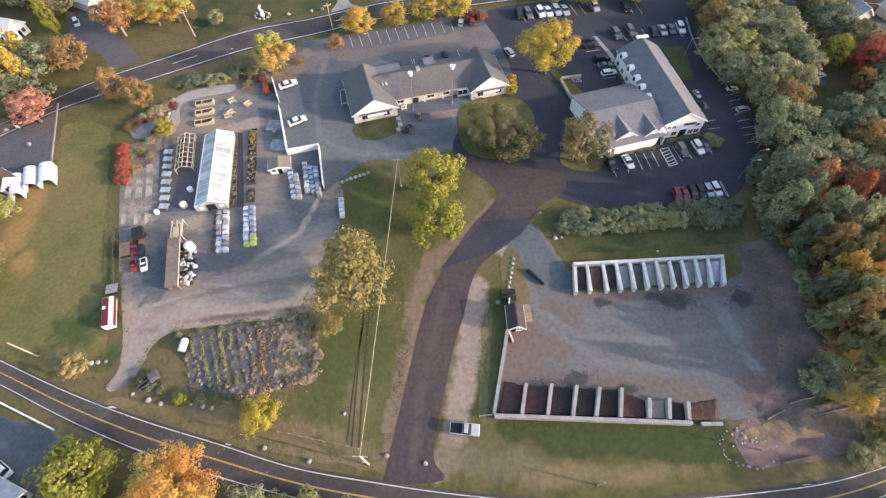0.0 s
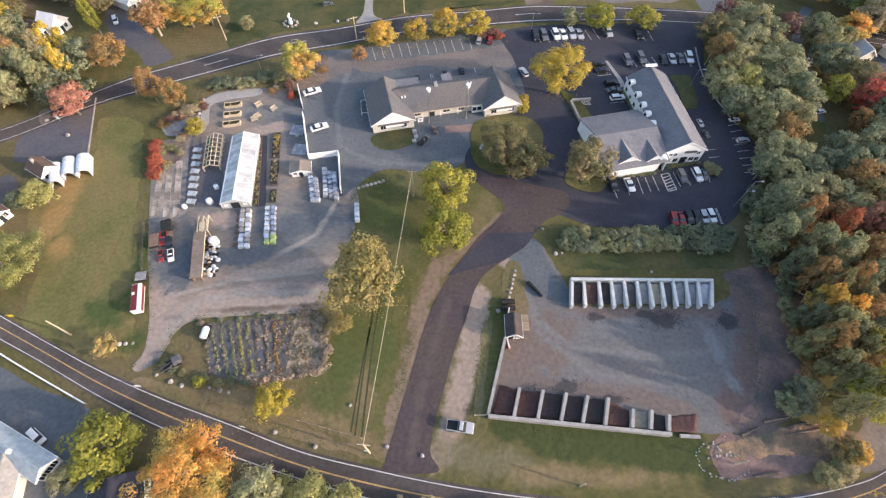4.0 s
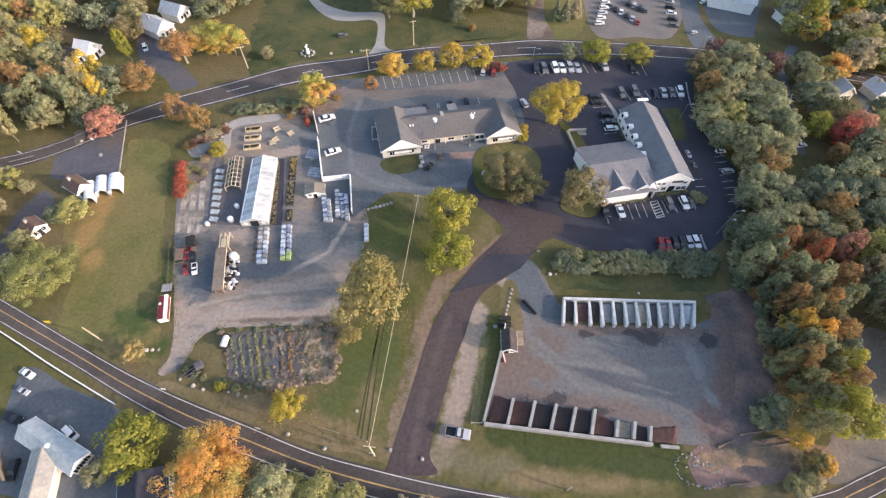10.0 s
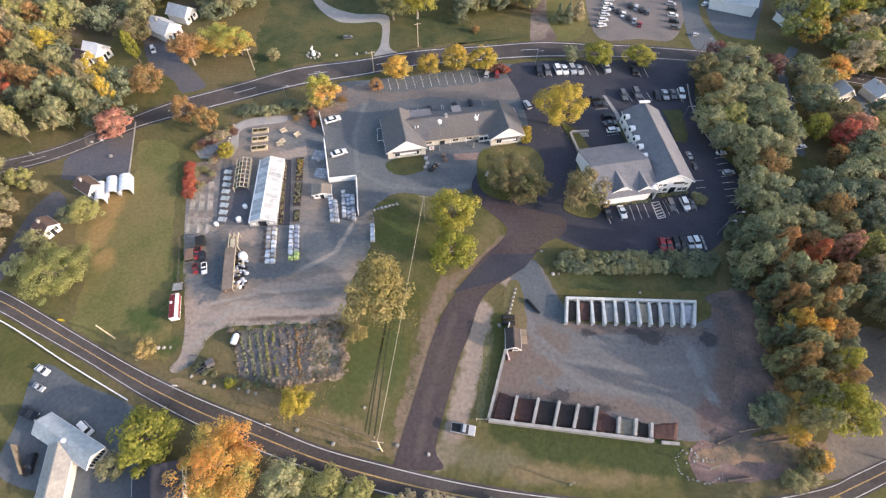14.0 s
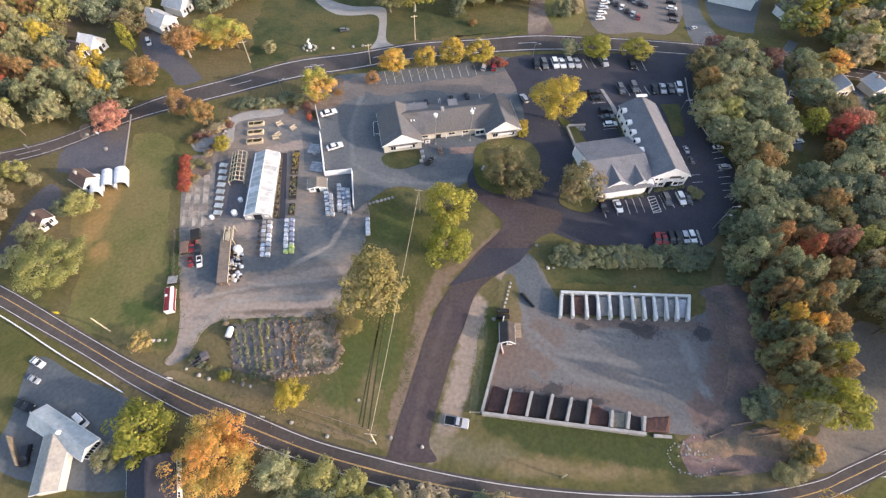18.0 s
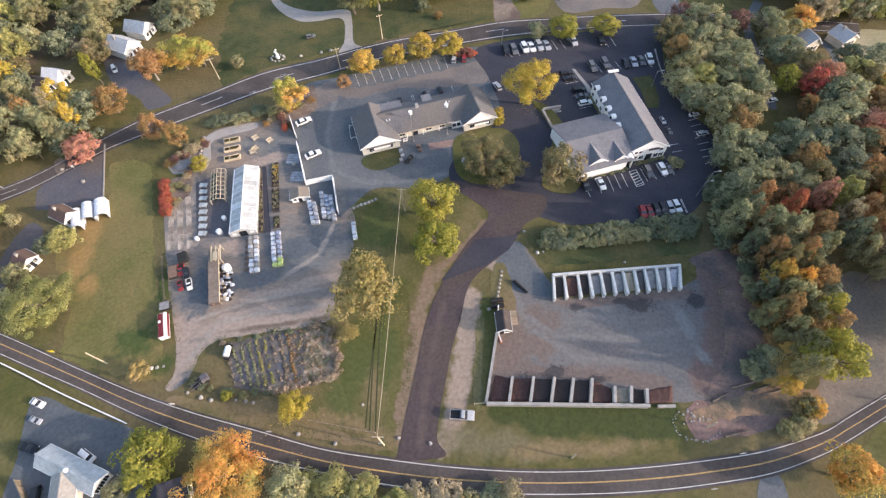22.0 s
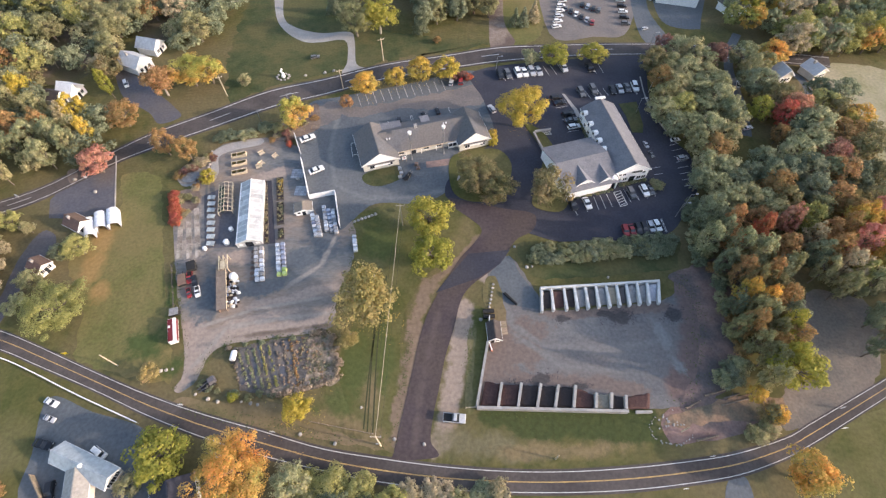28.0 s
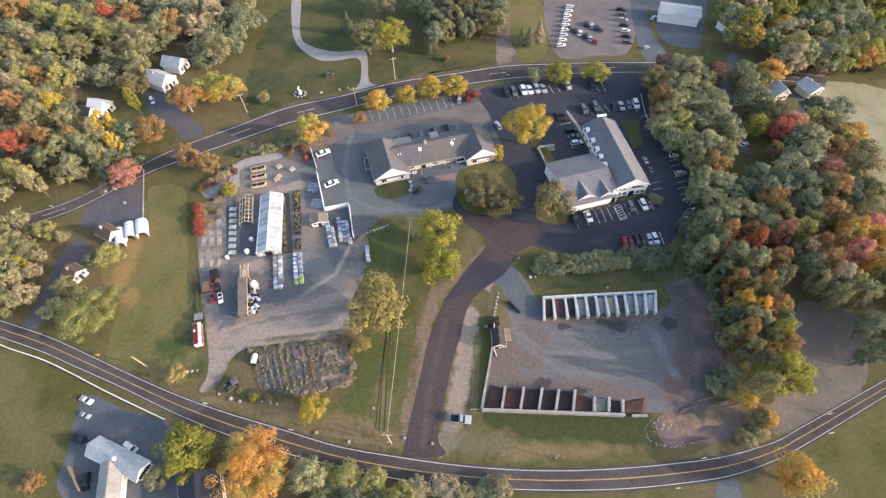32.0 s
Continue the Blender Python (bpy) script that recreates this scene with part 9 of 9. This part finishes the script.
# goods standing before the shop
for at, turn, h, load in (((-6.6, 94.9), 10, 0.9, PAVER), ((-6.2, 93.1), 5, 0.7, PAVER), ((-6.6, 91.6), 12, 0.5, CONCRETE), ((-1.5, 96.2), 80, 0.9, BROWNSID), ((-1.0, 94.7), 85, 0.7, BROWNSID), ((-9.0, 97.5), 0, 1.0, WRAP)):
    pallet_stack(at, turn, h, load, "wooden pallet of goods before the shop")
for at, turn in (((-4.8, 90.6), 40), ((-3.9, 91.9), 55)):
    c = thing("garden_cart", at, turn, "dark two-wheeled garden cart standing before the shop", "cart", "garden carts")
    part("tub", boxes((-0.9, -0.5, 0.35, 0.7, 0.5, 0.8, -0.08)), RUBBER, c)
    for y in (-0.62, 0.52):
        bm = bmesh.new()
        tube(bm, (0, y, 0.3), (0, y + 0.1, 0.3), 0.3, n=12)
        part("wheel", bm, RUBBER, c)
    for y in (-0.4, 0.4):
        bm = bmesh.new()
        beam(bm, (0.7, y, 0.7), (1.5, y, 0.9), 0.06)
        part("handle", bm, PALEWOOD, c)
b = thing("notice_board", (-5.1, 98.2), 10, "white notice board with red panel before the shop", "sign")
part("board", boxes((-0.7, -0.06, 0.8, 0.7, 0.06, 2.0)), WHITEPAINT, b)
part("red_panel", boxes((-0.25, -0.075, 1.2, 0.25, -0.062, 1.7)), REDPAINT, b)
for x in (-0.6, 0.6):
    part("post", boxes((x - 0.06, -0.05, 0, x + 0.06, 0.05, 0.797)), WOOD, b)
b = thing("stone_bench", (11.0, 89.4), 70, "pale stone bench on the grass island", "bench", z=0.16)
part("seat", boxes((-0.9, -0.35, 0.42, 0.9, 0.35, 0.55)), CONCRETE, b)
for x in (-0.6, 0.6):
    part("support", boxes((x - 0.12, -0.3, 0, x + 0.12, 0.3, 0.417)), CONCRETE, b)
rack = thing("bike_stand", (-21.6, 103.8), 8, "pale metal hoop rail on the shop lot", "rail")
for a, b2 in (((0, -2.6, 0.9), (0, 2.6, 0.9)), ((0, -2.6, 0.9), (1.6, -2.6, 0.9)), ((0, 2.6, 0.9), (1.6, 2.6, 0.9))):
    bm = bmesh.new()
    beam(bm, a, b2, 0.09)
    part("rail", bm, WHITEPAINT, rack)
for p in ((0, -2.6), (0, 2.6), (1.6, -2.6), (1.6, 2.6)):
    part("post", boxes((p[0] - 0.05, p[1] - 0.05, 0.03, p[0] + 0.05, p[1] + 0.05, 0.85)), WHITEPAINT, rack)
kerb = tagged(thing("office_kerb", (0, 0)), "pale kerb between the office lot and the trees", "kerb", kind="structure")
kerb_line = curve_points([(79.8, 133.0), (78.3, 122.3), (78.4, 112.8), (79.8, 105.1), (81.2, 99.5)])
for q, r in zip(kerb_line, kerb_line[1:]):
    bm = bmesh.new()
    beam(bm, (*q, 0.08), (*r, 0.08), 0.4, 0.16)
    part("kerb_stone", bm, CONCRETE, kerb)
kerb = tagged(thing("lot_kerb", (0, 0)), "pale concrete kerb along the house lot", "kerb", kind="structure")
for q, r in zip(between((-96.1, 107.3), (-89.6, 85.5), 9), between((-96.1, 107.3), (-89.6, 85.5), 9)[1:]):
    bm = bmesh.new()
    beam(bm, (*q, 0.08), (*r, 0.08), 0.35, 0.16)
    part("kerb_stone", bm, CONCRETE, kerb)

# curved garden paths round the display beds
for c, r, a0, a1, w in (((-69.3, 88.2), 3.6, 200, 430, 0.45), ((-70.7, 97.1), 3.4, 120, 380, 0.4), ((-65.6, 95.9), 2.8, 160, 400, 0.35), ((-69.3, 101.1), 2.6, 60, 300, 0.35)):
    line = [Vector((c[0] + r * math.cos(radians(a)), c[1] + r * 0.9 * math.sin(radians(a)))) for a in range(a0, a1, 12)]
    tagged(part("garden_path", strip_mesh(line, -w, w, 0.075, 0.05), STRIPSTONE), "curved tan stone path round a planted bed", "path", kind="structure")
